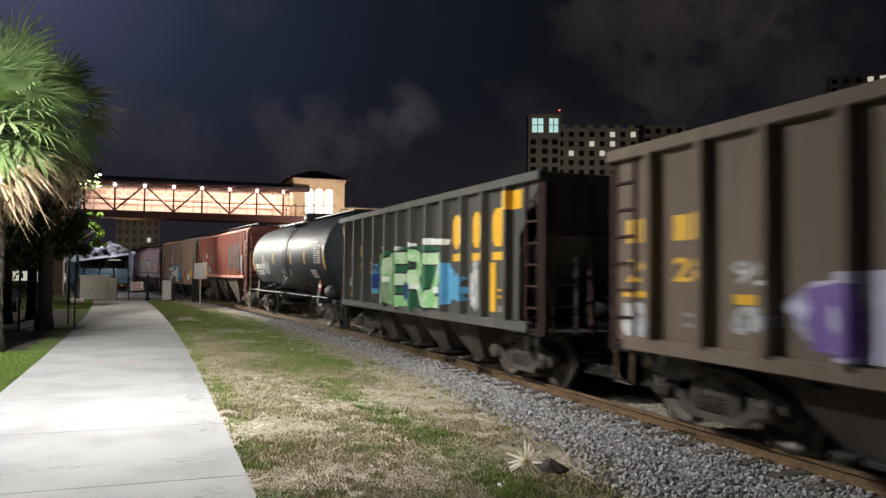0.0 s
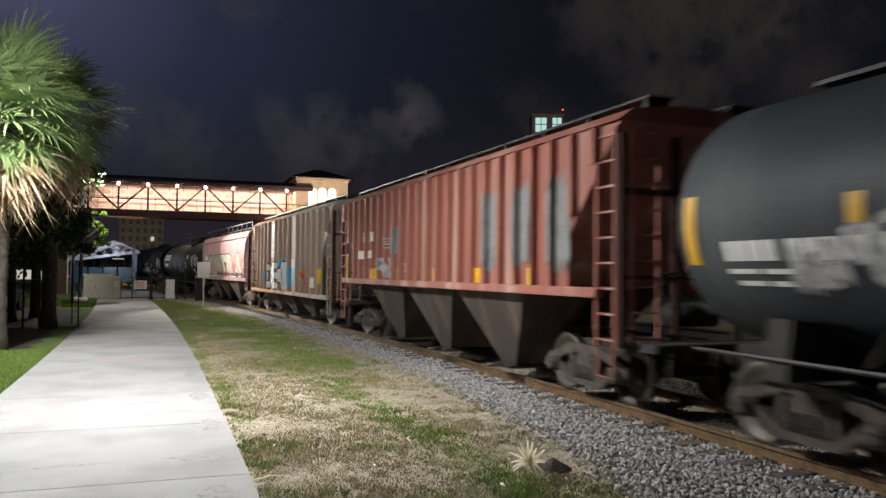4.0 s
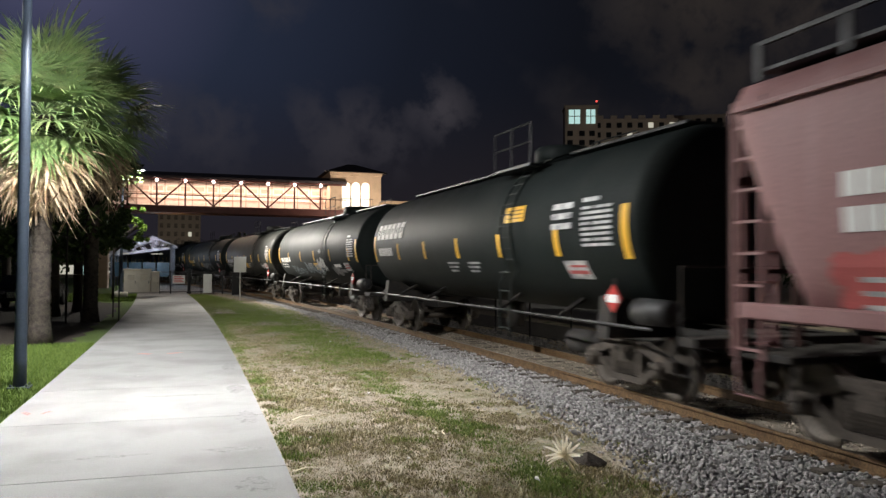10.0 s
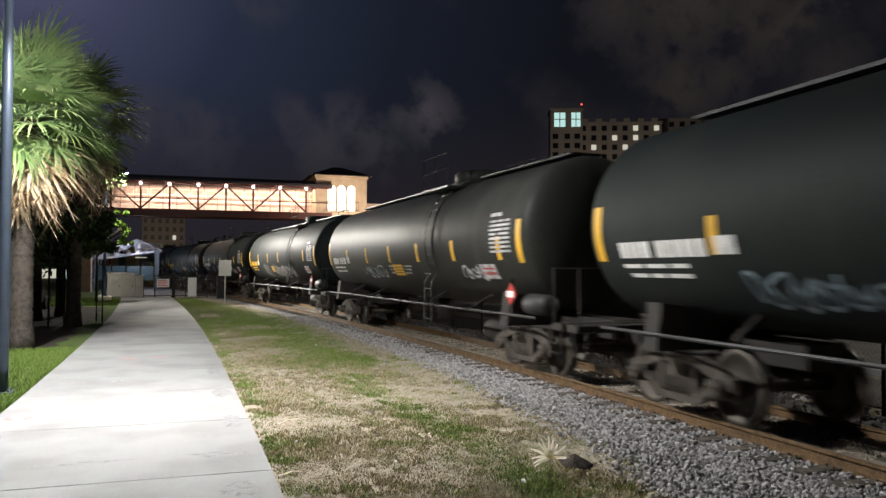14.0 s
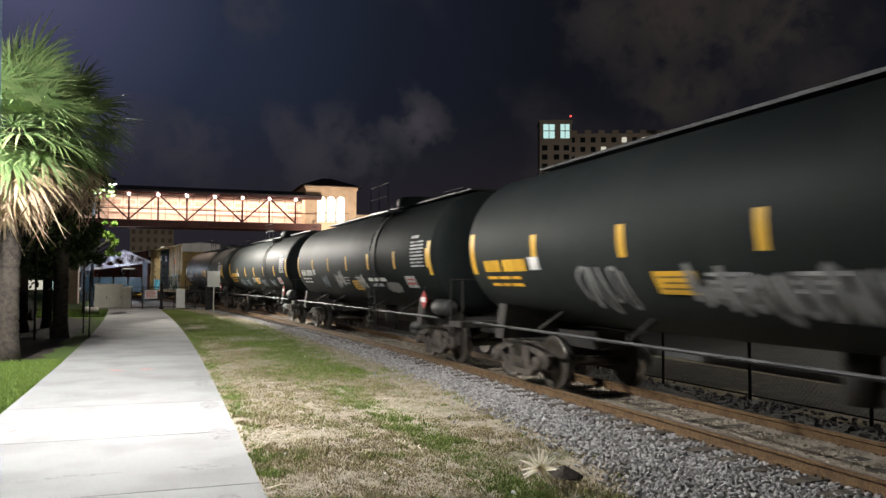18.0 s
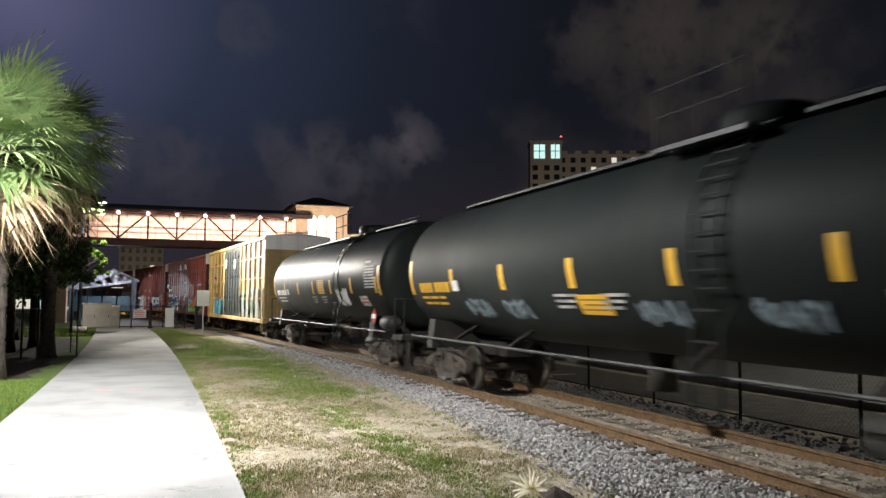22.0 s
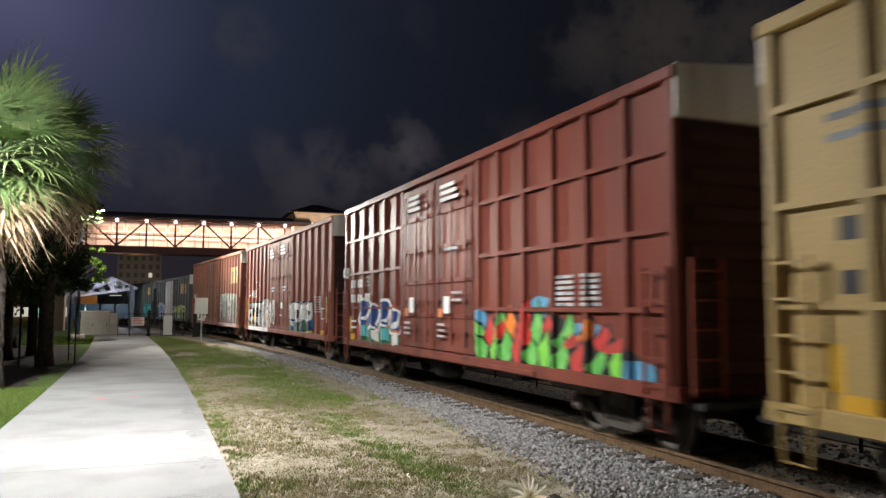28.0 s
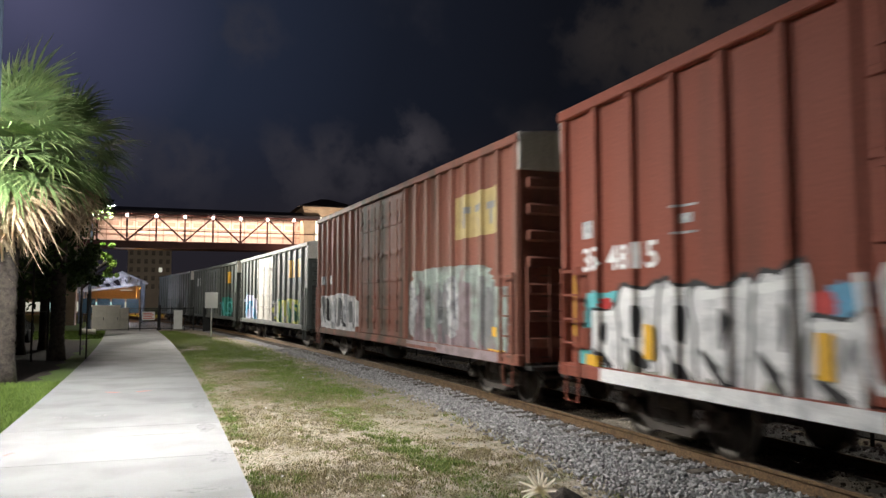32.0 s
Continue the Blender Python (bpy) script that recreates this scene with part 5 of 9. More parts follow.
def tank_marks(car, skin, half, zc, seed, logo="white", panel=None, tag=0, low=-0.50, step=2.42, gap=2.6, ys=None):
    """Reflective stripes, name line, data table and placard of a tank car."""
    rng = random.Random(seed)
    y = half - 0.20
    first = True
    rest = list(ys or ())
    while y > -half + 0.9:
        a, b, w = (-0.56, 0.25, 0.10) if first else (low, low + 0.46, 0.085)
        decal(car, flat_rects([(y - w, y + w, zc + a, zc + b)]), D_YELLOW, skin, "reflective_stripe", "yellow reflective stripe")
        y = (rest.pop(0) if rest else -half) if ys else y - (gap if first else step)
        first = False
    decal(car, flat_rects([(-half + 0.86, -half + 1.05, zc - 0.56, zc + 0.25)]), D_YELLOW, skin, "reflective_stripe", "yellow reflective stripe")
    e, ink = half - 0.75, D_YELLOW if logo == "yellow" else D_WHITE
    if logo:
        wide = 0.0
        for k in range(9):
            w = rng.choice((0.12, 0.16, 0.18))
            decal(car, flat_rects([(e - wide - w, e - wide, zc - 0.52, zc - 0.30)]), ink, skin, "name_bar", "short bars of a name line")
            wide += w + (0.16 if k == 3 else 0.045)
        bars(car, e, zc - 0.66, (0.45, 0.5, 0.35), 0.055, skin, ink, 0.08), bars(car, e - 0.1, zc - 0.79, (0.4, 0.3, 0.5), 0.055, skin, ink, 0.08)
        decal(car, flat_rects([(e - wide - 0.5, e - wide - 0.15, zc - 0.50, zc - 0.28)]), D_SILVER, skin, "data_plate", "small pale data plate")
    y = -half + 1.30
    for k in range(8):
        bars(car, y + 0.9, zc + 0.24 - 0.085 * k, (0.9,) if k % 3 else (0.3, 0.5), 0.045, skin, D_PALE, name="print_line", label="line of a white data table")
    bars(car, y + 0.9, zc + 0.36, (0.5,), 0.07, skin, D_PALE)
    y = -half + 1.9
    decal(car, flat_rects([(y + 0.3, y + 1.05, zc - 0.88, zc - 0.58)]), D_PALE, skin, "notice_plate", "pale printed plate")
    decal(car, flat_rects([(y + 0.35, y + 1.0, zc - 0.80, zc - 0.74), (y + 0.35, y + 0.9, zc - 0.69, zc - 0.65)]), D_DULLRED, skin, "notice_line", "faded red lines of print")
    for y in (0.95, -0.35):
        for k in range(3):
            bars(car, y, zc - 0.63 - 0.09 * k, (0.7 - 0.1 * k,), 0.045, skin, D_PALE)
    y, z = -half + 1.25, zc - 1.15
    bm = bmesh.new()
    prism(bm, [(y - 0.21, z), (y, z - 0.21), (y + 0.21, z), (y, z + 0.21)], -1.50, -1.47)
    p = part("placard", bm, D_RED, car, "red and white hazard diamond")
    bm = bmesh.new()
    quad_box(bm, -1.508, -1.501, y - 0.15, y + 0.15, z - 0.06, z + 0.06)
    part("placard_band", bm, D_WHITE, p)
    bm = bmesh.new()
    beam(bm, (-1.46, y, z - 0.4), (-1.46, y, z + 0.3), 0.04)
    part("placard_stand", bm, FRAME_STEEL, p)
    if panel:
        y, z = panel
        decal(car, flat_rects([(y - 0.85, y, zc + z, zc + z + 0.30)]), D_YELLOW, skin, "yellow_panel", "yellow notice panel")
        for k in range(3):
            decal(car, flat_rects([(y - 0.78, y - 0.07 - 0.1 * (k % 2), zc + z + 0.06 + 0.075 * k, zc + z + 0.085 + 0.075 * k)]), D_DIRT, skin, "print_line", "dark line of print")
    for k in range(tag):
        y = rng.uniform(-half + 2.5, half - 3.5)
        w = rng.uniform(0.9, 2.2)
        decal(car, flat_scribble(y, y + w, zc - rng.uniform(0.88, 0.98), zc - rng.uniform(0.52, 0.62), seed + k, int(4 + w * 2), 0.055), rng.choice([D_STEEL, D_GREY, D_PALE, D_STEEL]), skin, "spray_tag", "faint pale spray tag")


# ---- hopper cars ----
def open_hopper(car, length, mat, cut=0.93, first=5.45):
    half, z0, z1 = length / 2, 1.07, 3.62
    ribs = [first - 0.965 * i for i in range(12)]
    skin = ribbed_skin(1.50, 0.16, ribs, 0.055, 0.03)
    for s in (-1, 1):
        bm = bmesh.new()
        out = [(-half + 0.93, z0), (half - cut, z0), (half - cut, 2.60), (half - 0.1, z1), (-half + 0.1, z1), (-half + 0.93, 2.60)]
        prism(bm, out, s * 1.50 - 0.03 * (s > 0), s * 1.50 + 0.03 * (s < 0))
        part("side_sheet", bm, mat, car)
        for z, h, w in ((z1 - 0.06, 0.16, 0.16), (z0 - 0.02, 0.18, 0.14)):
            bm = bmesh.new()
            q = half - 0.1 if z > 2 else half - 0.5
            quad_box(bm, s * 1.53 - w / 2, s * 1.53 + w / 2, -q, q, z - h / 2, z + h / 2, 0.015)
            part("top_chord" if z > 2 else "side_sill", bm, mat, car)
        rb = bmesh.new()
        lo = [rb.verts.new((x, y, z0 + 0.07)) for x, y in ((0, -0.085), (-0.16, -0.055), (-0.16, 0.055), (0, 0.085))]
        hi = [rb.verts.new((x, y, z1 - 0.14)) for x, y in ((0, -0.085), (-0.16, -0.055), (-0.16, 0.055), (0, 0.085))]
        for i in range(3):
            rb.faces.new((lo[i], lo[i + 1], hi[i + 1], hi[i]))
        rb.faces.new(lo[::-1]), rb.faces.new(hi)
        me = mesh_of("rib", rb, mat)
        for y in ribs:
            part("rib", me, None, car, at=pose(s * 1.50, y, 0, 0, 0, 0 if s < 0 else 180))
    for d in (-1, 1):
        bm = bmesh.new()
        vs = [bm.verts.new(q) for q in ((-1.48, d * (half - 0.12), z1), (1.48, d * (half - 0.12), z1), (1.48, d * (half - 0.12), z1 - 0.95),
                                        (-1.48, d * (half - 0.12), z1 - 0.95), (-1.48, d * (half - 3.6), z0 - 0.2), (1.48, d * (half - 3.6), z0 - 0.2))]
        bm.faces.new((vs[0], vs[1], vs[2], vs[3])), bm.faces.new((vs[3], vs[2], vs[5], vs[4]))
        part("end_sheet", bm, mat, car)
        hopper_end(car, half, d, z0, z1, mat)
        bogie(car, d * (half - 1.65))
    bm = bmesh.new()
    quad_box(bm, -1.45, 1.45, -half + 0.5, half - 0.5, z1 - 0.55, z1 - 0.5)
    part("load", bm, COAL_BLACK, car, "dark load")
    sill_and_bays(car, half, z0, mat, 4)
    return skin, half, z0, z1


def hopper_end(car, half, d, z0, z1, mat):
    bm = bmesh.new()
    y = d * (half - 0.12)
    for x in (-1.46, -0.55, 0.55, 1.46):
        beam(bm, (x, y, 0.95), (x, y, z1 - 0.2), 0.09)
    beam(bm, (-1.46, y, z1 - 1.0), (1.46, y, z1 - 1.0), 0.09)
    beam(bm, (-1.46, y, 1.9), (1.46, y, 1.9), 0.05)
    # shade at the hopper's end is put into the frame's dark paint
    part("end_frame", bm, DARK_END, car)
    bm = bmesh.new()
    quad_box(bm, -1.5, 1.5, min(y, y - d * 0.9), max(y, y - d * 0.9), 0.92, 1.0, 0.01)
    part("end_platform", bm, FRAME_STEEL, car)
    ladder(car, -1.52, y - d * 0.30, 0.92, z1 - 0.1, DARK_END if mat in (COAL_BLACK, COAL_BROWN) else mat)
    ladder(car, -1.1, y + d * 0.03, 0.95, z1 - 0.15, mat, along="x")
    stirrup(car, -1.52, y - d * 0.30, 0.92, mat)
    bm = bmesh.new()
    lathe(bm, [(0.0, -0.05), (0.26, -0.05), (0.28, 0.0), (0.26, 0.05), (0.0, 0.05)], "y", 14, (0.5, y + d * 0.08, 2.2))
    part("brake_wheel", bm, FRAME_STEEL, car)
    bm = bmesh.new()
    lathe(bm, [(0, -0.45), (0.18, -0.42), (0.2, 0.42), (0, 0.45)], "x", 12, (0.2, y - d * 0.55, 1.35))
    part("air_reservoir", bm, FRAME_STEEL, car)
    coupler(car, d * half, d, 0.5)


def sill_and_bays(car, half, z0, mat, bays, bottom=0.22):
    bm = bmesh.new()
    quad_box(bm, -0.3, 0.3, -half, half, 0.68, 1.0, 0.02)
    part("centre_sill", bm, FRAME_STEEL, car)
    span = 2 * half - 5.6
    for i in range(bays):
        c = -span / 2 + span * (i + 0.5) / bays
        w = span / bays
        bm = bmesh.new()
        lo = [(-0.95, c - 0.28), (0.95, c - 0.28), (0.95, c + 0.28), (-0.95, c + 0.28)]
        hi = [(-1.46, c - w * 0.48), (1.46, c - w * 0.48), (1.46, c + w * 0.48), (-1.46, c + w * 0.48)]
        a = [bm.verts.new((x, y, bottom)) for x, y in lo]
        b = [bm.verts.new((x, y, z0)) for x, y in hi]
        for k in range(4):
            bm.faces.new((a[k], a[(k + 1) % 4], b[(k + 1) % 4], b[k]))
        bm.faces.new(a[::-1]), bm.faces.new(b)
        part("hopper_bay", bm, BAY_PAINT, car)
        bm = bmesh.new()
        quad_box(bm, -1.1, 1.1, c - 0.34, c + 0.34, bottom - 0.07, bottom - 0.004, 0.01)
        part("outlet_gate", bm, FRAME_STEEL, car)
        bm = bmesh.new()
        lathe(bm, [(0.035, -1.4), (0.035, -1.05)], "x", 8, (0, c, bottom - 0.02))
        part("gate_shaft", bm, WHEEL_STEEL, car)


def covered_hopper(car, length, mat, z0, z1, ribs_n=17, ribs=()):
    half = length / 2
    cut = 1.35
    zk = 2.50
    ribs = list(ribs) or [-half + 0.55 + (length - 1.1) * i / (ribs_n - 1) for i in range(ribs_n)]
    skin = ribbed_skin(1.50, 0.12, ribs, 0.05, 0.03)
    for s in (-1, 1):
        bm = bmesh.new()
        out = [(-half + cut, z0), (half - cut, z0), (half - cut, zk), (half, z1), (-half, z1), (-half + cut, zk)]
        prism(bm, out, s * 1.50 - 0.03 * (s > 0), s * 1.50 + 0.03 * (s < 0))
        part("side_sheet", bm, mat, car)
        for y in ribs:
            edge = half - abs(y)
            zb = z0 + 0.05 if edge > cut + 0.05 else zk + (z1 - zk) * (1 - edge / cut) + 0.08
            rb = bmesh.new()
            lo = [rb.verts.new((x, yy, zb)) for x, yy in ((0, -0.08), (-0.12, -0.05), (-0.12, 0.05), (0, 0.08))]
            hi = [rb.verts.new((x, yy, z1 - 0.05)) for x, yy in ((0, -0.08), (-0.12, -0.05), (-0.12, 0.05), (0, 0.08))]
            for i in range(3):
                rb.faces.new((lo[i], lo[i + 1], hi[i + 1], hi[i]))
            rb.faces.new(lo[::-1]), rb.faces.new(hi)
            part("rib", rb, mat, car, at=pose(s * 1.50, y, 0, 0, 0, 0 if s < 0 else 180))
        bm = bmesh.new()
        quad_box(bm, s * 1.54 - 0.07, s * 1.54 + 0.07, -half + cut - 0.9, half - cut + 0.9, z0 - 0.08, z0 + 0.07, 0.012)
        part("side_sill", bm, mat, car)
    bm = bmesh.new()
    prism(bm, [(-1.55, z1 - 0.02), (1.55, z1 - 0.02), (1.3, z1 + 0.16), (0.5, z1 + 0.26), (-0.5, z1 + 0.26), (-1.3, z1 + 0.16)], -half, half, "y")
    part("roof", bm, mat, car)
    roof_walk(car, half, z1 + 0.26)
    for d in (-1, 1):
        bm = bmesh.new()
        vs = [bm.verts.new(q) for q in ((-1.48, d * half, z1), (1.48, d * half, z1), (1.48, d * (half - cut), zk), (-1.48, d * (half - cut), zk),
                                        (-1.48, d * (half - 3.2), z0 - 0.1), (1.48, d * (half - 3.2), z0 - 0.1))]
        bm.faces.new((vs[0], vs[1], vs[2], vs[3])), bm.faces.new((vs[3], vs[2], vs[5], vs[4]))
        part("end_sheet", bm, mat, car)
        hopper_end(car, half + 0.1, d, z0, z1, mat)
        bogie(car, d * (half - 1.55))
    sill_and_bays(car, half, z0 - 0.02, mat, 3)
    return skin, half, z0, z1


def roof_walk(car, half, z):
    for x in (-0.75, 0.75):
        bm = bmesh.new()
        quad_box(bm, x - 0.22, x + 0.22, -half + 0.1, half - 0.1, z + 0.10, z + 0.14)
        n = int(half * 2 / 1.4)
        for i in range(n + 1):
            y = -half + 0.2 + (2 * half - 0.4) * i / n
            quad_box(bm, x - 0.2, x + 0.2, y - 0.04, y + 0.04, z - 0.2, z + 0.10)
        part("roof_walk", bm, DARK_STEEL, car)


def round_hopper(car, length, mat):
    """Smooth curved-side covered hopper with slanted ends and a railed roof walk."""
    half, z0, z1 = length / 2, 1.45, 3.95
    prof = [(-1.42, z0), (-1.53, z0 + 0.5), (-1.58, z0 + 1.2), (-1.58, z1 - 0.5), (-1.52, z1 - 0.12), (-1.36, z1 + 0.10), (-0.9, z1 + 0.25), (0, z1 + 0.30)]
    ring = prof + [(-a, b) for a, b in prof[-2::-1]]
    bm = bmesh.new()
    rows = []
    for y in [-half, -half + 0.4, -half + 1.2, 0, half - 1.2, half - 0.4, half]:
        row = []
        for x, z in ring:
            k = (z1 - z) / (z1 - z0)
            yy = math.copysign(abs(y) - (1.15 * max(0, k) if abs(y) > half - 0.1 else 0.75 * max(0, k) * (abs(y) > half - 0.5)), y)
            row.append(bm.verts.new((x, yy, z)))
        rows.append(row)
    for r0, r1 in zip(rows, rows[1:]):
        for i in range(len(ring)):
            f = bm.faces.new((r0[i], r0[(i + 1) % len(ring)], r1[(i + 1) % len(ring)], r1[i]))
            f.smooth = True
    bm.faces.new(rows[0]), bm.faces.new(rows[-1][::-1])
    part("body", bm, mat, car, "smooth curved hopper body")
    for s in (-1, 1):
        bm = bmesh.new()
        quad_box(bm, s * 1.50 - 0.08, s * 1.50 + 0.08, -half + 0.15, half - 0.15, z0 - 0.08, z0 + 0.10, 0.02)
        part("side_sill", bm, mat, car)
        bm = bmesh.new()
        beam(bm, (s * 1.60, -half + 0.1, z1 - 0.22), (s * 1.60, half - 0.1, z1 - 0.22), 0.05)
        part("roof_lip", bm, mat, car)
    z = z1 + 0.3
    for x in (-1.05, 1.05):
        bm = bmesh.new()
        quad_box(bm, x - 0.2, x + 0.2, -half + 0.1, half - 0.1, z - 0.05, z - 0.01)
        n = 11
        for i in range(n + 1):
            y = -half + 0.15 + (2 * half - 0.3) * i / n
            quad_box(bm, x - 0.24, x - 0.20, y - 0.05, y + 0.05, z - 0.15, z + 0.26)
        beam(bm, (x - 0.22, -half + 0.1, z + 0.27), (x - 0.22, half - 0.1, z + 0.27), 0.05)
        part("roof_walk", bm, DARK_STEEL, car, "railed roof walk")
    for d in (-1, 1):
        hopper_end(car, half + 0.15, d, z0, z1, mat)
        bogie(car, d * (half - 1.5))
    sill_and_bays(car, half, z0 - 0.06, mat, 3)
    def f(y, z):
        p = min(max(z, z0), z1 - 0.12)
        for (a, b), (c, e) in zip(prof, prof[1:]):
            if b <= p <= e:
                return a + (c - a) * (p - b) / (e - b)
        return -1.55
    return (f, [], [z0 + 0.5, z0 + 1.2, z1 - 0.5]), half, z0, z1


# ---- boxcars ----
def boxcar(car, length, mat, z0=0.84, z1=4.90, ribs_n=16, doors=((-2.6, 0.0), (0.0, 2.6)), door_mat=None, end_mat=None, rails_z=(), cap_mat=None):
    half = length / 2
    door_mat, end_mat = door_mat or mat, end_mat or mat
    d0, d1 = min(a for a, _ in doors), max(b for _, b in doors)
    ribs = [y for y in (-half + 0.12 + (length - 0.24) * i / (ribs_n - 1) for i in range(ribs_n)) if not d0 - 0.15 < y < d1 + 0.15]
    ribs += [d0 - 0.08, d1 + 0.08]
    skin = ribbed_skin(1.50, 0.08, ribs, 0.06, 0.025)
    bm = bmesh.new()
    quad_box(bm, -1.50, 1.50, -half + 0.05, half - 0.05, z0, z1 - 0.04)
    part("body", bm, mat, car)
    rb = bmesh.new()
    lo = [rb.verts.new((x, y, z0 + 0.14)) for x, y in ((0, -0.085), (-0.08, -0.06), (-0.08, 0.06), (0, 0.085))]
    hi = [rb.verts.new((x, y, z1 - 0.12)) for x, y in ((0, -0.085), (-0.08, -0.06), (-0.08, 0.06), (0, 0.085))]
    for i in range(3):
        rb.faces.new((lo[i], lo[i + 1], hi[i + 1], hi[i]))
    rb.faces.new(lo[::-1]), rb.faces.new(hi)
    rib = mesh_of("rib", rb, mat)
    for s in (-1, 1):
        for y in ribs:
            part("rib", rib, None, car, at=pose(s * 1.50, y, 0, 0, 0, 0 if s < 0 else 180))
        bm = bmesh.new()
        quad_box(bm, s * 1.53 - 0.08, s * 1.53 + 0.08, -half, half, z1 - 0.13, z1 + 0.03, 0.015)
        part("top_rail", bm, mat, car)
        bm = bmesh.new()
        quad_box(bm, s * 1.53 - 0.08, s * 1.53 + 0.08, -half, half, z0 - 0.05, z0 + 0.15, 0.015)
        part("side_sill", bm, mat, car)
        for z in rails_z:
            for a, b in ((-half + 0.2, d0 - 0.2), (d1 + 0.2, half - 0.2)):
                bm = bmesh.new()
                beam(bm, (s * 1.55, a, z), (s * 1.55, b, z), 0.05, 0.07)
                part("side_stringer", bm, mat, car)
        for a, b in doors:
            bm = bmesh.new()
            x0, x1 = sorted((s * 1.502, s * 1.57))
            quad_box(bm, x0, x1, a + 0.04, b - 0.04, z0 + 0.17, z1 - 0.2, 0.012)
            dr = part("door", bm, door_mat, car, "sliding door with pressed panels")
            for k in range(1, 5):
                bm = bmesh.new()
                z = z0 + 0.17 + (z1 - z0 - 0.37) * k / 5
                x0, x1 = sorted((s * 1.571, s * 1.605))
                quad_box(bm, x0, x1, a + 0.1, b - 0.1, z - 0.05, z + 0.05, 0.012)
                part("door_rib", bm, door_mat, dr)
            for y in (a + 0.35, (a + b) / 2, b - 0.35):
                bm = bmesh.new()
                beam(bm, (s * 1.62, y, z0 + 0.3), (s * 1.62, y, z1 - 0.35), 0.035, sides=6)
                for z in (z0 + 0.55, z0 + 1.2, z0 + 2.3, z1 - 0.7):
                    quad_box(bm, *sorted((s * 1.605, s * 1.66)), y - 0.07, y + 0.07, z - 0.05, z + 0.05)
                part("lock_rod", bm, door_mat, dr)
        bm = bmesh.new()
        beam(bm, (s * 1.60, d0 - 2.4, z0 + 0.02), (s * 1.60, d1 + 2.4, z0 + 0.02), 0.07)
        part("door_track", bm, mat, car)
    bm = bmesh.new()
    prism(bm, [(-1.58, z1), (1.58, z1), (1.4, z1 + 0.07), (0, z1 + 0.20), (-1.4, z1 + 0.07)], -half, half, "y")
    part("roof", bm, ROOF_GREY, car)
    for d in (-1, 1):
        y = d * (half - 0.05)
        bm = bmesh.new()
        n = 7
        for k in range(n):
            z = z0 + 0.35 + (z1 - z0 - 1.2) * k / (n - 1)
            quad_box(bm, -1.4, 1.4, *sorted((y, y + d * 0.09)), z - 0.11, z + 0.11, 0.04)
        part("end_corrugation", bm, end_mat, car)
        bm = bmesh.new()
        quad_box(bm, -1.5, 1.5, *sorted((y + d * 0.002, y + d * 0.012)), z0, z1 - 0.63)
        part("end_wall", bm, end_mat, car)
        bm = bmesh.new()
        quad_box(bm, -1.56, 1.56, *sorted((y + d * 0.002, y + d * 0.07)), z1 - 0.62, z1 + 0.06, 0.01)
        part("end_cap", bm, cap_mat or ROOF_GREY, car, "pale top end panel")
        ladder(car, -1.62, d * (half - 0.38), z0, z0 + 1.6, mat)
        ladder(car, -1.2, y + d * 0.12, z0, z0 + 1.7, mat, along="x")
        stirrup(car, -1.60, d * (half - 0.38), z0, mat)
        bogie(car, d * (half - 2.0))
        bm = bmesh.new()
        quad_box(bm, -1.45, 1.45, *sorted((y, y + d * 0.3)), 0.72, 0.80, 0.01)
        part("crossover_step", bm, FRAME_STEEL, car)
        coupler(car, d * half, d, 0.42)
    bm = bmesh.new()
    quad_box(bm, -0.3, 0.3, -half, half, 0.66, z0, 0.02)
    for y in (-half * 0.45, -half * 0.15, half * 0.15, half * 0.45):
        quad_box(bm, -1.45, 1.45, y - 0.08, y + 0.08, z0 - 0.16, z0 - 0.005)
    part("underframe", bm, FRAME_STEEL, car)
    bm = bmesh.new()
    lathe(bm, [(0, -0.5), (0.2, -0.45), (0.22, 0.45), (0, 0.5)], "y", 12, (-0.8, 1.2, 0.50))
    part("air_reservoir", bm, FRAME_STEEL, car)
    return skin, half, z0, z1


# ---- the train, car by car ----
TRAIN = []


def wagon(name, s0, s1, label, category):
    """A car that fills the train from s0 to s1 metres; returns it and its length."""
    car = thing(name, pose(*on_track((s0 + s1) / 2, 0, RAIL_TOP), 0, 0, math.degrees((s0 + s1) / 2 / RADIUS)), label, category, "cars of the freight train")
    LAYER[0] = 0
    TRAIN.append((car, (s0 + s1) / 2))
    return car, s1 - s0


def stencil(car, word, y_left, z, size, skin, mat=None, width=0.6):
    decal(car, flat_text(word, y_left, y_left - size * width * len(word), z, z + size, 0.012), mat or D_WHITE, skin, "stencil", "stencilled car number")


def bars(car, y_left, z, widths, h, skin, mat=None, gap=0.08, name="print_bar", label="line of print"):
    y, layer = y_left, LAYER[0]
    for w in widths:
        LAYER[0] = layer
        decal(car, flat_rects([(y - w, y, z, z + h)]), mat or D_WHITE, skin, name, label)
        y -= w + gap


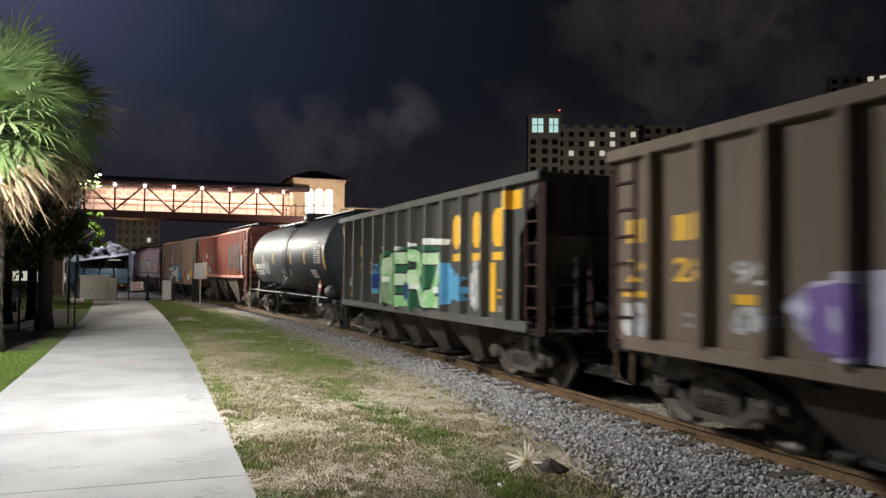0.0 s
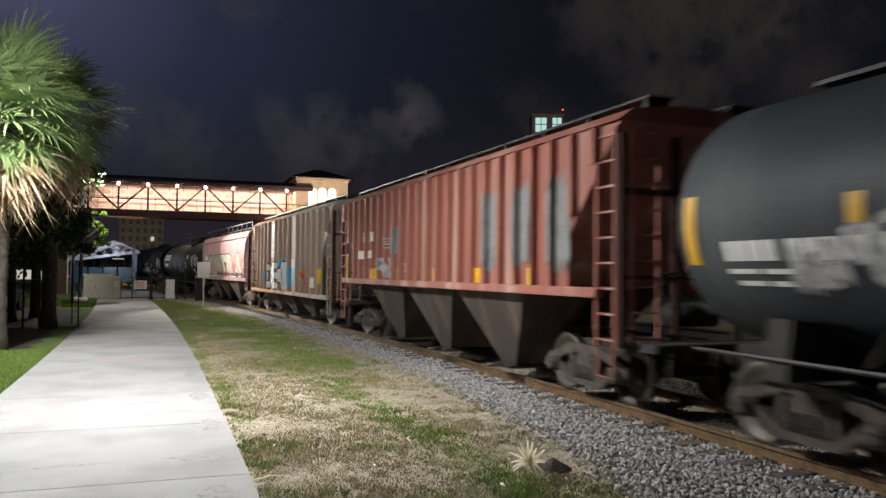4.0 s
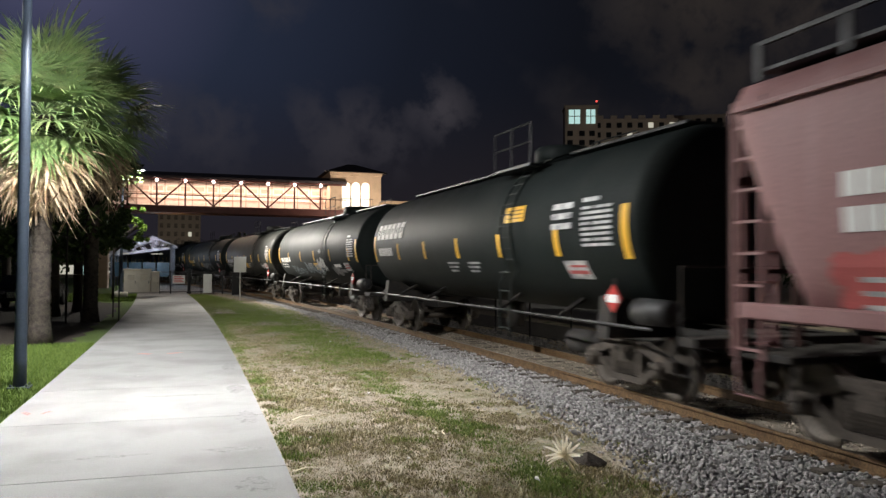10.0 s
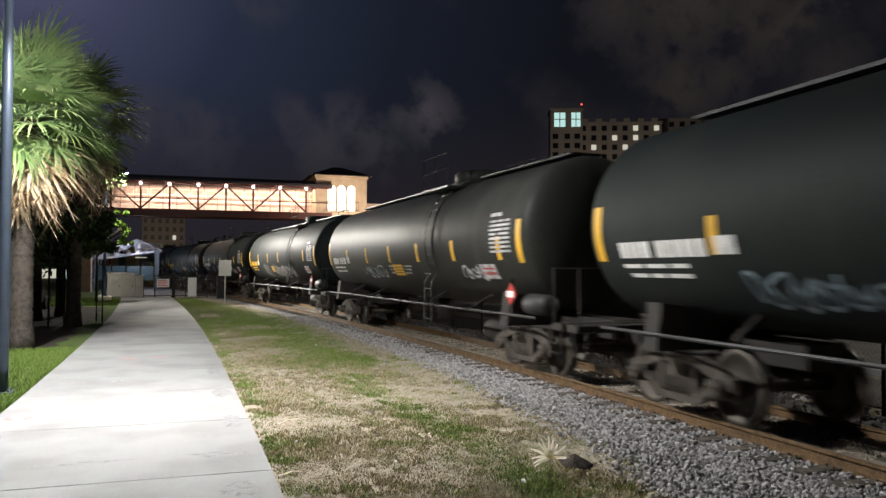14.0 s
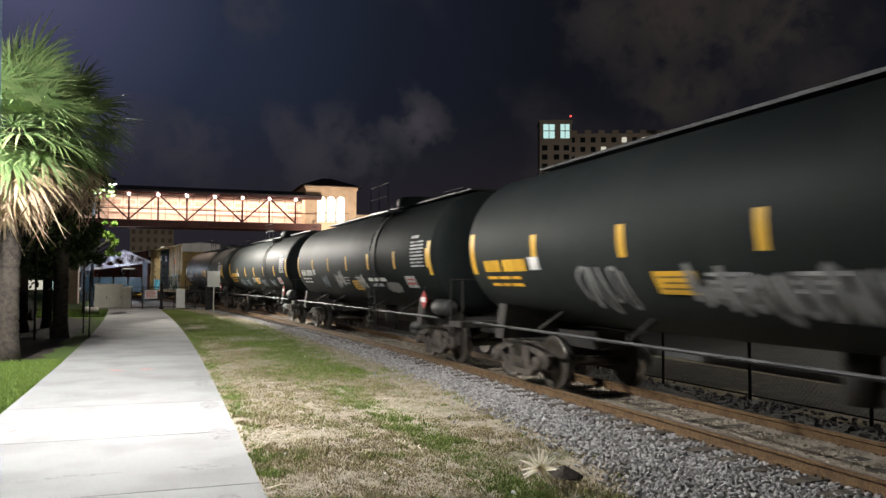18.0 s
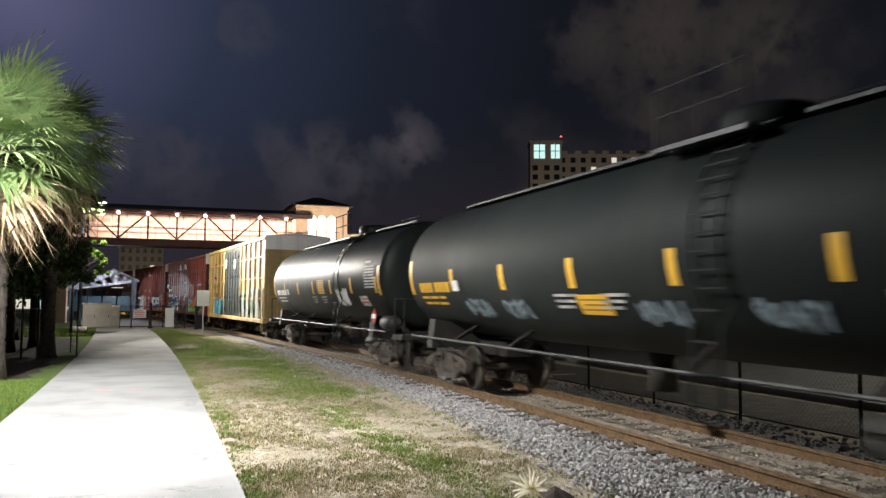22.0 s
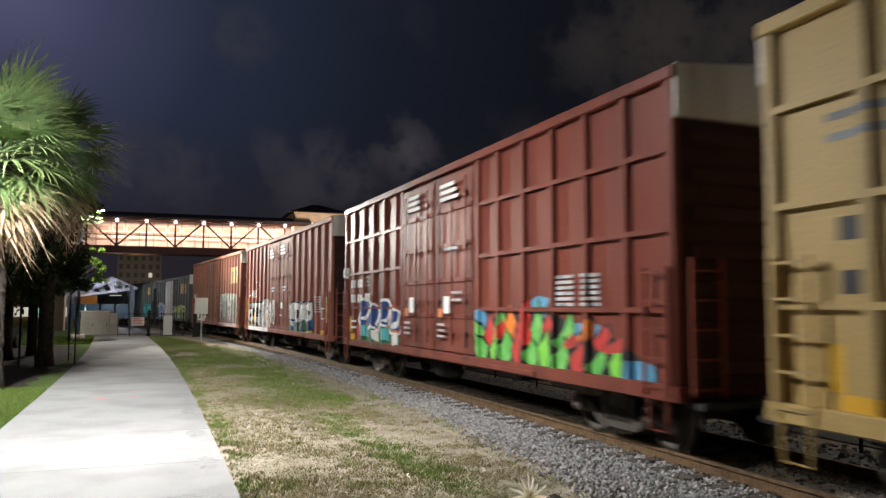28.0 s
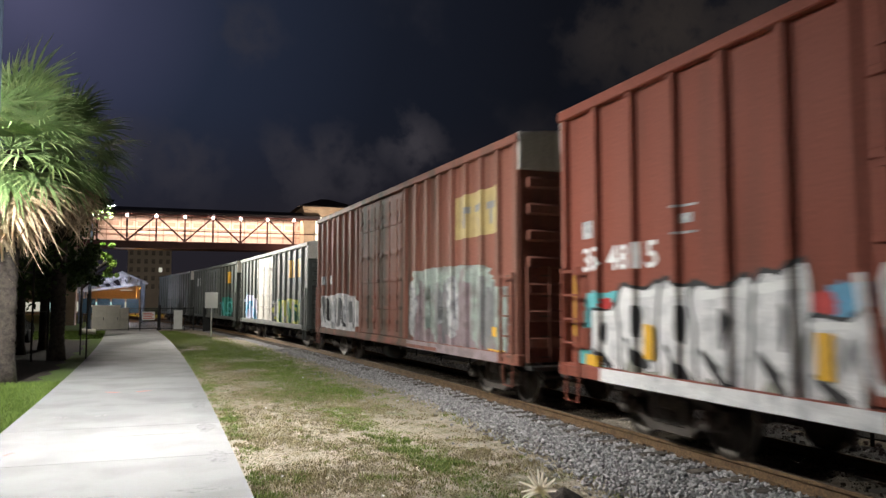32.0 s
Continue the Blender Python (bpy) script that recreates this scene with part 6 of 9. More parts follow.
def coal_hopper_first():
    car, n = wagon("open_hopper_car", -3.6, 9.15, "dusty brown open hopper car with yellow numbers and purple graffiti", "hopper car")
    skin, half, z0, z1 = open_hopper(car, n, COAL_BROWN, 0.16, 5.28)
    bars(car, 5.94, 2.36, (0.28, 0.28), 0.31, skin, D_YELLOW, 0.06, "name_bar", "yellow name bars")
    bars(car, 4.94, 2.36, (0.28, 0.28), 0.31, skin, D_YELLOW, 0.06, "name_bar", "yellow name bars")
    decal(car, flat_text("29", 5.92, 5.31, 1.84, 2.15, 0.02), D_YELLOW, skin, "stencil", "yellow car number")
    decal(car, flat_text("23", 4.94, 4.31, 1.86, 2.16, 0.02), D_YELLOW, skin, "stencil", "yellow car number")
    decal(car, flat_text("92", 3.93, 3.30, 1.84, 2.11, 0.02), D_PALE, skin, "stencil", "pale car number")
    bars(car, 6.01, 1.65, (0.73,), 0.08, skin, D_YELLOW)
    bars(car, 3.90, 1.63, (0.44,), 0.11, skin, D_YELLOW)
    bars(car, 4.75, 1.45, (0.32,), 0.05, skin, D_GREY), bars(car, 4.75, 1.33, (0.32,), 0.05, skin, D_GREY)
    decal(car, flat_cloud(6.05, 5.22, 1.10, 1.60, 5, 0.15), D_PALE, skin, "spray_patch", "white spray patch")
    decal(car, flat_scribble(3.88, 3.27, 1.34, 1.61, 6, 5, 0.1), D_PALE, skin, "spray_tag")
    decal(car, flat_cloud(3.25, -4.6, 1.10, 2.05, 7, 0.10, 70), D_PEARL, skin, "graffiti_ground", "pale lilac graffiti")
    for i, (a, b) in enumerate(((2.95, 2.2), (1.8, 0.9), (0.5, -0.6), (-1.0, -2.2), (-2.6, -3.9))):
        decal(car, flat_cloud(a, b, 1.18, 1.95, 80 + i, 0.22, 30), D_PURPLE, skin, "graffiti", "purple graffiti shape")
        decal(car, flat_cloud(a - 0.3, b + 0.2, 1.38, 1.70, 90 + i, 0.25, 24), D_PEARL, skin, "graffiti")


def coal_hopper_second():
    car, n = wagon("open_hopper_car", 10.95, 23.72, "dusty black open hopper car with yellow blocks and green graffiti", "hopper car")
    skin, half, z0, z1 = open_hopper(car, n, COAL_BLACK)
    for y, w in ((-2.57, 0.72), (-3.55, 0.66), (-4.42, 0.72)):
        decal(car, flat_poly([(y - 0.12, 2.44), (y - w + 0.12, 2.44), (y - w, 2.56), (y - w, 3.02), (y - w + 0.12, 3.14), (y - 0.12, 3.14), (y, 3.02), (y, 2.56)]), D_YELLOW, skin, "logo_block", "large yellow emblem block")
        bars(car, y, 2.19, (w,), 0.15, skin, D_YELLOW)
    decal(car, flat_rects([(5.45, 5.84, 3.07, 3.38)]), D_YELLOW, skin, "yellow_panel")
    decal(car, flat_rects([(-5.55, -5.1, 3.07, 3.40)]), D_YELLOW, skin, "yellow_panel")
    bars(car, 5.13, 2.40, (0.26, 0.26), 0.31, skin, D_YELLOW, 0.06, "name_bar")
    bars(car, 4.20, 2.40, (0.26, 0.26), 0.31, skin, D_YELLOW, 0.06, "name_bar")
    decal(car, flat_text("34", 5.16, 4.55, 1.92, 2.23, 0.02), D_YELLOW, skin, "stencil", "yellow car number")
    decal(car, flat_text("99", 4.20, 3.61, 1.93, 2.23, 0.02), D_YELLOW, skin, "stencil", "yellow car number")
    decal(car, flat_text("39", 3.25, 2.65, 1.93, 2.23, 0.02), D_YELLOW, skin, "stencil", "yellow car number")
    decal(car, flat_cloud(5.36, 4.47, 1.49, 1.86, 11, 0.2), D_PALE, skin, "spray_patch", "white spray patch")
    bars(car, 4.98, 1.23, (0.5,), 0.20, skin, D_YELLOW)
    decal(car, flat_cloud(2.75, -2.75, 1.12, 2.35, 12, 0.10, 60), D_BLUE, skin, "graffiti_ground", "blue spray behind letters")
    decal(car, flat_cloud(2.45, -2.30, 1.04, 2.62, 13, 0.07, 70), D_LEAF, skin, "graffiti_ground", "dark green spray behind letters")
    piece(car, "MERZ", 2.36, -2.26, 1.14, 2.48, D_MINTPALE, D_BLACK, skin, 0.035, 0.06, "pale green graffiti letters")
    for y, z, w in ((2.2, 2.50, 0.5), (1.2, 2.46, 0.7), (0.1, 2.52, 0.6), (-1.0, 2.56, 0.9), (-1.9, 2.52, 0.6), (0.9, 1.62, 0.3), (-0.35, 1.55, 0.3), (-1.5, 1.50, 0.5), (1.75, 1.7, 0.3)):
        decal(car, flat_cloud(y, y - w, z, z + 0.16, int(y * 10) + 400, 0.3, 22), D_WHITE, skin, "graffiti", "white highlight stroke")
    for y, z in ((2.55, 1.5), (0.4, 1.25), (-0.9, 1.9), (-2.0, 1.25)):
        decal(car, flat_cloud(y, y - 0.28, z, z + 0.5, int(y * 10) + 430, 0.3, 20), D_NAVY, skin, "graffiti", "dark blue accent stroke")
    decal(car, flat_cloud(-2.4, -3.40, 1.33, 1.97, 14, 0.3), D_BLUE, skin, "spray_patch", "blue spray patch")
    decal(car, flat_cloud(-3.45, -4.20, 1.13, 2.25, 15, 0.3), D_PALE, skin, "spray_patch", "white spray patch")
    decal(car, flat_rects([(-4.60, -4.38, 1.24, 2.15)]), D_YELLOW, skin, "yellow_stripe")
    bars(car, -4.7, 1.62, (0.42,), 0.05, skin, D_YELLOW), bars(car, -4.7, 1.50, (0.42,), 0.05, skin, D_YELLOW), bars(car, -4.7, 1.25, (0.4,), 0.12, skin, D_GREY)


def tank(s0, s1, seed, label, mat=None, **marks):
    car, n = wagon("tank_car", s0, s1, label, "tank car")
    skin, half, zc = tank_car(car, n, mat or TANK_BLACK, seed)
    tank_marks(car, skin, half, zc, seed, **marks)
    return car, skin, half, zc


def red_hopper():
    car, n = wagon("covered_hopper_car", 40.24, 55.3, "oxide red ribbed covered hopper car with white stencils", "hopper car")
    skin, half, z0, z1 = covered_hopper(car, n, HOPPER_RED, 1.68, 4.10, 24)
    bars(car, 5.08, 2.80, (0.18, 0.18), 0.27, skin, None, 0.06), bars(car, 4.34, 2.79, (0.20, 0.20), 0.26, skin, None, 0.06)
    bars(car, 5.15, 2.31, (0.27, 0.27), 0.24, skin, None, 0.05), bars(car, 4.48, 2.33, (0.27, 0.27), 0.21, skin, None, 0.05)
    for y in (5.05, 4.4):
        for k in range(3):
            bars(car, y, 1.86 + 0.09 * k, (0.42,), 0.04, skin, D_PALE)
    decal(car, flat_rects([(2.58, 2.93, 2.56, 2.59), (2.58, 2.93, 2.80, 2.83), (2.62, 2.9, 2.66, 2.69), (2.62, 2.9, 2.73, 2.75)]), D_PALE, skin, "stencil_box")
    for y, a, b in ((6.42, 1.61, 2.49), (3.86, 1.75, 2.04), (1.64, 1.72, 2.06), (-0.6, 1.72, 2.04), (-2.9, 1.72, 2.04), (-5.1, 1.75, 2.04)):
        decal(car, flat_rects([(y - 0.10, y + 0.10, a, b)]), D_YELLOW, skin, "reflective_stripe", "yellow reflective stripe")
    decal(car, flat_scribble(3.75, 3.16, 1.95, 2.40, 41, 6, 0.09), D_PALE, skin, "spray_tag", "white spray tag")
    decal(car, flat_scribble(3.11, 2.35, 1.80, 2.32, 42, 7, 0.11), D_PALE, skin, "spray_tag", "white spray tag")
    decal(car, flat_cloud(2.27, 1.67, 2.36, 3.15, 43, 0.25), D_GREY, skin, "spray_patch", "faded smudge")
    for k in range(4):
        bars(car, 1.43, 1.95 + 0.06 * k, (0.48,), 0.03, skin, D_PALE)
    for i, (a, b) in enumerate(((-3.2, -3.9), (-4.4, -5.2), (-5.6, -6.3))):
        decal(car, flat_cloud(a, b, 1.9, 3.6, 44 + i, 0.35), D_GREY, skin, "spray_patch", "pale streaked patch")


def rusty_hopper():
    car, n = wagon("covered_hopper_car", 56.45, 70.9, "rust-streaked white ribbed covered hopper car with white and blue graffiti", "hopper car")
    skin, half, z0, z1 = covered_hopper(car, n, HOPPER_GREY, 1.05, 4.20, ribs=(6.2, 5.42, 4.58, 3.84, 2.91, 1.50, 0.75, -0.12, -0.98, -2.38, -3.25, -4.02, -4.8, -5.66, -6.45))
    decal(car, flat_rects([(1.57, 2.70, 2.55, 4.05)]), D_PALE, skin, "white_panel", "pale logo panel")
    decal(car, flat_poly([(2.14, 2.75), (1.85, 3.2), (2.14, 3.65), (2.43, 3.2)]), D_GREY, skin, "logo_shape", "faint grey diamond")
    for a, b, c, d in ((1.23, 0.92, 2.91, 3.37), (0.41, 0.02, 2.97, 3.39), (-0.38, -0.85, 2.93, 3.40)):
        decal(car, flat_rects([(b, a, c, d)]), D_WHITE, skin, "white_square", "white square")
    for y in (4.98, 4.45):
        decal(car, flat_rects([(y - 0.3, y, 2.31, 2.55)]), D_WHITE, skin, "white_square")
    decal(car, flat_rects([(-1.89, -1.17, 2.04, 2.43)]), D_PALE, skin, "white_square")
    for y in (5.76, -3.17, -5.75):
        decal(car, flat_rects([(y - 0.10, y + 0.10, 1.50, 2.03)]), D_YELLOW, skin, "reflective_stripe", "yellow reflective stripe")
    decal(car, flat_rects([(-4.9, -4.4, 1.35, 1.72)]), D_WHITE, skin, "white_square")
    decal(car, flat_cloud(-0.6, -2.0, 1.20, 2.20, 51, 0.3), D_BLUE, skin, "graffiti_ground", "blue spray")
    decal(car, flat_cloud(3.9, 3.2, 1.4, 1.9, 52, 0.3), D_BLUE, skin, "graffiti_ground", "blue spray")
    decal(car, flat_cloud(1.1, -0.7, 1.7, 2.55, 55, 0.35), D_BLUE, skin, "graffiti_ground", "blue spray")
    piece(car, "DEXT", 3.37, -0.85, 1.12, 2.30, D_WHITE, D_BLACK, skin, 0.05, 0.085, "white graffiti letters")
    decal(car, flat_scribble(-3.4, -4.2, 1.3, 2.3, 53, 6, 0.05), D_RED, skin, "spray_tag", "thin red tag")


def maroon_hopper():
    car, n = wagon("covered_hopper_car", 72.08, 86.3, "faded maroon smooth-sided covered hopper car with sage green graffiti", "hopper car")
    skin, half, z0, z1 = round_hopper(car, n, HOPPER_PINK)
    for i, (a, b) in enumerate(((4.4, 2.9), (2.6, 1.2), (0.6, -0.8), (-1.0, -2.4), (-2.9, -4.3), (-4.9, -6.0))):
        decal(car, flat_cloud(a, b, 1.48, 2.45 + 0.1 * (i % 2), 60 + i, 0.22, 30), D_DULLRED, skin, "graffiti_ground", "red spray between letters")
    edges = [4.25, 2.95, 1.45, -0.2, -1.75, -3.75, -6.05]
    for ch, a, b in zip("KONTRA", edges, edges[1:]):
        decal(car, flat_text(ch, a + 0.06, b - 0.02, 1.44, 2.95, 0.13), D_BLACK, skin, "graffiti_outline")
        decal(car, flat_text(ch, a - 0.0, b + 0.08, 1.50, 2.88, 0.11), D_SAGE, skin, "graffiti", "sage green graffiti letter")
    decal(car, flat_rects([(-6.0, 4.3, 1.60, 1.635)]), D_WHITE, skin, "white_line", "thin white line")
    decal(car, flat_cloud(-5.75, -6.4, 1.95, 2.60, 70, 0.3), D_DULLRED, skin, "spray_patch", "red tag patch")
    for k in range(3):
        bars(car, -5.8, 2.1 + 0.14 * k, (0.25, 0.2), 0.05, skin, D_PALE)
    for k, w in enumerate(((0.18, 0.18, 0.18), (0.2, 0.2, 0.2))):
        bars(car, 5.45, 2.62 - 0.34 * k, w, 0.24, skin, D_WHITE, 0.04)
    decal(car, flat_cloud(5.7, 4.5, 1.5, 2.15, 71, 0.3), D_DULLRED, skin, "spray_patch")
    for k in range(3):
        bars(car, 5.3, 1.55 + 0.13 * k, (0.6,), 0.05, skin, D_PALE)


def box(s0, s1, label, mat, **kw):
    car, n = wagon("boxcar", s0, s1, label, "boxcar")
    return (car, *boxcar(car, n, mat, **kw))


def first_tank():
    car, skin, half, zc = tank(25.1, 38.95, 21, "dusty grey tank car with yellow reflective stripes and white tags", TANK_GREY, ys=(4.4, 2.1, -1.15, -3.35, -5.4), low=-0.36)
    decal(car, flat_scribble(4.4, 3.2, zc - 0.75, zc - 0.15, 201, 8, 0.12), D_PALE, skin, "spray_tag", "white spray tag")
    decal(car, flat_scribble(5.2, 4.6, zc - 0.85, zc - 0.35, 202, 6, 0.10), D_PALE, skin, "spray_tag", "white spray tag")


def named_tank():
    car, skin, half, zc = tank(87.75, 103.3, 22, "black tank car with white name blocks and yellow stripes", logo="", panel=(-2.6, 0.17))
    y = 7.25
    for w in (0.42, 0.42, 0.42, 0.42, 0.42, 0.42):
        decal(car, flat_poly([(y, zc + 0.12), (y - w + 0.06, zc + 0.12), (y - w, zc + 0.58), (y - 0.06, zc + 0.58)]), D_WHITE, skin, "name_block", "white name block")
        decal(car, flat_poly([(y - 0.13, zc + 0.27), (y - w + 0.16, zc + 0.27), (y - w + 0.12, zc + 0.44), (y - 0.16, zc + 0.44)]), D_BLACK, skin, "name_cut", "dark slot in the name block")
        y -= 0.48
    bars(car, 7.0, zc - 0.38, (0.2, 0.2, 0.2, 0.2, 0.2, 0.2), 0.24, skin, D_WHITE, 0.05)
    for k in range(3):
        bars(car, -4.6, zc - 0.05 + 0.17 * k, (0.7,), 0.10, skin, D_PALE)


def tagged_tank():
    car, skin, half, zc = tank(104.75, 121.2, 23, "black tank car with yellow stripes and pale blue spray tags", panel=(-0.08, -0.88), gap=2.6, step=2.9)
    decal(car, flat_scribble(5.0, 2.2, zc - 1.10, zc - 0.72, 231, 16, 0.06), D_STEEL, skin, "spray_tag", "faint blue spray tag")
    decal(car, flat_scribble(1.75, -0.1, zc - 1.0, zc - 0.60, 232, 12, 0.09), D_STEEL, skin, "spray_tag", "pale blue spray tag")
    decal(car, flat_scribble(-0.2, -1.4, zc - 1.05, zc - 0.66, 235, 9, 0.08), D_STEEL, skin, "spray_tag", "pale blue spray tag")
    decal(car, flat_scribble(-0.95, -2.3, zc - 0.90, zc - 0.38, 233, 14, 0.11), D_PALE, skin, "spray_tag", "white spray tag")
    decal(car, flat_scribble(-3.35, -4.4, zc - 1.08, zc - 0.70, 234, 9, 0.09), D_GREY, skin, "spray_tag", "grey spray tag")
    decal(car, flat_rects([(-4.75, -3.75, zc - 0.75, zc - 0.63)]), D_WHITE, skin, "white_bar", "white name bar")
    decal(car, flat_rects([(-5.2, -4.4, zc - 0.95, zc - 0.83)]), D_GREY, skin, "grey_bar", "faded grey name bar")
    for k in range(3):
        bars(car, -1.45, zc - 0.05 - 0.06 * k, (0.45,), 0.035, skin, D_PALE)


def scrawled_tank():
    car, skin, half, zc = tank(141.1, 157.5, 25, "black tank car with yellow name line and a large faint scrawl", logo="yellow", panel=(2.0, -0.86), low=-0.36, gap=2.75, step=2.65)
    for i, (a, b) in enumerate(((3.9, 2.7), (1.3, -0.1), (-0.2, -1.4), (-1.5, -3.0))):
        decal(car, flat_scribble(a, b, zc - 1.12, zc - 0.45, 251 + i, 8, 0.11 if i else 0.06), D_GREY, skin, "spray_tag", "large faint grey scrawl")


def smoke_tag_tank():
    car, skin, half, zc = tank(158.95, 174.95, 26, "black tank car with pale smoky tags and white name bars", panel=(0.1, -1.0), low=-0.38)
    for i, (a, b, c, d) in enumerate(((4.0, 3.2, -0.98, -0.48), (2.0, 1.0, -0.95, -0.42), (-0.7, -1.35, -0.98, -0.52))):
        decal(car, flat_scribble(a, b, zc + c, zc + d, 261 + i, 11, 0.085), D_PALE if i else D_STEEL, skin, "spray_tag", "pale smoky spray tag")
    decal(car, flat_rects([(-3.45, -1.8, zc - 0.72, zc - 0.62)]), D_WHITE, skin, "white_bar", "white name bar")
    decal(car, flat_rects([(-3.0, -1.93, zc - 0.87, zc - 0.78)]), D_PALE, skin, "white_bar", "white name bar")
    decal(car, flat_cloud(-3.2, -4.6, zc - 1.05, zc - 0.72, 265, 0.3), D_GREY, skin, "spray_patch", "grey smudge")


coal_hopper_first()
coal_hopper_second()
first_tank()
red_hopper()
rusty_hopper()
maroon_hopper()
named_tank()
tagged_tank()
tank(122.85, 139.6, 24, "faded dark grey tank car with a yellow notice panel", TANK_OLIVE, panel=(0.6, -0.86), tag=3)
scrawled_tank()
smoke_tag_tank()


def faint_tag_tank():
    car, skin, half, zc = tank(176.3, 192.2, 27, "black tank car with a yellow name line and small faint tags", logo="yellow", panel=(0.3, -0.9))
    for i, (a, b) in enumerate(((4.6, 3.6), (2.9, 2.0), (-1.2, -2.1), (-3.4, -4.2))):
        decal(car, flat_scribble(a, b, zc - 1.02, zc - 0.66, 271 + i, 8, 0.07), D_STEEL, skin, "spray_tag", "small faint spray tag")


faint_tag_tank()


def white_tag_tank():
    car, skin, half, zc = tank(193.7, 209.2, 28, "glossy black tank car with white name bars and a white tag", TANK_GLOSS, gap=2.15, step=2.38)
    decal(car, flat_rects([(-0.98, -0.13, zc - 0.49, zc - 0.02)]), D_YELLOW, skin, "yellow_panel", "yellow notice panel")
    for k in range(5):
        decal(car, flat_rects([(-0.92, -0.2, zc - 0.43 + 0.085 * k, zc - 0.40 + 0.085 * k)]), D_DIRT, skin, "print_line", "dark line of print")
    decal(car, flat_cloud(-2.4, -3.5, zc - 0.86, zc - 0.38, 280, 0.35, 50), D_PALE, skin, "spray_tag", "white spray tag")
    for i in range(4):
        a = -2.35 - 0.28 * i
        decal(car, flat_scribble(a, a - 0.40, zc - 0.88, zc - 0.34, 281 + i, 5, 0.10), D_WHITE if i % 2 else D_PALE, skin, "spray_tag", "white spray strokes")


white_tag_tank()


def yellow_boxcar():
    car, skin, half, z0, z1 = box(210.8, 226.75, "mustard yellow boxcar with dark green doors and graffiti", BOX_YELLOW, door_mat=BOX_GREEN, cap_mat=END_WHITE, rails_z=(1.95, 2.95, 3.95), ribs_n=15, doors=((-2.2, 0.05), (0.05, 2.3)))
    for y0, y1, z0_, z1_ in ((6.5, 5.4, 3.15, 4.1),):
        cy, cz, w, h = (y0 + y1) / 2, (z0_ + z1_) / 2, (y0 - y1) / 2, (z1_ - z0_) / 2
        for d, m in ((1, D_NAVY), (-1, D_RED)):
            decal(car, flat_poly([(cy + d * w, cz + h), (cy + d * w * 0.6, cz + h), (cy - d * w, cz - h), (cy - d * w * 0.6, cz - h)]), m, skin, "logo_stroke", "blue and red crossed emblem")
        decal(car, flat_poly([(cy - 0.12, cz + 0.3), (cy + 0.12, cz + 0.3), (cy + 0.06, cz), (cy + 0.12, cz - 0.3), (cy - 0.12, cz - 0.3), (cy - 0.06, cz)]), D_NAVY, skin, "logo_stroke")
    for k, w in enumerate(((0.3, 0.5, 0.3), (0.3, 0.4, 0.4))):
        bars(car, 7.1, 2.56 - 0.5 * k, w, 0.22, skin, D_BLACK, 0.5)
    for z in (3.5, 3.7):
        bars(car, 7.2, z, (0.7,), 0.08, skin, D_GREY), bars(car, 4.9, z, (0.6,), 0.08, skin, D_GREY)
    decal(car, flat_rects([(7.09, 7.28, 1.15, 1.60)]), D_YELLOW, skin, "reflective_stripe", "yellow reflective stripe")
    decal(car, flat_rects([(6.6, 7.15, 0.98, 1.14)]), D_YELLOW, skin, "yellow_label", "yellow label")
    decal(car, flat_cloud(6.3, 2.45, 0.86, 2.05, 101, 0.12, 60), D_PURPLE, skin, "graffiti_ground", "purple spray")
    for i in range(5):
        a = 6.05 - 0.74 * i
        decal(car, flat_cloud(a, a - 0.68, 0.9 + 0.06 * (i % 2), 2.02, 102 + i, 0.22, 26), D_TURQ, skin, "graffiti", "turquoise graffiti shape")
        decal(car, flat_cloud(a - 0.18, a - 0.42, 1.2, 1.6, 110 + i, 0.3, 18), D_NAVY if i % 2 else D_PEARL, skin, "graffiti")
    decal(car, flat_cloud(6.5, 6.0, 0.95, 1.5, 118, 0.3), D_PEARL, skin, "graffiti", "pale pink spray")
    decal(car, flat_cloud(-2.25, -7.85, 0.86, 2.50, 120, 0.12, 70), D_MOSS, skin, "graffiti_ground", "grey graffiti along the foot")
    decal(car, flat_cloud(-2.25, -7.85, 0.86, 1.75, 119, 0.10, 70), D_SAGE, skin, "graffiti_ground", "pale grey graffiti")
    for i in range(8):
        a = -2.35 - 0.68 * i
        decal(car, flat_cloud(a, a - 0.6, 1.0 + 0.15 * (i % 3), 2.1 + 0.12 * (i % 2), 320 + i, 0.35, 22), D_MOSS if i % 2 else D_PALE, skin, "graffiti", "pale grey graffiti shape")
        decal(car, flat_scribble(a, a - 0.6, 1.0, 2.45, 121 + i, 4, 0.10), (D_BOTTLE, D_LEAF, D_SAGE)[i % 3], skin, "graffiti", "dark graffiti strokes")
    decal(car, flat_rects([(-7.15, -6.85, 1.35, 1.75)]), D_TEAL, skin, "graffiti", "green spray block")
    decal(car, flat_scribble(-4.2, -5.4, 3.2, 3.9, 131, 8, 0.07), D_ORANGE, skin, "spray_tag", "thin orange tag")
    bars(car, 1.9, 3.7, (0.5,), 0.5, (lambda y, z: -1.61, [], []), D_PALE), bars(car, -0.7, 3.6, (0.5,), 0.5, (lambda y, z: -1.61, [], []), D_PALE)


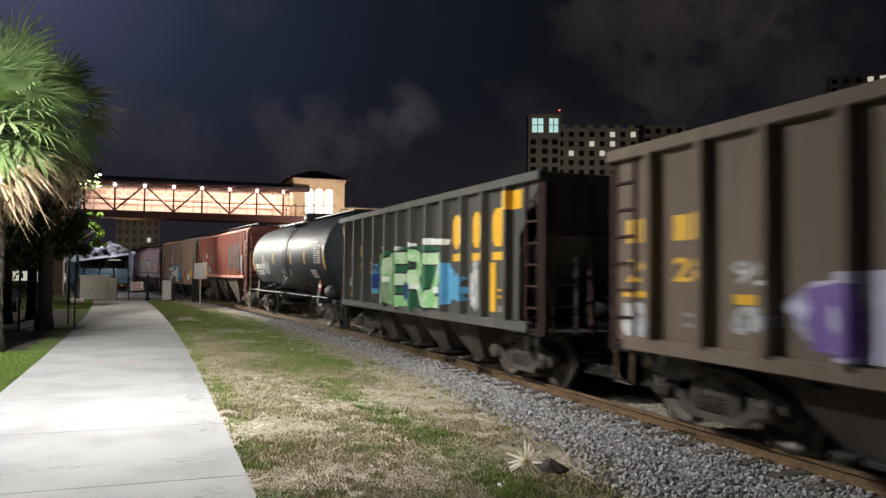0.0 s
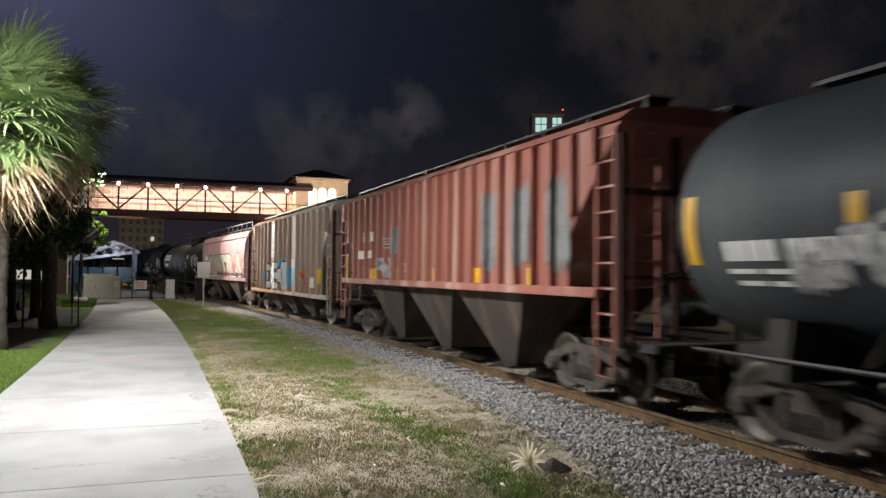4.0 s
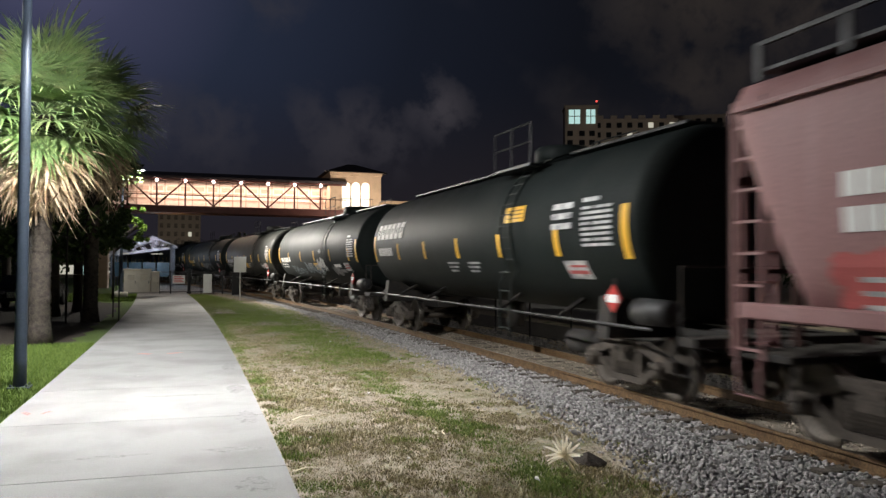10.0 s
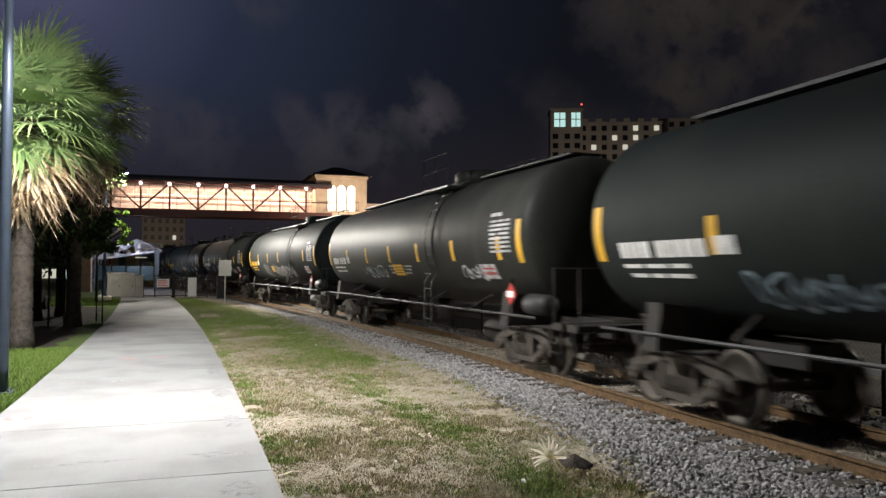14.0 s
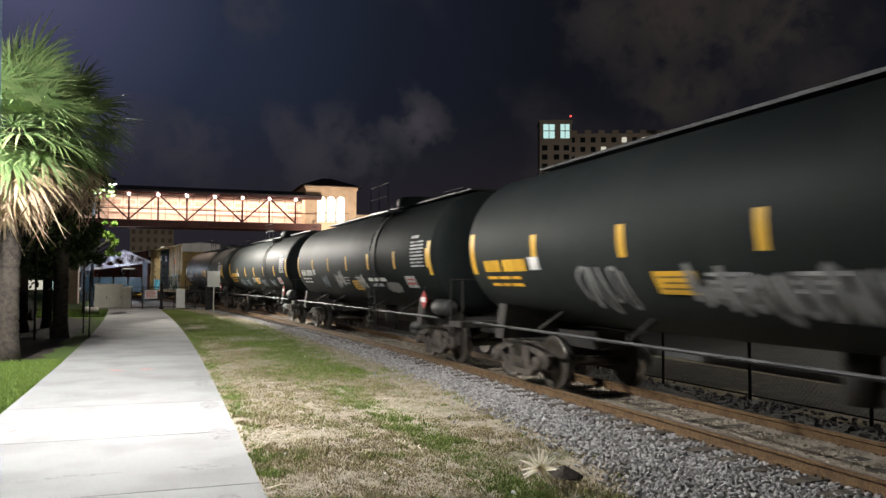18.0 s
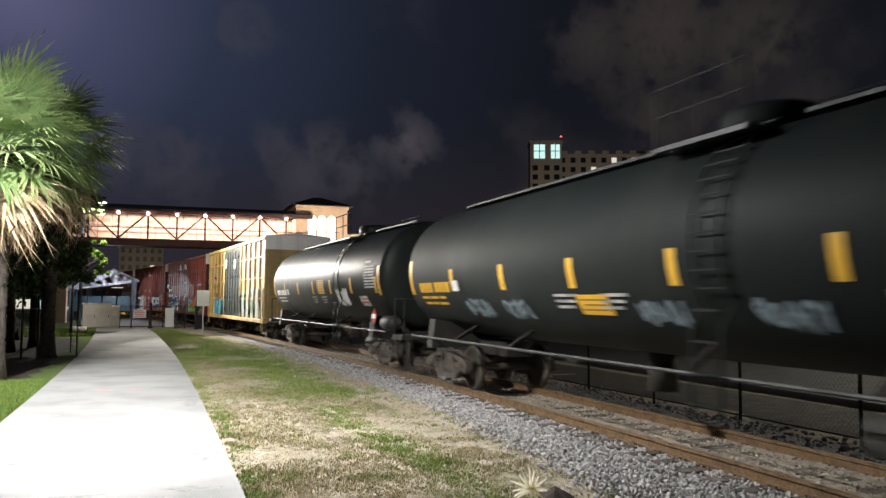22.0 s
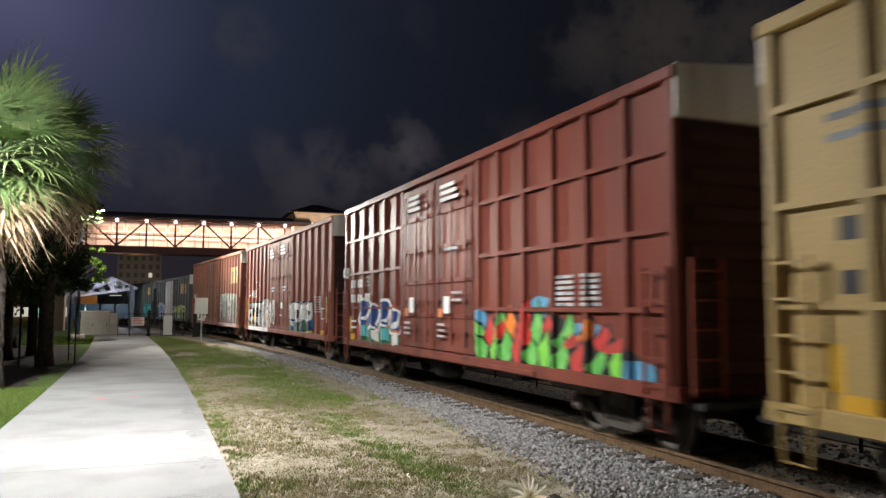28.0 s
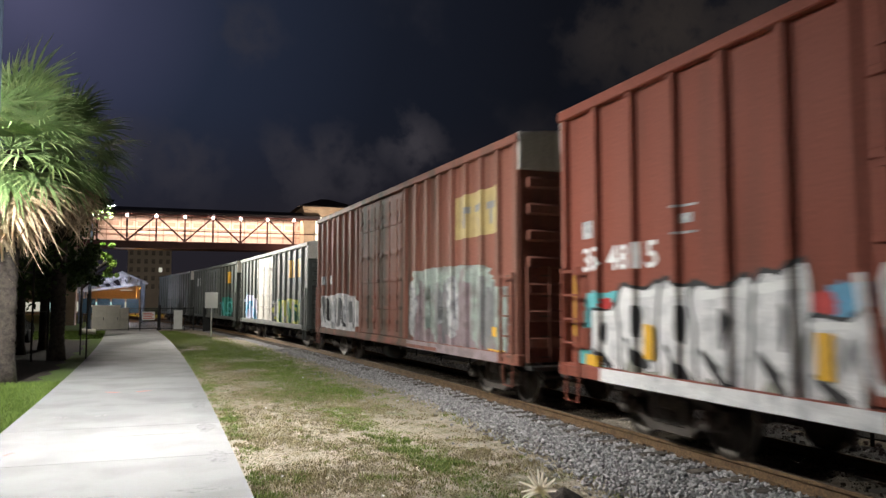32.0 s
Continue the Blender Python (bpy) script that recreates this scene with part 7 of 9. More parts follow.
def maroon_boxcar():
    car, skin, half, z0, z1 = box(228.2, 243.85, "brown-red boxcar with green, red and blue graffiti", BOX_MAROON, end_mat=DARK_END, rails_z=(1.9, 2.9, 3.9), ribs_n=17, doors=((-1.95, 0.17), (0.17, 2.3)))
    decal(car, smooth_shape([(-1.8, 0.86), (-1.9, 1.55), (-2.9, 1.75), (-3.6, 1.95), (-4.6, 1.9), (-5.5, 1.6), (-6.6, 1.45), (-7.0, 0.86)]), D_BLACK, skin, "graffiti_ground", "black spray behind the letters")
    for a, b, c, d, k in ((-1.75, -2.35, 1.45, 1.9, 1), (-4.0, -4.7, 1.75, 2.12, 2), (-5.1, -6.1, 1.42, 1.72, 3), (-6.55, -7.36, 0.86, 1.25, 4), (-1.75, -2.1, 0.86, 1.15, 5)):
        decal(car, flat_cloud(a, b, c, d, 140 + k, 0.2, 26), D_BLUE, skin, "graffiti", "sky blue spray")
    rng = random.Random(141)
    top = lambda y: 2.12 - 0.20 * abs(y + 3.9) if y > -5.0 else 1.90 - 0.20 * (-5.0 - y)
    shards(car, [(y, rng.uniform(0.34, 0.5), 1.25 + rng.uniform(-0.1, 0.1), top(y)) for y in (-2.0, -2.45, -2.9, -3.3, -3.75, -4.2, -4.65, -5.1, -5.6, -6.1)], 142, (D_GREEN, D_RED, D_GREEN, D_ORANGE, D_RED), skin, D_BLACK)
    shards(car, [(y, rng.uniform(0.30, 0.55), 0.88 + rng.uniform(0, 0.06), 1.55 + rng.uniform(-0.2, 0.15)) for y in (-2.2, -2.7, -3.15, -3.6, -4.1, -4.5, -5.0, -5.5, -6.0, -6.5)], 143, (D_GREEN, D_LIMEGREEN, D_GREEN, D_RED), skin, D_BLACK)
    shards(car, [(-3.0, 0.25, 1.35, 1.75), (-3.95, 0.28, 1.3, 1.7), (-5.3, 0.4, 1.3, 1.55), (-6.4, 0.6, 1.28, 1.52)], 144, (D_RED,), skin, None)
    for y in (-4.9, -5.6):
        for k in range(6):
            bars(car, y, 1.95 + 0.085 * k, (0.5,), 0.05, skin, D_PALE)
    decal(car, flat_cloud(6.55, 2.4, 0.86, 1.55, 180, 0.10, 50), D_LEAF, skin, "graffiti_ground", "dark green spray")
    decal(car, flat_cloud(5.1, 2.6, 1.55, 2.05, 179, 0.25, 40), D_RED, skin, "graffiti_ground", "red spray behind the letters")
    decal(car, flat_cloud(6.5, 6.05, 0.88, 1.5, 178, 0.25, 26), D_RED, skin, "graffiti_ground", "red spray")
    for k, (a, b, c, d) in enumerate(((6.30, 4.95, 1.34, 2.12), (5.0, 4.1, 1.24, 1.95), (4.15, 3.2, 1.3, 2.1), (3.3, 2.5, 1.2, 1.9))):
        w, m = a - b, (c + d) / 2
        ring = [(a, c + 0.15), (a - 0.06 * w, m + 0.1), (a - 0.3 * w, d), (b + 0.3 * w, d - 0.02), (b, m + 0.15), (b + 0.1 * w, c + 0.1), (a - 0.45 * w, c)]
        ring = [(p + rng.uniform(-0.13, 0.13), q + rng.uniform(-0.10, 0.10)) for p, q in ring]
        decal(car, smooth_shape(ring), D_WHITE, skin, "graffiti_outline", "thick white letter outline")
        cy, cz = sum(p[0] for p in ring) / 7, sum(p[1] for p in ring) / 7
        decal(car, smooth_shape([(cy + (p - cy) * 0.80, cz + (q - cz) * 0.82) for p, q in ring]), D_NAVY, skin, "graffiti", "dark blue rounded letter")
        decal(car, smooth_shape([(a - 0.35 * w, m - 0.12), (a - 0.62 * w, m + 0.02), (b + 0.12 * w, m + 0.30), (b + 0.05 * w, m + 0.16), (a - 0.6 * w, m - 0.16)]), D_WHITE, skin, "graffiti", "white stroke")
        decal(car, flat_cloud(a - 0.5 * w, a - 0.5 * w - 0.22, c - 0.02, c + 0.16, 195 + k, 0.2, 18), D_ORANGE, skin, "graffiti", "orange spot")
        decal(car, flat_poly([(a - 0.30 * w, c - 0.22), (a - 0.75 * w, c - 0.24), (a - 0.68 * w, c + 0.1), (a - 0.2 * w, c + 0.05)]), D_WHITE if k % 2 else D_TURQ, skin, "graffiti", "pale stroke on the green")
    for z, y in ((2.49, 7.11), (2.49, 6.41), (2.06, 7.11), (2.06, 6.41), (2.08, 5.62)):
        bars(car, y, z, (0.21, 0.21), 0.23, skin, D_WHITE, 0.05)
    decal(car, flat_rects([(5.23, 5.59, 2.52, 2.55), (5.23, 5.59, 2.75, 2.78), (5.23, 5.26, 2.52, 2.78), (5.56, 5.59, 2.52, 2.78), (5.33, 5.49, 2.62, 2.68)]), D_PALE, skin, "stencil_box", "white outlined box")
    decal(car, flat_cloud(7.75, 7.3, 2.75, 3.15, 199, 0.3), D_WHITE, skin, "spray_patch", "white spray patch")
    bars(car, 6.95, 1.30, (0.45,), 0.06, skin, D_WHITE), bars(car, 6.95, 1.48, (0.45,), 0.06, skin, D_WHITE)
    decal(car, flat_rects([(6.99, 7.21, 1.19, 1.64), (6.62, 7.12, 0.97, 1.14)]), D_YELLOW, skin, "yellow_label", "yellow label")
    door = (lambda y, z: -1.61, [], [])
    for k in range(3):
        bars(car, 1.73 - 0.05 * k, 4.25 + 0.14 * k - 0.1, (0.85 - 0.1 * k,), 0.08, door), bars(car, -0.36, 4.15 + 0.14 * k, (0.95 - 0.1 * k,), 0.08, door)
    for y in (1.86, -0.27):
        decal(car, flat_rects([(y - 0.23, y, 1.72, 1.90)]), D_ORANGE, door, "orange_card", "orange card on the door")
        decal(car, flat_rects([(y - 0.6, y - 0.3, 1.80, 2.15)]), D_WHITE, door, "white_card", "white card on the door")
        for k in range(3):
            bars(car, y + 0.05, 1.3 + 0.12 * k, (0.4,), 0.05, door, D_PALE)
    bars(car, -1.0, 2.2, (0.5,), 0.05, door, D_PALE), bars(car, -1.0, 2.05, (0.5,), 0.05, door, D_PALE), bars(car, -0.6, 3.1, (0.7,), 0.06, door, D_PALE)


def red_boxcar():
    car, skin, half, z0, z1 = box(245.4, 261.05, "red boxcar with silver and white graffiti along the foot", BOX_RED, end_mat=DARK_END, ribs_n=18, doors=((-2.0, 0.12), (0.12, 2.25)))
    decal(car, flat_text("35", 7.25, 6.72, 2.36, 2.72, 0.02), D_WHITE, skin, "stencil", "white car number")
    decal(car, flat_text("48", 6.58, 6.05, 2.36, 2.72, 0.02), D_WHITE, skin, "stencil", "white car number")
    decal(car, flat_text("15", 5.85, 5.38, 2.36, 2.72, 0.02), D_WHITE, skin, "stencil", "white car number")
    bars(car, 7.25, 2.86, (0.42,), 0.26, skin, D_PALE)
    decal(car, flat_rects([(4.6, 5.0, 2.75, 2.78), (4.6, 5.0, 3.08, 3.11), (4.68, 4.9, 2.88, 3.0)]), D_PALE, skin, "stencil_box")
    decal(car, flat_cloud(7.3, 6.1, 1.45, 2.1, 210, 0.3), D_TURQ, skin, "graffiti_ground", "turquoise spray")
    decal(car, flat_cloud(7.5, 6.6, 0.86, 1.22, 209, 0.15), D_TURQ, skin, "graffiti_ground", "turquoise spray")
    decal(car, flat_cloud(6.75, 6.45, 1.75, 2.0, 208, 0.3), D_RED, skin, "graffiti", "red spray spot")
    decal(car, flat_cloud(6.6, 1.9, 0.86, 1.55, 211, 0.10, 60), D_SAGE, skin, "graffiti_ground", "dull grey spray along the foot")
    decal(car, flat_cloud(2.75, 2.1, 1.6, 2.15, 230, 0.2), D_BLUE, skin, "graffiti_ground", "pale blue spray")
    decal(car, flat_cloud(2.95, 2.6, 1.75, 2.05, 229, 0.25), D_RED, skin, "graffiti_ground", "red spray spot")
    for i, (a, b, c, d) in enumerate(((7.0, 6.25, 0.95, 1.85), (6.25, 5.30, 1.0, 2.14), (5.35, 4.50, 0.90, 2.18), (4.65, 3.72, 0.88, 2.15), (3.72, 2.92, 0.90, 2.22), (3.0, 2.1, 0.88, 1.80))):
        bubble(car, a, b, c, d, 212 + i, D_SILVER, D_BLACK, D_WHITE, skin, "large silver graffiti letter")
    decal(car, flat_rects([(2.0, 6.6, 0.80, 0.985)]), D_SILVER, (lambda y, z: -1.612, [], []), "graffiti_ground", "silver spray on the side sill")
    decal(car, flat_rects([(7.36, 7.50, 1.40, 2.33), (6.72, 7.17, 0.99, 1.15)]), D_YELLOW, skin, "yellow_label", "yellow stripe and label")
    decal(car, flat_cloud(-1.3, -5.5, 0.86, 2.15, 231, 0.14, 60), D_BLUE, skin, "graffiti_ground", "pale blue spray")
    decal(car, flat_cloud(-1.5, -5.3, 0.86, 1.25, 232, 0.15, 40), D_LIME, skin, "graffiti_ground", "yellow-green spray")
    for i in range(6):
        a = -1.75 - 0.60 * i
        bubble(car, a + 0.12, a - 0.55, 1.10, 2.05, 233 + i, D_WHITE if i % 2 else D_SILVER, D_BLACK, D_WHITE, skin, "white graffiti letter")
        decal(car, flat_scribble(a, a - 0.5, 0.95, 1.45, 250 + i, 3, 0.12), D_NAVY if i % 2 else D_LEAF, skin, "graffiti", "dark blue and green strokes")
    for y in (-5.69, -6.12):
        for k in range(7):
            bars(car, y, 1.73 + 0.085 * k, (0.3,), 0.045, skin, D_PALE)
    decal(car, flat_rects([(-7.0, -6.5, 1.5, 1.53), (-7.0, -6.5, 1.85, 1.88), (-7.0, -6.96, 1.5, 1.88), (-6.54, -6.5, 1.5, 1.88)]), D_WHITE, skin, "stencil_box", "white outlined box")
    decal(car, flat_rects([(-7.18, -7.04, 1.39, 2.27), (-7.07, -6.55, 0.98, 1.12)]), D_YELLOW, skin, "yellow_label", "yellow stripe and label")
    for y in (5.55, 2.74, 0.4):
        decal(car, flat_rects([(y - 0.10, y + 0.10, 1.18, 1.63)]), D_YELLOW, skin, "reflective_stripe", "yellow reflective stripe")
    door = (lambda y, z: -1.61, [], [])
    for k in range(3):
        bars(car, 1.7, 4.05 + 0.14 * k, (0.85 - 0.1 * k,), 0.08, door), bars(car, -0.45, 4.10 + 0.14 * k, (0.95 - 0.1 * k,), 0.08, door)
    for y in (1.7, -0.5):
        decal(car, flat_rects([(y - 0.5, y - 0.2, 1.85, 2.1)]), D_WHITE, door, "white_card", "white card on the door")
        bars(car, y, 1.55, (0.5,), 0.05, door, D_PALE), bars(car, y - 0.5, 2.7, (0.6,), 0.06, door, D_PALE), bars(car, y - 0.5, 2.58, (0.5,), 0.05, door, D_PALE)
    decal(car, flat_scribble(2.1, 0.5, 0.95, 2.3, 260, 7, 0.10), D_SILVER, door, "graffiti", "silver strokes on the door")


def panel_boxcar():
    car, skin, half, z0, z1 = box(262.6, 278.5, "weathered brown boxcar with a yellow panel and pale graffiti", BOX_BROWN, ribs_n=22, doors=((-1.75, 0.2), (0.2, 2.15)))
    decal(car, flat_rects([(-7.1, -4.95, 3.22, 4.12)]), material("faded_yellow_panel", (0.42, 0.32, 0.13), 0.6, vary=0.15, scale=2, second=(0.34, 0.25, 0.11)), skin, "yellow_panel", "large faded yellow panel")
    for a in (-5.35, -5.95, -6.5):
        decal(car, flat_rects([(a - 0.4, a, 3.72, 3.86), (a - 0.26, a - 0.14, 3.42, 3.72)]), D_GREY, skin, "logo_block", "dark emblem shape")
    decal(car, flat_cloud(-1.9, -7.0, 1.75, 2.72, 270, 0.16, 70), D_MINT, skin, "graffiti_ground", "pale mint spray")
    decal(car, flat_cloud(-1.9, -7.5, 0.86, 2.15, 269, 0.10, 70), D_MAUVE, skin, "graffiti_ground", "dusty mauve spray")
    for i in range(8):
        a = -2.1 - 0.62 * i
        decal(car, flat_scribble(a, a - 0.55, 1.0, 2.5, 271 + i, 5, 0.13), (D_PALE, D_MAUVE, D_MINT, D_GREY)[i % 4], skin, "graffiti", "pale grey and mauve strokes")
    decal(car, flat_rects([(-7.4, -6.9, 0.9, 2.2)]), D_MINT, skin, "graffiti", "pale mint block")
    decal(car, flat_cloud(7.7, 2.3, 0.86, 2.2, 290, 0.14, 60), D_SILVER, skin, "graffiti_ground", "pale grey spray along the foot")
    for i in range(7):
        a = 7.4 - 0.68 * i
        decal(car, flat_scribble(a, a - 0.6, 1.0, 2.1, 291 + i, 4, 0.10), (D_GREY, D_BLACK, D_PALE)[i % 3], skin, "graffiti", "dark strokes")
    bars(car, 7.2, 2.5, (0.3, 0.3, 0.3), 0.3, skin, D_PALE, 0.2)
    decal(car, flat_rects([(-7.2, -2.2, 0.80, 0.985)]), D_MAUVE, (lambda y, z: -1.612, [], []), "graffiti_ground", "mauve spray on the side sill")
    decal(car, flat_rects([(-7.1, -6.75, 1.26, 1.44), (-7.28, -6.6, 0.92, 1.02)]), D_YELLOW, skin, "yellow_label", "yellow label")


def dark_boxcar():
    car, skin, half, z0, z1 = box(280.0, 294.9, "dark boxcar with yellow-green graffiti and a pale door", BOX_DARK, z1=4.2, ribs_n=16, door_mat=ROOF_GREY, doors=((-0.9, 2.5),))
    bars(car, -3.9, 2.9, (0.6, 0.6, 0.6), 0.75, skin, D_YELLOW, 0.2, "logo_block", "yellow emblem blocks")
    decal(car, flat_cloud(-0.9, -6.4, 0.86, 2.05, 300, 0.2, 50), D_LIME, skin, "graffiti_ground", "yellow-green graffiti")
    for i in range(6):
        a = -1.2 - 0.85 * i
        decal(car, flat_scribble(a, a - 0.7, 0.95, 2.0, 301 + i, 4, 0.14), D_LEAF if i % 2 else D_PALE, skin, "graffiti", "green and pale strokes")
    decal(car, flat_cloud(6.5, 2.8, 0.9, 2.3, 310, 0.25, 40), D_PEARL, skin, "graffiti_ground", "pale pink graffiti")
    decal(car, flat_scribble(6.2, 3.0, 1.0, 2.2, 311, 9, 0.14), D_BLUE, skin, "graffiti", "blue strokes")


yellow_boxcar()
maroon_boxcar()
red_boxcar()
panel_boxcar()
dark_boxcar()
def teal_tag_boxcar():
    car, skin, half, z0, z1 = box(296.3, 312.0, "dark grey boxcar with teal graffiti and yellow blocks", BOX_DARK, z1=4.2, ribs_n=16)
    bars(car, -4.2, 3.0, (0.4, 0.4, 0.4), 0.7, skin, D_YELLOW, 0.2, "logo_block", "yellow emblem blocks")
    decal(car, flat_cloud(-2.7, -7.0, 0.9, 2.2, 330, 0.25, 50), D_TEAL, skin, "graffiti_ground", "teal graffiti")
    decal(car, flat_scribble(-3.0, -6.6, 1.0, 2.0, 331, 9, 0.12), D_TURQ, skin, "graffiti", "pale turquoise strokes")
    bars(car, 6.6, 3.0, (0.4, 0.4, 0.4), 0.6, skin, D_PALE, 0.2, "logo_block", "pale emblem blocks")


teal_tag_boxcar()
box(313.4, 328.4, "dark grey boxcar at the tail of the train", BOX_DARK, z1=4.2, ribs_n=16)


# ---- plants ----
PALM_GREEN = material("palm_leaf", (0.17, 0.26, 0.095), 0.5, vary=0.3, scale=2, second=(0.30, 0.37, 0.16), bump=0, per_object=0.25)
PALM_DEAD = material("dead_palm_leaf", (0.54, 0.42, 0.29), 0.8, vary=0.25, scale=3, second=(0.25, 0.16, 0.09), bump=0, per_object=0.25)
PALM_BARK = material("palm_bark", (0.060, 0.048, 0.038), 0.95, vary=0.4, scale=9, fine=40, bump=0.8, second=(0.03, 0.024, 0.02))
PALE_BARK = material("smooth_pale_bark", (0.45, 0.40, 0.32), 0.85, vary=0.12, scale=4)
DARK_BARK = material("dark_bark", (0.05, 0.04, 0.033), 0.95, vary=0.4, scale=7, bump=0.6)
TREE_LEAF = island_material("tree_leaf", (0.020, 0.040, 0.010), (0.07, 0.11, 0.03), 0.6)
SHRUB_LEAF = island_material("shrub_leaf", (0.08, 0.16, 0.02), (0.20, 0.30, 0.05), 0.6)
GREEN_BLADE = island_material("green_grass_blade", (0.085, 0.135, 0.026), (0.27, 0.34, 0.09), 0.7)
LUSH_BLADE = island_material("lush_grass_blade", (0.07, 0.12, 0.02), (0.18, 0.25, 0.055), 0.7)
OLIVE_BLADE = island_material("olive_grass_blade", (0.17, 0.145, 0.075), (0.46, 0.40, 0.23), 0.85)
DRY_BLADE = island_material("dry_grass_blade", (0.21, 0.172, 0.115), (0.57, 0.49, 0.36), 0.9)
MULCH = material("dark_mulch", (0.040, 0.030, 0.022), 0.95, vary=0.5, scale=9, fine=50, bump=0.9)
DRY_LEAF = material("bleached_palm_leaf", (0.86, 0.80, 0.66), 0.8, vary=0.1, scale=9, bump=0.1)
PAPER = material("white_paper_scrap", (0.75, 0.74, 0.71), 0.8, vary=0.05)


def thin_leaf(m, share):
    """Lets part of the light through, as thin leaves do."""
    n, l = m.node_tree.nodes, m.node_tree.links
    b = next(q for q in n if q.type == "BSDF_PRINCIPLED")
    out = next(q for q in n if q.type == "OUTPUT_MATERIAL")
    tr, mx = n.new("ShaderNodeBsdfTranslucent"), n.new("ShaderNodeMixShader")
    l.new(b.inputs["Base Color"].links[0].from_socket, tr.inputs["Color"])
    mx.inputs[0].default_value = share
    l.new(b.outputs[0], mx.inputs[1]), l.new(tr.outputs[0], mx.inputs[2])
    l.new(mx.outputs[0], out.inputs["Surface"])


for leaf_paint, share in ((PALM_GREEN, 0.3), (PALM_DEAD, 0.3), (DRY_LEAF, 0.75)):
    thin_leaf(leaf_paint, share)


def fan_leaf(seed, dead=False):
    """One fan palm leaf: a stalk along +x and a fan of narrow drooping blades."""
    rng = random.Random(seed)
    bm = bmesh.new()
    stalk = 0.85 if not dead else 0.7
    beam(bm, (0, 0, 0), (stalk, 0, 0.0), 0.035, 0.02)
    n = 26
    for i in range(n):
        a = math.radians(-112 + 224 * i / (n - 1) + rng.uniform(-3, 3))
        length = (1.0 - 0.25 * abs(a) / 1.95) * rng.uniform(0.88, 1.12)
        droop = (0.24 if not dead else 0.75) * rng.uniform(0.3, 1.7)
        u = Vector((math.cos(a), math.sin(a), 0))
        side = Vector((-math.sin(a), math.cos(a), 0))
        last = None
        for k in range(5):
            f = k / 4
            p = Vector((stalk, 0, 0)) + u * (length * f) + Vector((0.0, 0.0, 0.10 * math.sin(f * 2) - droop * f ** 2.4 * length))
            w = (0.016 + 0.026 * math.sin(min(1.0, f * 2.2) * 1.57)) * (1 - f) ** 0.8 + 0.002
            pair = (bm.verts.new(p - side * w + Vector((0, 0, 0.010 * (1 - f)))), bm.verts.new(p + side * w + Vector((0, 0, 0.010 * (1 - f)))))
            if last:
                bm.faces.new((last[0], last[1], pair[1], pair[0]))
            last = pair
    return mesh_of("frond", bm, PALM_DEAD if dead else PALM_GREEN)


LEAVES = [fan_leaf(40 + i) for i in range(5)]
DEAD_LEAVES = [fan_leaf(60 + i, True) for i in range(3)]


def cabbage_palm(x, y, crown_z, size, seed, n=58, dead=26, label=""):
    rng = random.Random(seed)
    ob = thing("palm_tree", pose(x, y, 0), label, "palm tree", "palms beside the path")
    bm = bmesh.new()
    prof = [(0.34, -0.1), (0.27, 0.5)]
    z = 0.6
    while z < crown_z:
        prof += [(0.235 + rng.uniform(-0.015, 0.02), z), (0.255 + rng.uniform(-0.01, 0.02), z + 0.05)]
        z += 0.14
    lathe(bm, prof + [(0.1, crown_z + 0.1)], sides=14)
    part("trunk", bm, PALM_BARK, ob)
    for i in range(n):
        az = i * 137.5 + rng.uniform(-15, 15)
        el = 82 - 128 * (i / n) ** 0.9 + rng.uniform(-9, 9)
        k = size * rng.uniform(0.8, 1.15)
        m = pose(0, 0, crown_z + 0.45 * (1 - i / n) - 0.1, 0, 0, az) @ pose(0, 0, 0, 0, -el, 0) @ pose(0, 0, 0, rng.uniform(-25, 25), 0, 0) @ Matrix.Scale(k, 4)
        part("frond", LEAVES[i % 5], None, ob, at=m)
    for i in range(dead):
        az = i * 137.5 + rng.uniform(-20, 20)
        el = -40 - 42 * rng.random()
        k = size * rng.uniform(0.8, 1.15)
        m = pose(0, 0, crown_z - 0.15 - 0.3 * rng.random(), 0, 0, az) @ pose(0, 0, 0, 0, -el, 0) @ pose(0, 0, 0, rng.uniform(-30, 30), 0, 0) @ Matrix.Scale(k, 4)
        part("dead_frond", DEAD_LEAVES[i % 3], None, ob, "brown hanging leaf", at=m)


cabbage_palm(-4.15, 22.2, 5.95, 1.36, 5, 84, 52, label="cabbage palm with green fan leaves and a brown skirt")
cabbage_palm(-4.05, 30.5, 7.4, 1.50, 6, 46, 30, label="cabbage palm in shade with drooping fan leaves")


def leaf_cloud(rng, clumps, per, size, squash=0.8):
    """Loose leaves in clumps; each clump is (centre, radius)."""
    vs, fs = [], []
    for (cx, cy, cz), r in clumps:
        for _ in range(per):
            d = rng.normal(size=3)
            d /= np.linalg.norm(d)
            p = np.array((cx, cy, cz)) + d * r * rng.random() ** 0.45 * np.array((1, 1, squash))
            a, b = rng.normal(size=3), rng.normal(size=3)
            a /= np.linalg.norm(a)
            b -= a * a.dot(b)
            b /= np.linalg.norm(b)
            s = size * rng.uniform(0.6, 1.3)
            i = len(vs)
            vs += [tuple(p - a * s), tuple(p + b * s * 0.5), tuple(p + a * s), tuple(p - b * s * 0.5)]
            fs.append((i, i + 1, i + 2, i + 3))
    return vs, fs


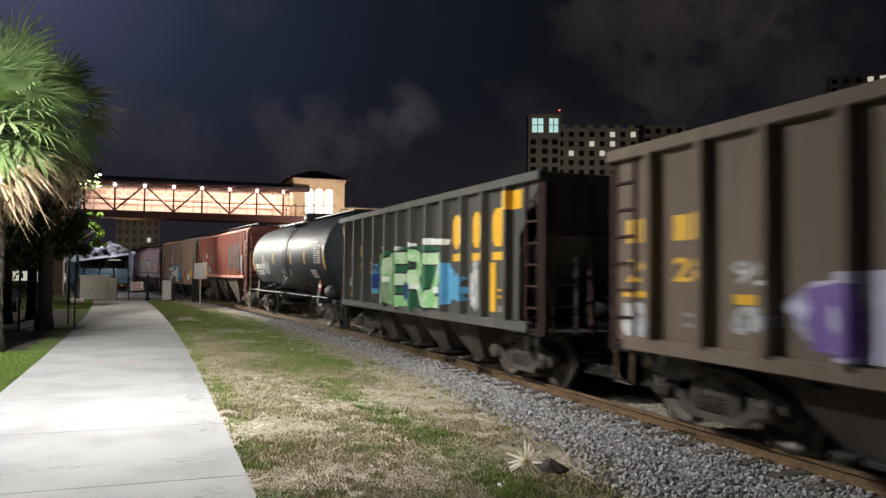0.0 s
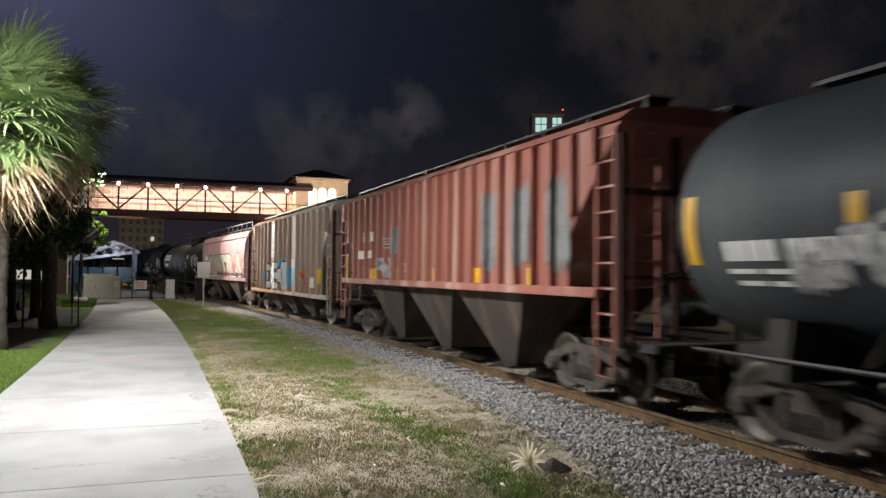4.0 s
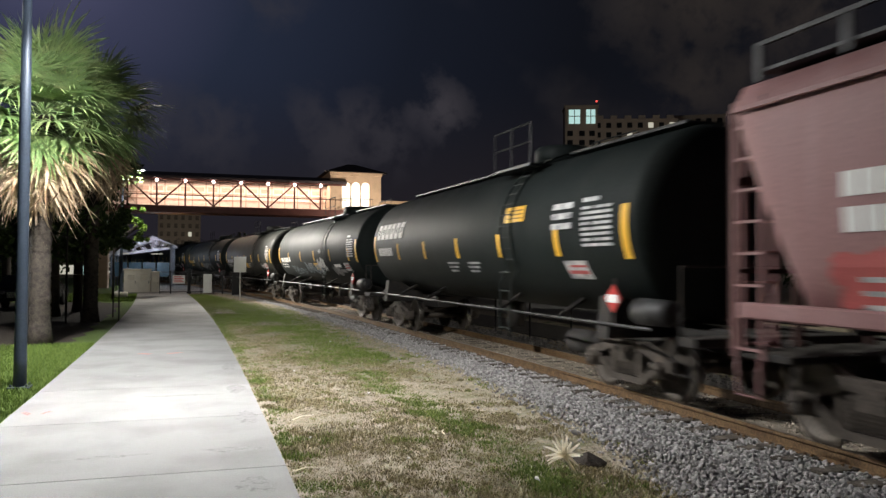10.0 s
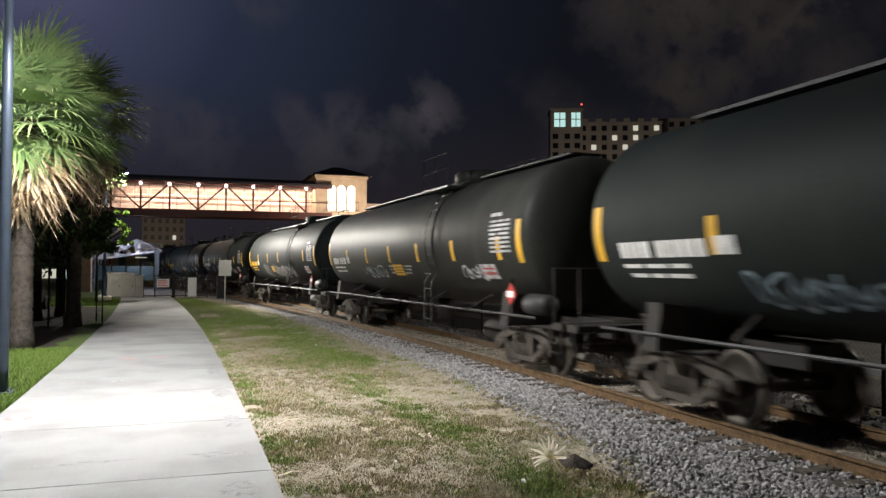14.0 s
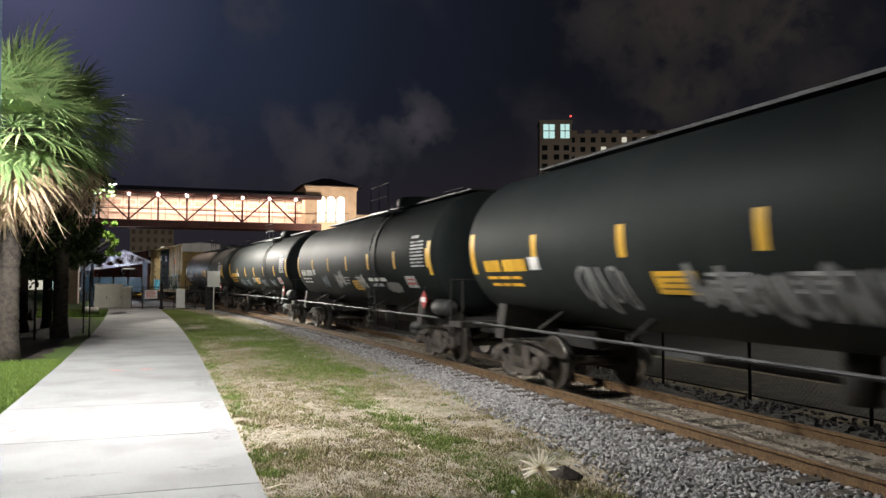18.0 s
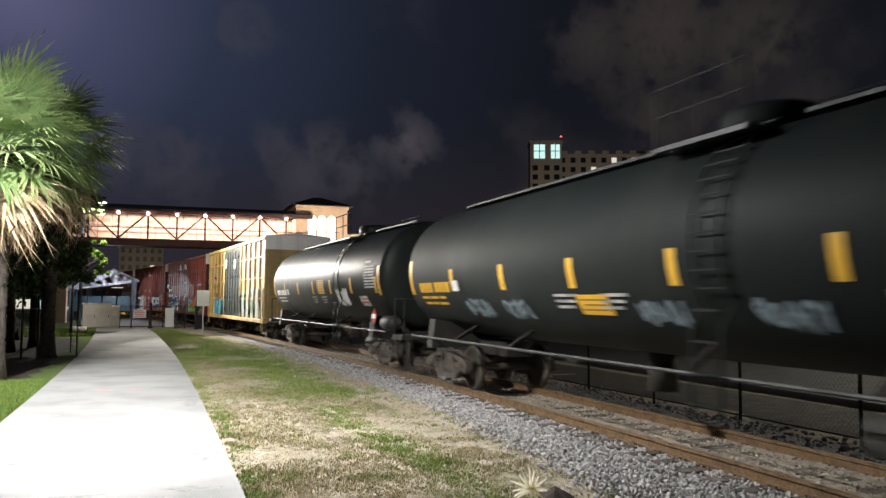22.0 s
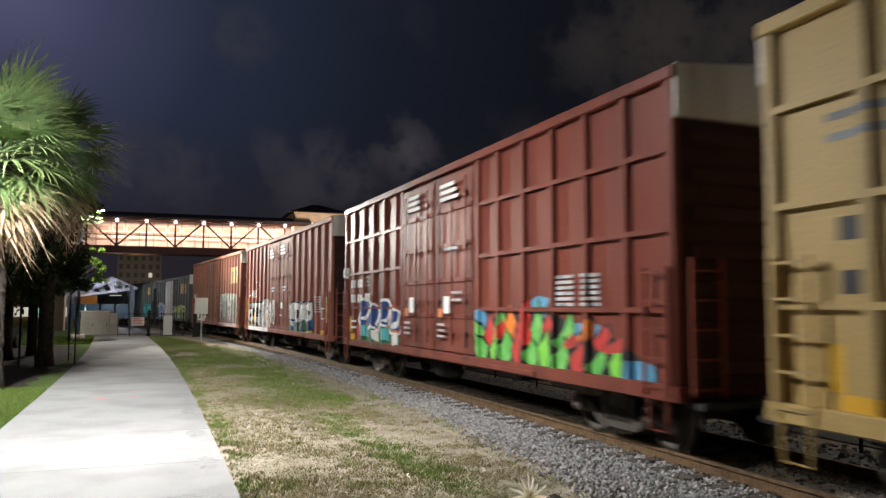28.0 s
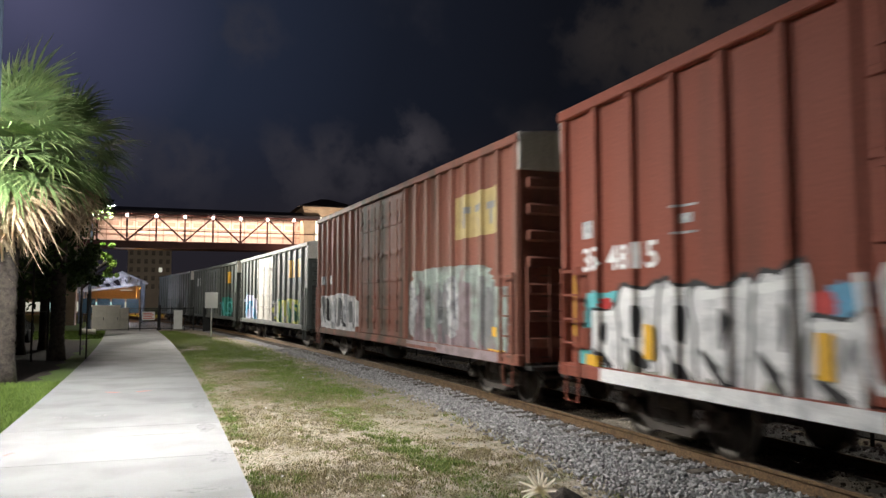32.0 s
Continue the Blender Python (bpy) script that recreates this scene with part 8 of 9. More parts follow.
def leafy_tree(x, y, h, spread, seed, clumps, per, size, label, bark=None, leaf=None, low=0.45, trunk_r=0.22, reach=0.0):
    rng = np.random.default_rng(seed)
    ob = thing("tree", pose(x, y, 0), label, "tree", "trees beside the path")
    bm = bmesh.new()
    lathe(bm, [(trunk_r * 1.5, -0.1), (trunk_r * 1.1, 0.4), (trunk_r, h * 0.3), (trunk_r * 0.75, h * 0.6), (0.03, h * 0.9)], sides=10)
    tops = []
    for i in range(9):
        a = i * 2.4 + rng.uniform(-0.3, 0.3)
        z0 = h * rng.uniform(low * 0.75, 0.6)
        e = Vector((reach + math.cos(a) * spread * rng.uniform(0.5, 0.9), math.sin(a) * spread * rng.uniform(0.5, 0.9), h * rng.uniform(low, 0.95)))
        mid = Vector((e.x * 0.4, e.y * 0.4, z0 + (e.z - z0) * 0.6))
        beam(bm, (0, 0, z0), mid, 0.12, sides=6), beam(bm, mid, e, 0.07, sides=6)
        tops.append(e)
    part("trunk", bm, bark or DARK_BARK, ob)
    cl = []
    for i in range(clumps):
        e = tops[i % len(tops)]
        c = (e.x + rng.normal() * spread * 0.28, e.y + rng.normal() * spread * 0.28, min(h, max(h * low, e.z + rng.normal() * h * 0.10)))
        cl.append((c, spread * rng.uniform(0.18, 0.34)))
    vs, fs = leaf_cloud(rng, cl, per, size)
    part("crown", mesh_from("crown", vs, fs, leaf or TREE_LEAF), None, ob)


leafy_tree(-5.42, 36.8, 7.6, 1.75, 11, 34, 240, 0.11, "dark leafy shade tree beside the footpath", low=0.40, trunk_r=0.17)
leafy_tree(-5.9, 34.0, 6.6, 2.3, 12, 26, 220, 0.10, "dark leafy tree behind the fence", low=0.45)
leafy_tree(-9.5, 30.0, 9.5, 4.0, 13, 30, 200, 0.14, "dark leafy tree behind the fence", low=0.3)
leafy_tree(-10.5, 47.0, 10.0, 4.5, 15, 30, 180, 0.16, "dark leafy tree behind the parked car", low=0.3)
leafy_tree(-5.35, 49.6, 5.5, 0.62, 14, 22, 110, 0.09, "small leaning tree with bright green lamp-lit leaves", leaf=SHRUB_LEAF, low=0.66, trunk_r=0.07, reach=1.2)
leafy_tree(-6.6, 50.2, 9.6, 1.5, 16, 14, 140, 0.14, "tree with a smooth pale trunk", bark=PALE_BARK, low=0.72, trunk_r=0.24)


def far_woods():
    rng = np.random.default_rng(31)
    cl = []
    for i in range(70):
        cl.append(((rng.uniform(2, 46), rng.uniform(96, 124), rng.uniform(0.8, 5.6)), rng.uniform(1.4, 2.8)))
    for i in range(60):
        cl.append(((rng.uniform(-60, -12), rng.uniform(60, 110), rng.uniform(0.8, 8.0)), rng.uniform(2.0, 3.4)))
    for i in range(40):
        cl.append(((rng.uniform(26, 70), rng.uniform(40, 90), rng.uniform(0.5, 4.0)), rng.uniform(1.6, 3.0)))
    vs, fs = leaf_cloud(rng, cl, 130, 0.34)
    tagged(part("far_woods", mesh_from("far_woods", vs, fs, TREE_LEAF), None), "dark belt of trees and bushes in the distance", "trees", kind="stuff")


far_woods()


def mulch_bed():
    bm = bmesh.new()
    rng = random.Random(8)
    rows = []
    for i in range(30):
        y = 21.2 + i * 0.87
        rows.append((bm.verts.new((-13, y, -0.024)), bm.verts.new((path_x(y) - 1.80 - (0.5 + rng.uniform(-0.18, 0.18) if 1 < i < 28 else 1.6), y, -0.024))))
    for a, b in zip(rows, rows[1:]):
        bm.faces.new((a[0], a[1], b[1], b[0]))
    tagged(part("mulch_bed", bm, MULCH), "dark mulch bed under the trees", "mulch", kind="structure")


mulch_bed()


def blades(name, spots, height, width, mat, label, seed, lean=0.5):
    """Grass as loose three-sided blades standing at the given spots."""
    rng = np.random.default_rng(seed)
    n = len(spots)
    a = rng.uniform(0, 6.28, n)
    h = rng.uniform(*height, n)
    w = rng.uniform(*width, n)
    k = rng.normal(size=(n, 2)) * lean * h[:, None]
    b0 = np.stack([spots[:, 0] - np.cos(a) * w, spots[:, 1] - np.sin(a) * w, np.full(n, -0.05)], -1)
    b1 = np.stack([spots[:, 0] + np.cos(a) * w, spots[:, 1] + np.sin(a) * w, np.full(n, -0.05)], -1)
    m0 = np.stack([spots[:, 0] - np.cos(a) * w * 0.8 + k[:, 0] * 0.4, spots[:, 1] - np.sin(a) * w * 0.8 + k[:, 1] * 0.4, h * 0.55 - 0.03], -1)
    m1 = np.stack([spots[:, 0] + np.cos(a) * w * 0.8 + k[:, 0] * 0.4, spots[:, 1] + np.sin(a) * w * 0.8 + k[:, 1] * 0.4, h * 0.55 - 0.03], -1)
    tip = np.stack([spots[:, 0] + k[:, 0], spots[:, 1] + k[:, 1], h - 0.03], -1)
    v = np.stack([b0, b1, m1, m0, tip], 1).reshape(-1, 3)
    i = 5 * np.arange(n)
    f = [(j, j + 1, j + 2, j + 3) for j in i.tolist()] + [(j + 3, j + 2, j + 4) for j in i.tolist()]
    tagged(part(name, mesh_from(name, v.tolist(), f, mat), None), label, "grass", kind="stuff")


def verge_grass():
    rng = np.random.default_rng(17)
    m = 21000
    y = 3.6 + 53 * rng.random(m) ** 2.0
    edge = -0.80 - 0.0013 * y * y / 2 + 1.69
    toe = np.minimum(TRACK_X - 2.45 - y * y / (2 * RADIUS), np.where(y > 40, 2.9 - (y - 40) * 0.19, 99))
    x = edge + 0.01 + np.maximum(toe - edge + 0.45, 0.5) * rng.random(m)
    rel = (x - edge) / np.maximum(toe - edge, 0.5)
    def lumps(s, z):
        return np.array([noise.noise(Vector((a * s, b * s, z))) for a, b in zip(x, y)])
    n1, n2, n3 = lumps(0.8, 0.0), lumps(2.4, 5.0), lumps(6.0, 9.0)
    band = np.exp(-((x - (3.35 - 0.045 * (y - 7))) / 0.34) ** 2) * (y < 15)
    strip = np.exp(-((x - edge - 0.14) / 0.20) ** 2) * np.clip(0.75 + n2, 0, 1)
    far = np.clip((y - 14.5) / 3, 0, 1) * np.exp(-((rel - 0.72) / 0.32) ** 2) * 1.2 + np.clip((y - 24) / 6, 0, 1) * 0.9
    g = 0.75 * band + 0.60 * strip + 0.75 * far + 0.35 * n1 + 0.55 * n2 + 0.55 * n3
    kind = np.where(g + rng.normal(size=m) * 0.22 > 0.52, 0, np.where(g + rng.normal(size=m) * 0.30 > 0.02, 1, 2))
    kind = np.where(((kind == 2) & (rng.random(m) < 0.30)) | ((rel > 0.86 + 0.25 * n2) & (rng.random(m) < 0.72)), 3, kind)
    per = 22
    for k, mat, label, tall, lean in ((0, GREEN_BLADE, "short green weeds and grass on the verge", (0.016, 0.048), 0.8), (1, OLIVE_BLADE, "half-dry olive weeds among the straw", (0.012, 0.038), 1.1),
                                      (2, DRY_BLADE, "dry trampled straw-coloured grass on the verge", (0.008, 0.028), 1.8)):
        cx, cy = x[kind == k], y[kind == k]
        size = (0.030 + 0.045 * rng.random(len(cx))) * np.clip(cy / 14, 1, 2.6)
        bx = np.repeat(cx, per) + rng.normal(size=len(cx) * per) * np.repeat(size, per)
        by = np.repeat(cy, per) + rng.normal(size=len(cx) * per) * np.repeat(size, per) * 1.3
        keep = bx > -0.80 - 0.0013 * by * by / 2 + 1.68
        blades("grass", np.stack([bx, by], -1)[keep], tall, (0.0025, 0.0065), mat, label, 18 + k, lean)
    m = 60000
    yl = 6.5 + 15.5 * rng.random(m) ** 1.3
    xl = path_edge_left(yl) - 0.02 - 5.5 * rng.random(m) ** 1.3
    blades("grass", np.stack([xl, yl], -1), (0.05, 0.11), (0.004, 0.009), LUSH_BLADE, "lush green lawn beside the path", 21, 0.5)
    m = 9000
    yl = 46.5 + 11 * rng.random(m)
    xl = path_edge_left(yl) - 0.05 - 4.5 * rng.random(m)
    blades("grass", np.stack([xl, yl], -1), (0.06, 0.14), (0.012, 0.022), LUSH_BLADE, "green lawn by the far lamp post", 22, 0.5)


def path_edge_left(y):
    return -0.80 - 0.0013 * y * y / 2 - 1.69


verge_grass()


def litter():
    ob = thing("dry_palm_leaf", pose(3.68, 7.16, -0.02), "bleached dry fan palm leaf standing on its stalk in the verge", "leaf")
    rng = random.Random(3)
    hub = Vector((-0.09, 0.05, 0.16))
    part("stalk", beam(bmesh.new(), (0.03, -0.03, -0.06), hub, 0.034, 0.024), DRY_LEAF, ob)
    u, v, back = Vector((0.93, -0.36, 0.0)), Vector((-0.20, -0.22, 0.95)), Vector((0.34, 0.90, 0.27))
    for i in range(13):
        a = math.radians(-104 + 17.3 * i + rng.uniform(-5, 5))
        n = rng.uniform(0.17, 0.25) * (1.0 if abs(a) < 1.2 else 0.85)
        bm = bmesh.new()
        last = None
        curl = rng.uniform(-0.07, 0.10)
        for k in range(6):
            f = k / 5
            p = hub + (v * math.cos(a) + u * math.sin(a)) * n * f + back * curl * f * f - Vector((0, 0, 0.05)) * f * f * abs(math.sin(a))
            w = 0.021 * (1 - f * 0.75) + 0.003
            q = (u * math.cos(a) - v * math.sin(a)) * w
            fold = back * (0.012 * (1 - f))
            row = (bm.verts.new(p - q), bm.verts.new(p + fold), bm.verts.new(p + q))
            if last:
                bm.faces.new((last[0], last[1], row[1], row[0])), bm.faces.new((last[1], last[2], row[2], row[1]))
            last = row
        part("leaf_blade", bm, DRY_LEAF, ob)
    # one dark lump stands in for the clump and shadow beside the leaf
    bm = bmesh.new()
    for i in range(40):
        d = Vector((rng.gauss(0, 1), rng.gauss(0, 1), rng.gauss(0, 1))).normalized() * rng.uniform(0.8, 1.15)
        bm.verts.new((d.x * 0.17, d.y * 0.20, abs(d.z) * 0.14 - 0.03))
    bmesh.ops.convex_hull(bm, input=bm.verts)
    clod = part("shadow_clump", bm, MULCH, None, at=pose(3.99, 7.42, -0.03, 0, 0, 20))
    tagged(clod, "dark lump shaped for the clump and shadow behind the dry leaf", "clod")
    for x, y, s in ((3.14, 6.92, 0.040), (2.15, 8.1, 0.022), (1.25, 9.4, 0.02), (4.6, 6.1, 0.03), (2.6, 12.4, 0.022), (1.7, 15.4, 0.02), (3.3, 21.0, 0.03)):
        bm = bmesh.new()
        vs = []
        for i in range(14):
            d = Vector((rng.gauss(0, 1), rng.gauss(0, 1), rng.gauss(0, 1))).normalized() * s * rng.uniform(0.6, 1.3)
            vs.append(bm.verts.new((d.x, d.y, abs(d.z) * 1.2)))
        bmesh.ops.convex_hull(bm, input=bm.verts)
        p = part("paper_scrap", bm, PAPER, None, at=pose(x, y, -0.015))
        tagged(p, "crumpled scrap of white paper on the grass", "litter", "scraps of litter")
    for x, y, a, n in ((1.30, 10.6, 40, 0.42), (1.02, 7.9, 10, 0.3), (2.9, 9.2, 75, 0.25), (1.5, 6.2, 120, 0.3)):
        bm = bmesh.new()
        beam(bm, (-n / 2, 0, 0.012), (0, 0.03, 0.03), 0.012), beam(bm, (0, 0.03, 0.03), (n / 2, 0, 0.015), 0.010)
        p = part("twig", bm, DRY_LEAF, None, at=pose(x, y, -0.01, 0, 0, a))
        tagged(p, "dry pale twig lying on the verge", "twig", "twigs on the verge")


litter()
stones("rubble", 130, strip_place(36, 46, -3.4, -1.6, -0.01, 1.0), (0.02, 0.075), BALLAST_STONE, "pale broken stones on bare soil near the sign", 77)


MARK_RED = material("red_marking_paint", (0.60, 0.10, 0.10), 0.8, vary=0.2, scale=20, second=(0.50, 0.35, 0.33), cut=(0.45, 0.6), bump=0)
MARK_DARK = material("grey_marking_paint", (0.20, 0.19, 0.19), 0.8, vary=0.2, scale=20, second=(0.40, 0.39, 0.38), cut=(0.45, 0.6), bump=0)
STAIN = material("dark_path_stain", (0.17, 0.17, 0.17), 0.9, vary=0.15, scale=9, second=(0.265, 0.265, 0.26), cut=(0.35, 0.50), bump=0)


def path_marks():
    for x, y, mat, w, what in ((-2.25, 11.9, MARK_RED, 0.16, "red"), (-1.02, 19.1, MARK_RED, 0.42, "red"), (-1.62, 15.3, MARK_DARK, 0.42, "grey")):
        p = thing("paint_mark", pose(x, y, 0.004), f"faded {what} utility paint mark sprayed on the path", "paint mark", "paint marks on the path")
        for d in (-1, 1):
            bm = bmesh.new()
            bm.faces.new([bm.verts.new((a, b, 0)) for a, b in ((d * w * 0.35, -0.05), (d * w * 1.0, 0.12), (d * w * 1.25, 0.05), (d * w * 0.55, -0.14))])
            part("stroke", bm, mat, p)


path_marks()


def path_stains():
    rng = random.Random(44)
    for x, y, w, h in ((0.36, 8.95, 0.26, 0.10), (0.52, 13.4, 0.13, 0.5), (0.48, 7.5, 0.20, 0.28), (0.56, 10.8, 0.13, 0.5), (0.25, 9.05, 0.25, 0.06), (0.46, 16.2, 0.12, 0.6), (-1.1, 9.0, 0.5, 0.05), (-0.4, 12.9, 0.6, 0.05)):
        bm = bmesh.new()
        pts = []
        for i in range(26):
            a = 2 * math.pi * i / 26
            k = 1 + 0.45 * noise.noise(Vector((math.cos(a) * 1.6 + x * 7, math.sin(a) * 1.6 + y * 3, 0.3))) + rng.uniform(-0.12, 0.12)
            pts.append((math.cos(a) * w * k, math.sin(a) * h * k, 0))
        bm.faces.new([bm.verts.new(q) for q in pts])
        p = part("stain", bm, STAIN, None, at=pose(x, y, 0.004))
        tagged(p, "dark damp stain on the pale concrete path", "stain", "stains on the path")


path_stains()


# ---- fence, parked car, canopy on the left ----
def tall_fence():
    ob = thing("tall_fence", pose(0, 0, 0), "tall thin black steel fence posts with wire beside the trees", "fence")
    pts = [(-4.45, 22.4, 3.2), (-4.75, 26.4, 3.6), (-4.75, 29.8, 3.7), (-4.65, 32.6, 3.5), (-5.0, 36.4, 3.6), (-5.2, 40.4, 3.6)]
    for x, y, h in pts:
        bm = bmesh.new()
        beam(bm, (x, y, -0.1), (x, y, h), 0.075, sides=8)
        part("post", bm, FRAME_STEEL, ob)
    for z in (0.25, 1.7, 3.05):
        bm = bmesh.new()
        for (a, b, _), (c, d, _) in zip(pts, pts[1:]):
            beam(bm, (a, b, z), (c, d, z), 0.02)
        part("wire", bm, FRAME_STEEL, ob)


tall_fence()
for bx, by in ((-3.55, 33.0), (-3.05, 30.2)):
    sp = thing("stake", pose(bx, by, 0), "thin dark metal stake in the mulch", "stake", "stakes in the mulch")
    part("rod", beam(bmesh.new(), (0, 0, -0.1), (0, 0, 2.3), 0.05, sides=8), FRAME_STEEL, sp)
    part("cap", beam(bmesh.new(), (0, 0, 2.3), (0, 0, 2.34), 0.07, sides=8), FRAME_STEEL, sp)

CAR_PAINT = material("dark_car_paint", (0.035, 0.04, 0.045), 0.25, 0.3, vary=0.08)
CAR_GLASS = material("dark_car_glass", (0.02, 0.022, 0.025), 0.08, vary=0.05)
TYRE = material("tyre_rubber", (0.02, 0.02, 0.02), 0.9)
CHROME = material("chrome_trim", (0.6, 0.6, 0.6), 0.2, 0.9)


def parked_car():
    ob = thing("car", pose(-8.0, 41.5, 0, 0, 0, -8), "dark parked car facing the path behind the fence", "car")
    body = [(-2.25, 0.35), (2.2, 0.35), (2.25, 0.75), (2.1, 0.95), (0.95, 1.08), (0.25, 1.52), (-1.5, 1.56), (-2.1, 1.1), (-2.27, 0.9)]
    bm = bmesh.new()
    prism(bm, body, -0.88, 0.88, "x")
    bmesh.ops.bevel(bm, geom=list(bm.edges), offset=0.07, segments=2, affect="EDGES")
    part("body", bm, CAR_PAINT, ob)
    for s in (-1, 1):
        bm = bmesh.new()
        prism(bm, [(-1.35, 1.05), (0.75, 1.08), (0.22, 1.44), (-1.3, 1.46)], s * 0.885 - 0.006, s * 0.885 + 0.006)
        part("side_window", bm, CAR_GLASS, ob)
        for y in (-1.4, 1.4):
            w = part("wheel", lathe(bmesh.new(), [(0.2, -0.1), (0.32, -0.1), (0.34, -0.05), (0.34, 0.05), (0.32, 0.1), (0.2, 0.1)], "x", 20, (s * 0.82, y, 0.34)), TYRE, ob)
            part("rim", lathe(bmesh.new(), [(0.0, s * 0.09), (0.2, s * 0.095)], "x", 14, (s * 0.82, y, 0.34)), CHROME, w)
        bm = bmesh.new()
        quad_box(bm, *sorted((s * 0.5, s * 0.82)), -2.29, -2.22, 0.68, 0.84, 0.02)
        part("headlight", bm, CHROME, ob)
    bm = bmesh.new()
    quad_box(bm, -0.45, 0.45, -2.30, -2.24, 0.5, 0.8, 0.02)
    part("grille", bm, CHROME, ob)
    bm = bmesh.new()
    vs = [bm.verts.new(q) for q in ((-0.72, -2.04, 1.14), (0.72, -2.04, 1.14), (0.66, -1.58, 1.50), (-0.66, -1.58, 1.50))]
    bm.faces.new(vs)
    part("windscreen", bm, CAR_GLASS, ob)


parked_car()


def canopy():
    """Open gabled canopy whose trusses face the path, lit from inside."""
    ob = thing("platform_canopy", pose(-4.77, 75.2, 0), "blue-grey gabled platform canopy with white trusses, lit inside", "canopy")
    left, right, top, zl, zr = -4.3, 1.95, 4.72, 2.85, 3.86
    for k in range(4):
        y = 2.6 * k
        for x, z in ((left + 0.5, zl + 0.15), (right - 0.35, zr + 0.1)):
            part("post", beam(bmesh.new(), (x, y, -0.1), (x, y, z), 0.14), CANOPY, ob)
        for x, z in ((left, zl), (right, zr)):
            part("rafter", beam(bmesh.new(), (x, y, z), (0, y, top), 0.11), TRUSS_WHITE, ob, "white steel rafter")
        part("tie_rod", beam(bmesh.new(), (left + 0.5, y, zl + 0.1), (right, y, zr - 0.05), 0.05), TRUSS_WHITE, ob, "thin white tie rod")
        webs = []
        for i in range(5):
            a = left * (1 - i / 5) + 0.3
            za = zl + (top - zl) * (a - left) / -left
            b = a + 0.55
            webs.append(((a, y, za), (b, y, zl + 0.1 + (zr - zl - 0.15) * (b - left) / (right - left))))
        for i in range(3):
            a = right * (i + 0.4) / 3
            webs.append(((a, y, top + (zr - top) * a / right), (a - 0.4, y, zr - 0.25)))
        webs.append(((0, y, top), (0, y, zr - 0.5)))
        for p, q in webs:
            part("truss_bar", beam(bmesh.new(), p, q, 0.06), TRUSS_WHITE, ob, "white diagonal truss bar")
    for x, z in ((left, zl), (right, zr)):
        bm = bmesh.new()
        vs = [bm.verts.new(q) for q in ((x, -0.4, z + 0.08), (0, -0.4, top + 0.08), (0, 8.4, top + 0.08), (x, 8.4, z + 0.08))]
        bm.faces.new(vs)
        bmesh.ops.solidify(bm, geom=bm.faces[:], thickness=0.06)
        part("roof_panel", bm, FROSTED, ob, "milky glazed roof panel lit from below")
    for i in range(7):
        a = left * (1 - i / 7)
        za = zl + (top - zl) * (a - left) / -left
        part("purlin", beam(bmesh.new(), (a, -0.3, za + 0.03), (a, 8.3, za + 0.03), 0.06), CANOPY, ob)
    for x in (-2.6, 0.3):
        bm = bmesh.new()
        quad_box(bm, x - 0.5, x + 0.5, 0.9, 1.1, 3.05, 3.12)
        part("canopy_lamp", bm, ROOM_WINDOW, ob, "white strip lamp")
    for i in range(4):
        bm = bmesh.new()
        quad_box(bm, -3.8 + 1.3 * i, -2.65 + 1.3 * i, 5.0, 5.08, 0.9, 2.3)
        part("glass_screen", bm, SCREEN_BLUE, ob, "pale blue glazed screen")


canopy()


def far_shop():
    ob = thing("far_building", pose(-14.0, 128, 0, 0, 0, 0), "low distant building with a lit shopfront", "building")
    bm = bmesh.new()
    quad_box(bm, -9, 9, 0, 8, -0.2, 4.2)
    part("wall", bm, FAR_WALL, ob)
    for i in range(5):
        bm = bmesh.new()
        quad_box(bm, -8.2 + 3.3 * i, -5.4 + 3.3 * i, -0.1, 0.05, 0.5, 1.9)
        part("shop_window", bm, COOL_WINDOW if i % 2 else ROOM_WINDOW, ob, "lit shop window")


far_shop()


def far_road():
    bm = bmesh.new()
    quad_box(bm, 13.5, 20.5, -60, 90, -0.05, -0.02)
    tagged(part("road", bm, material("worn_asphalt", (0.055, 0.054, 0.052), 0.9, vary=0.3, scale=2, fine=60, bump=0.4)), "dark asphalt road beyond the track fence", "road", kind="structure")
    bm = bmesh.new()
    quad_box(bm, 13.2, 13.5, -60, 90, -0.10, 0.11, 0.02)
    tagged(part("kerb", bm, CONCRETE), "pale concrete kerb of the road beyond the fence", "kerb", kind="structure")


far_road()


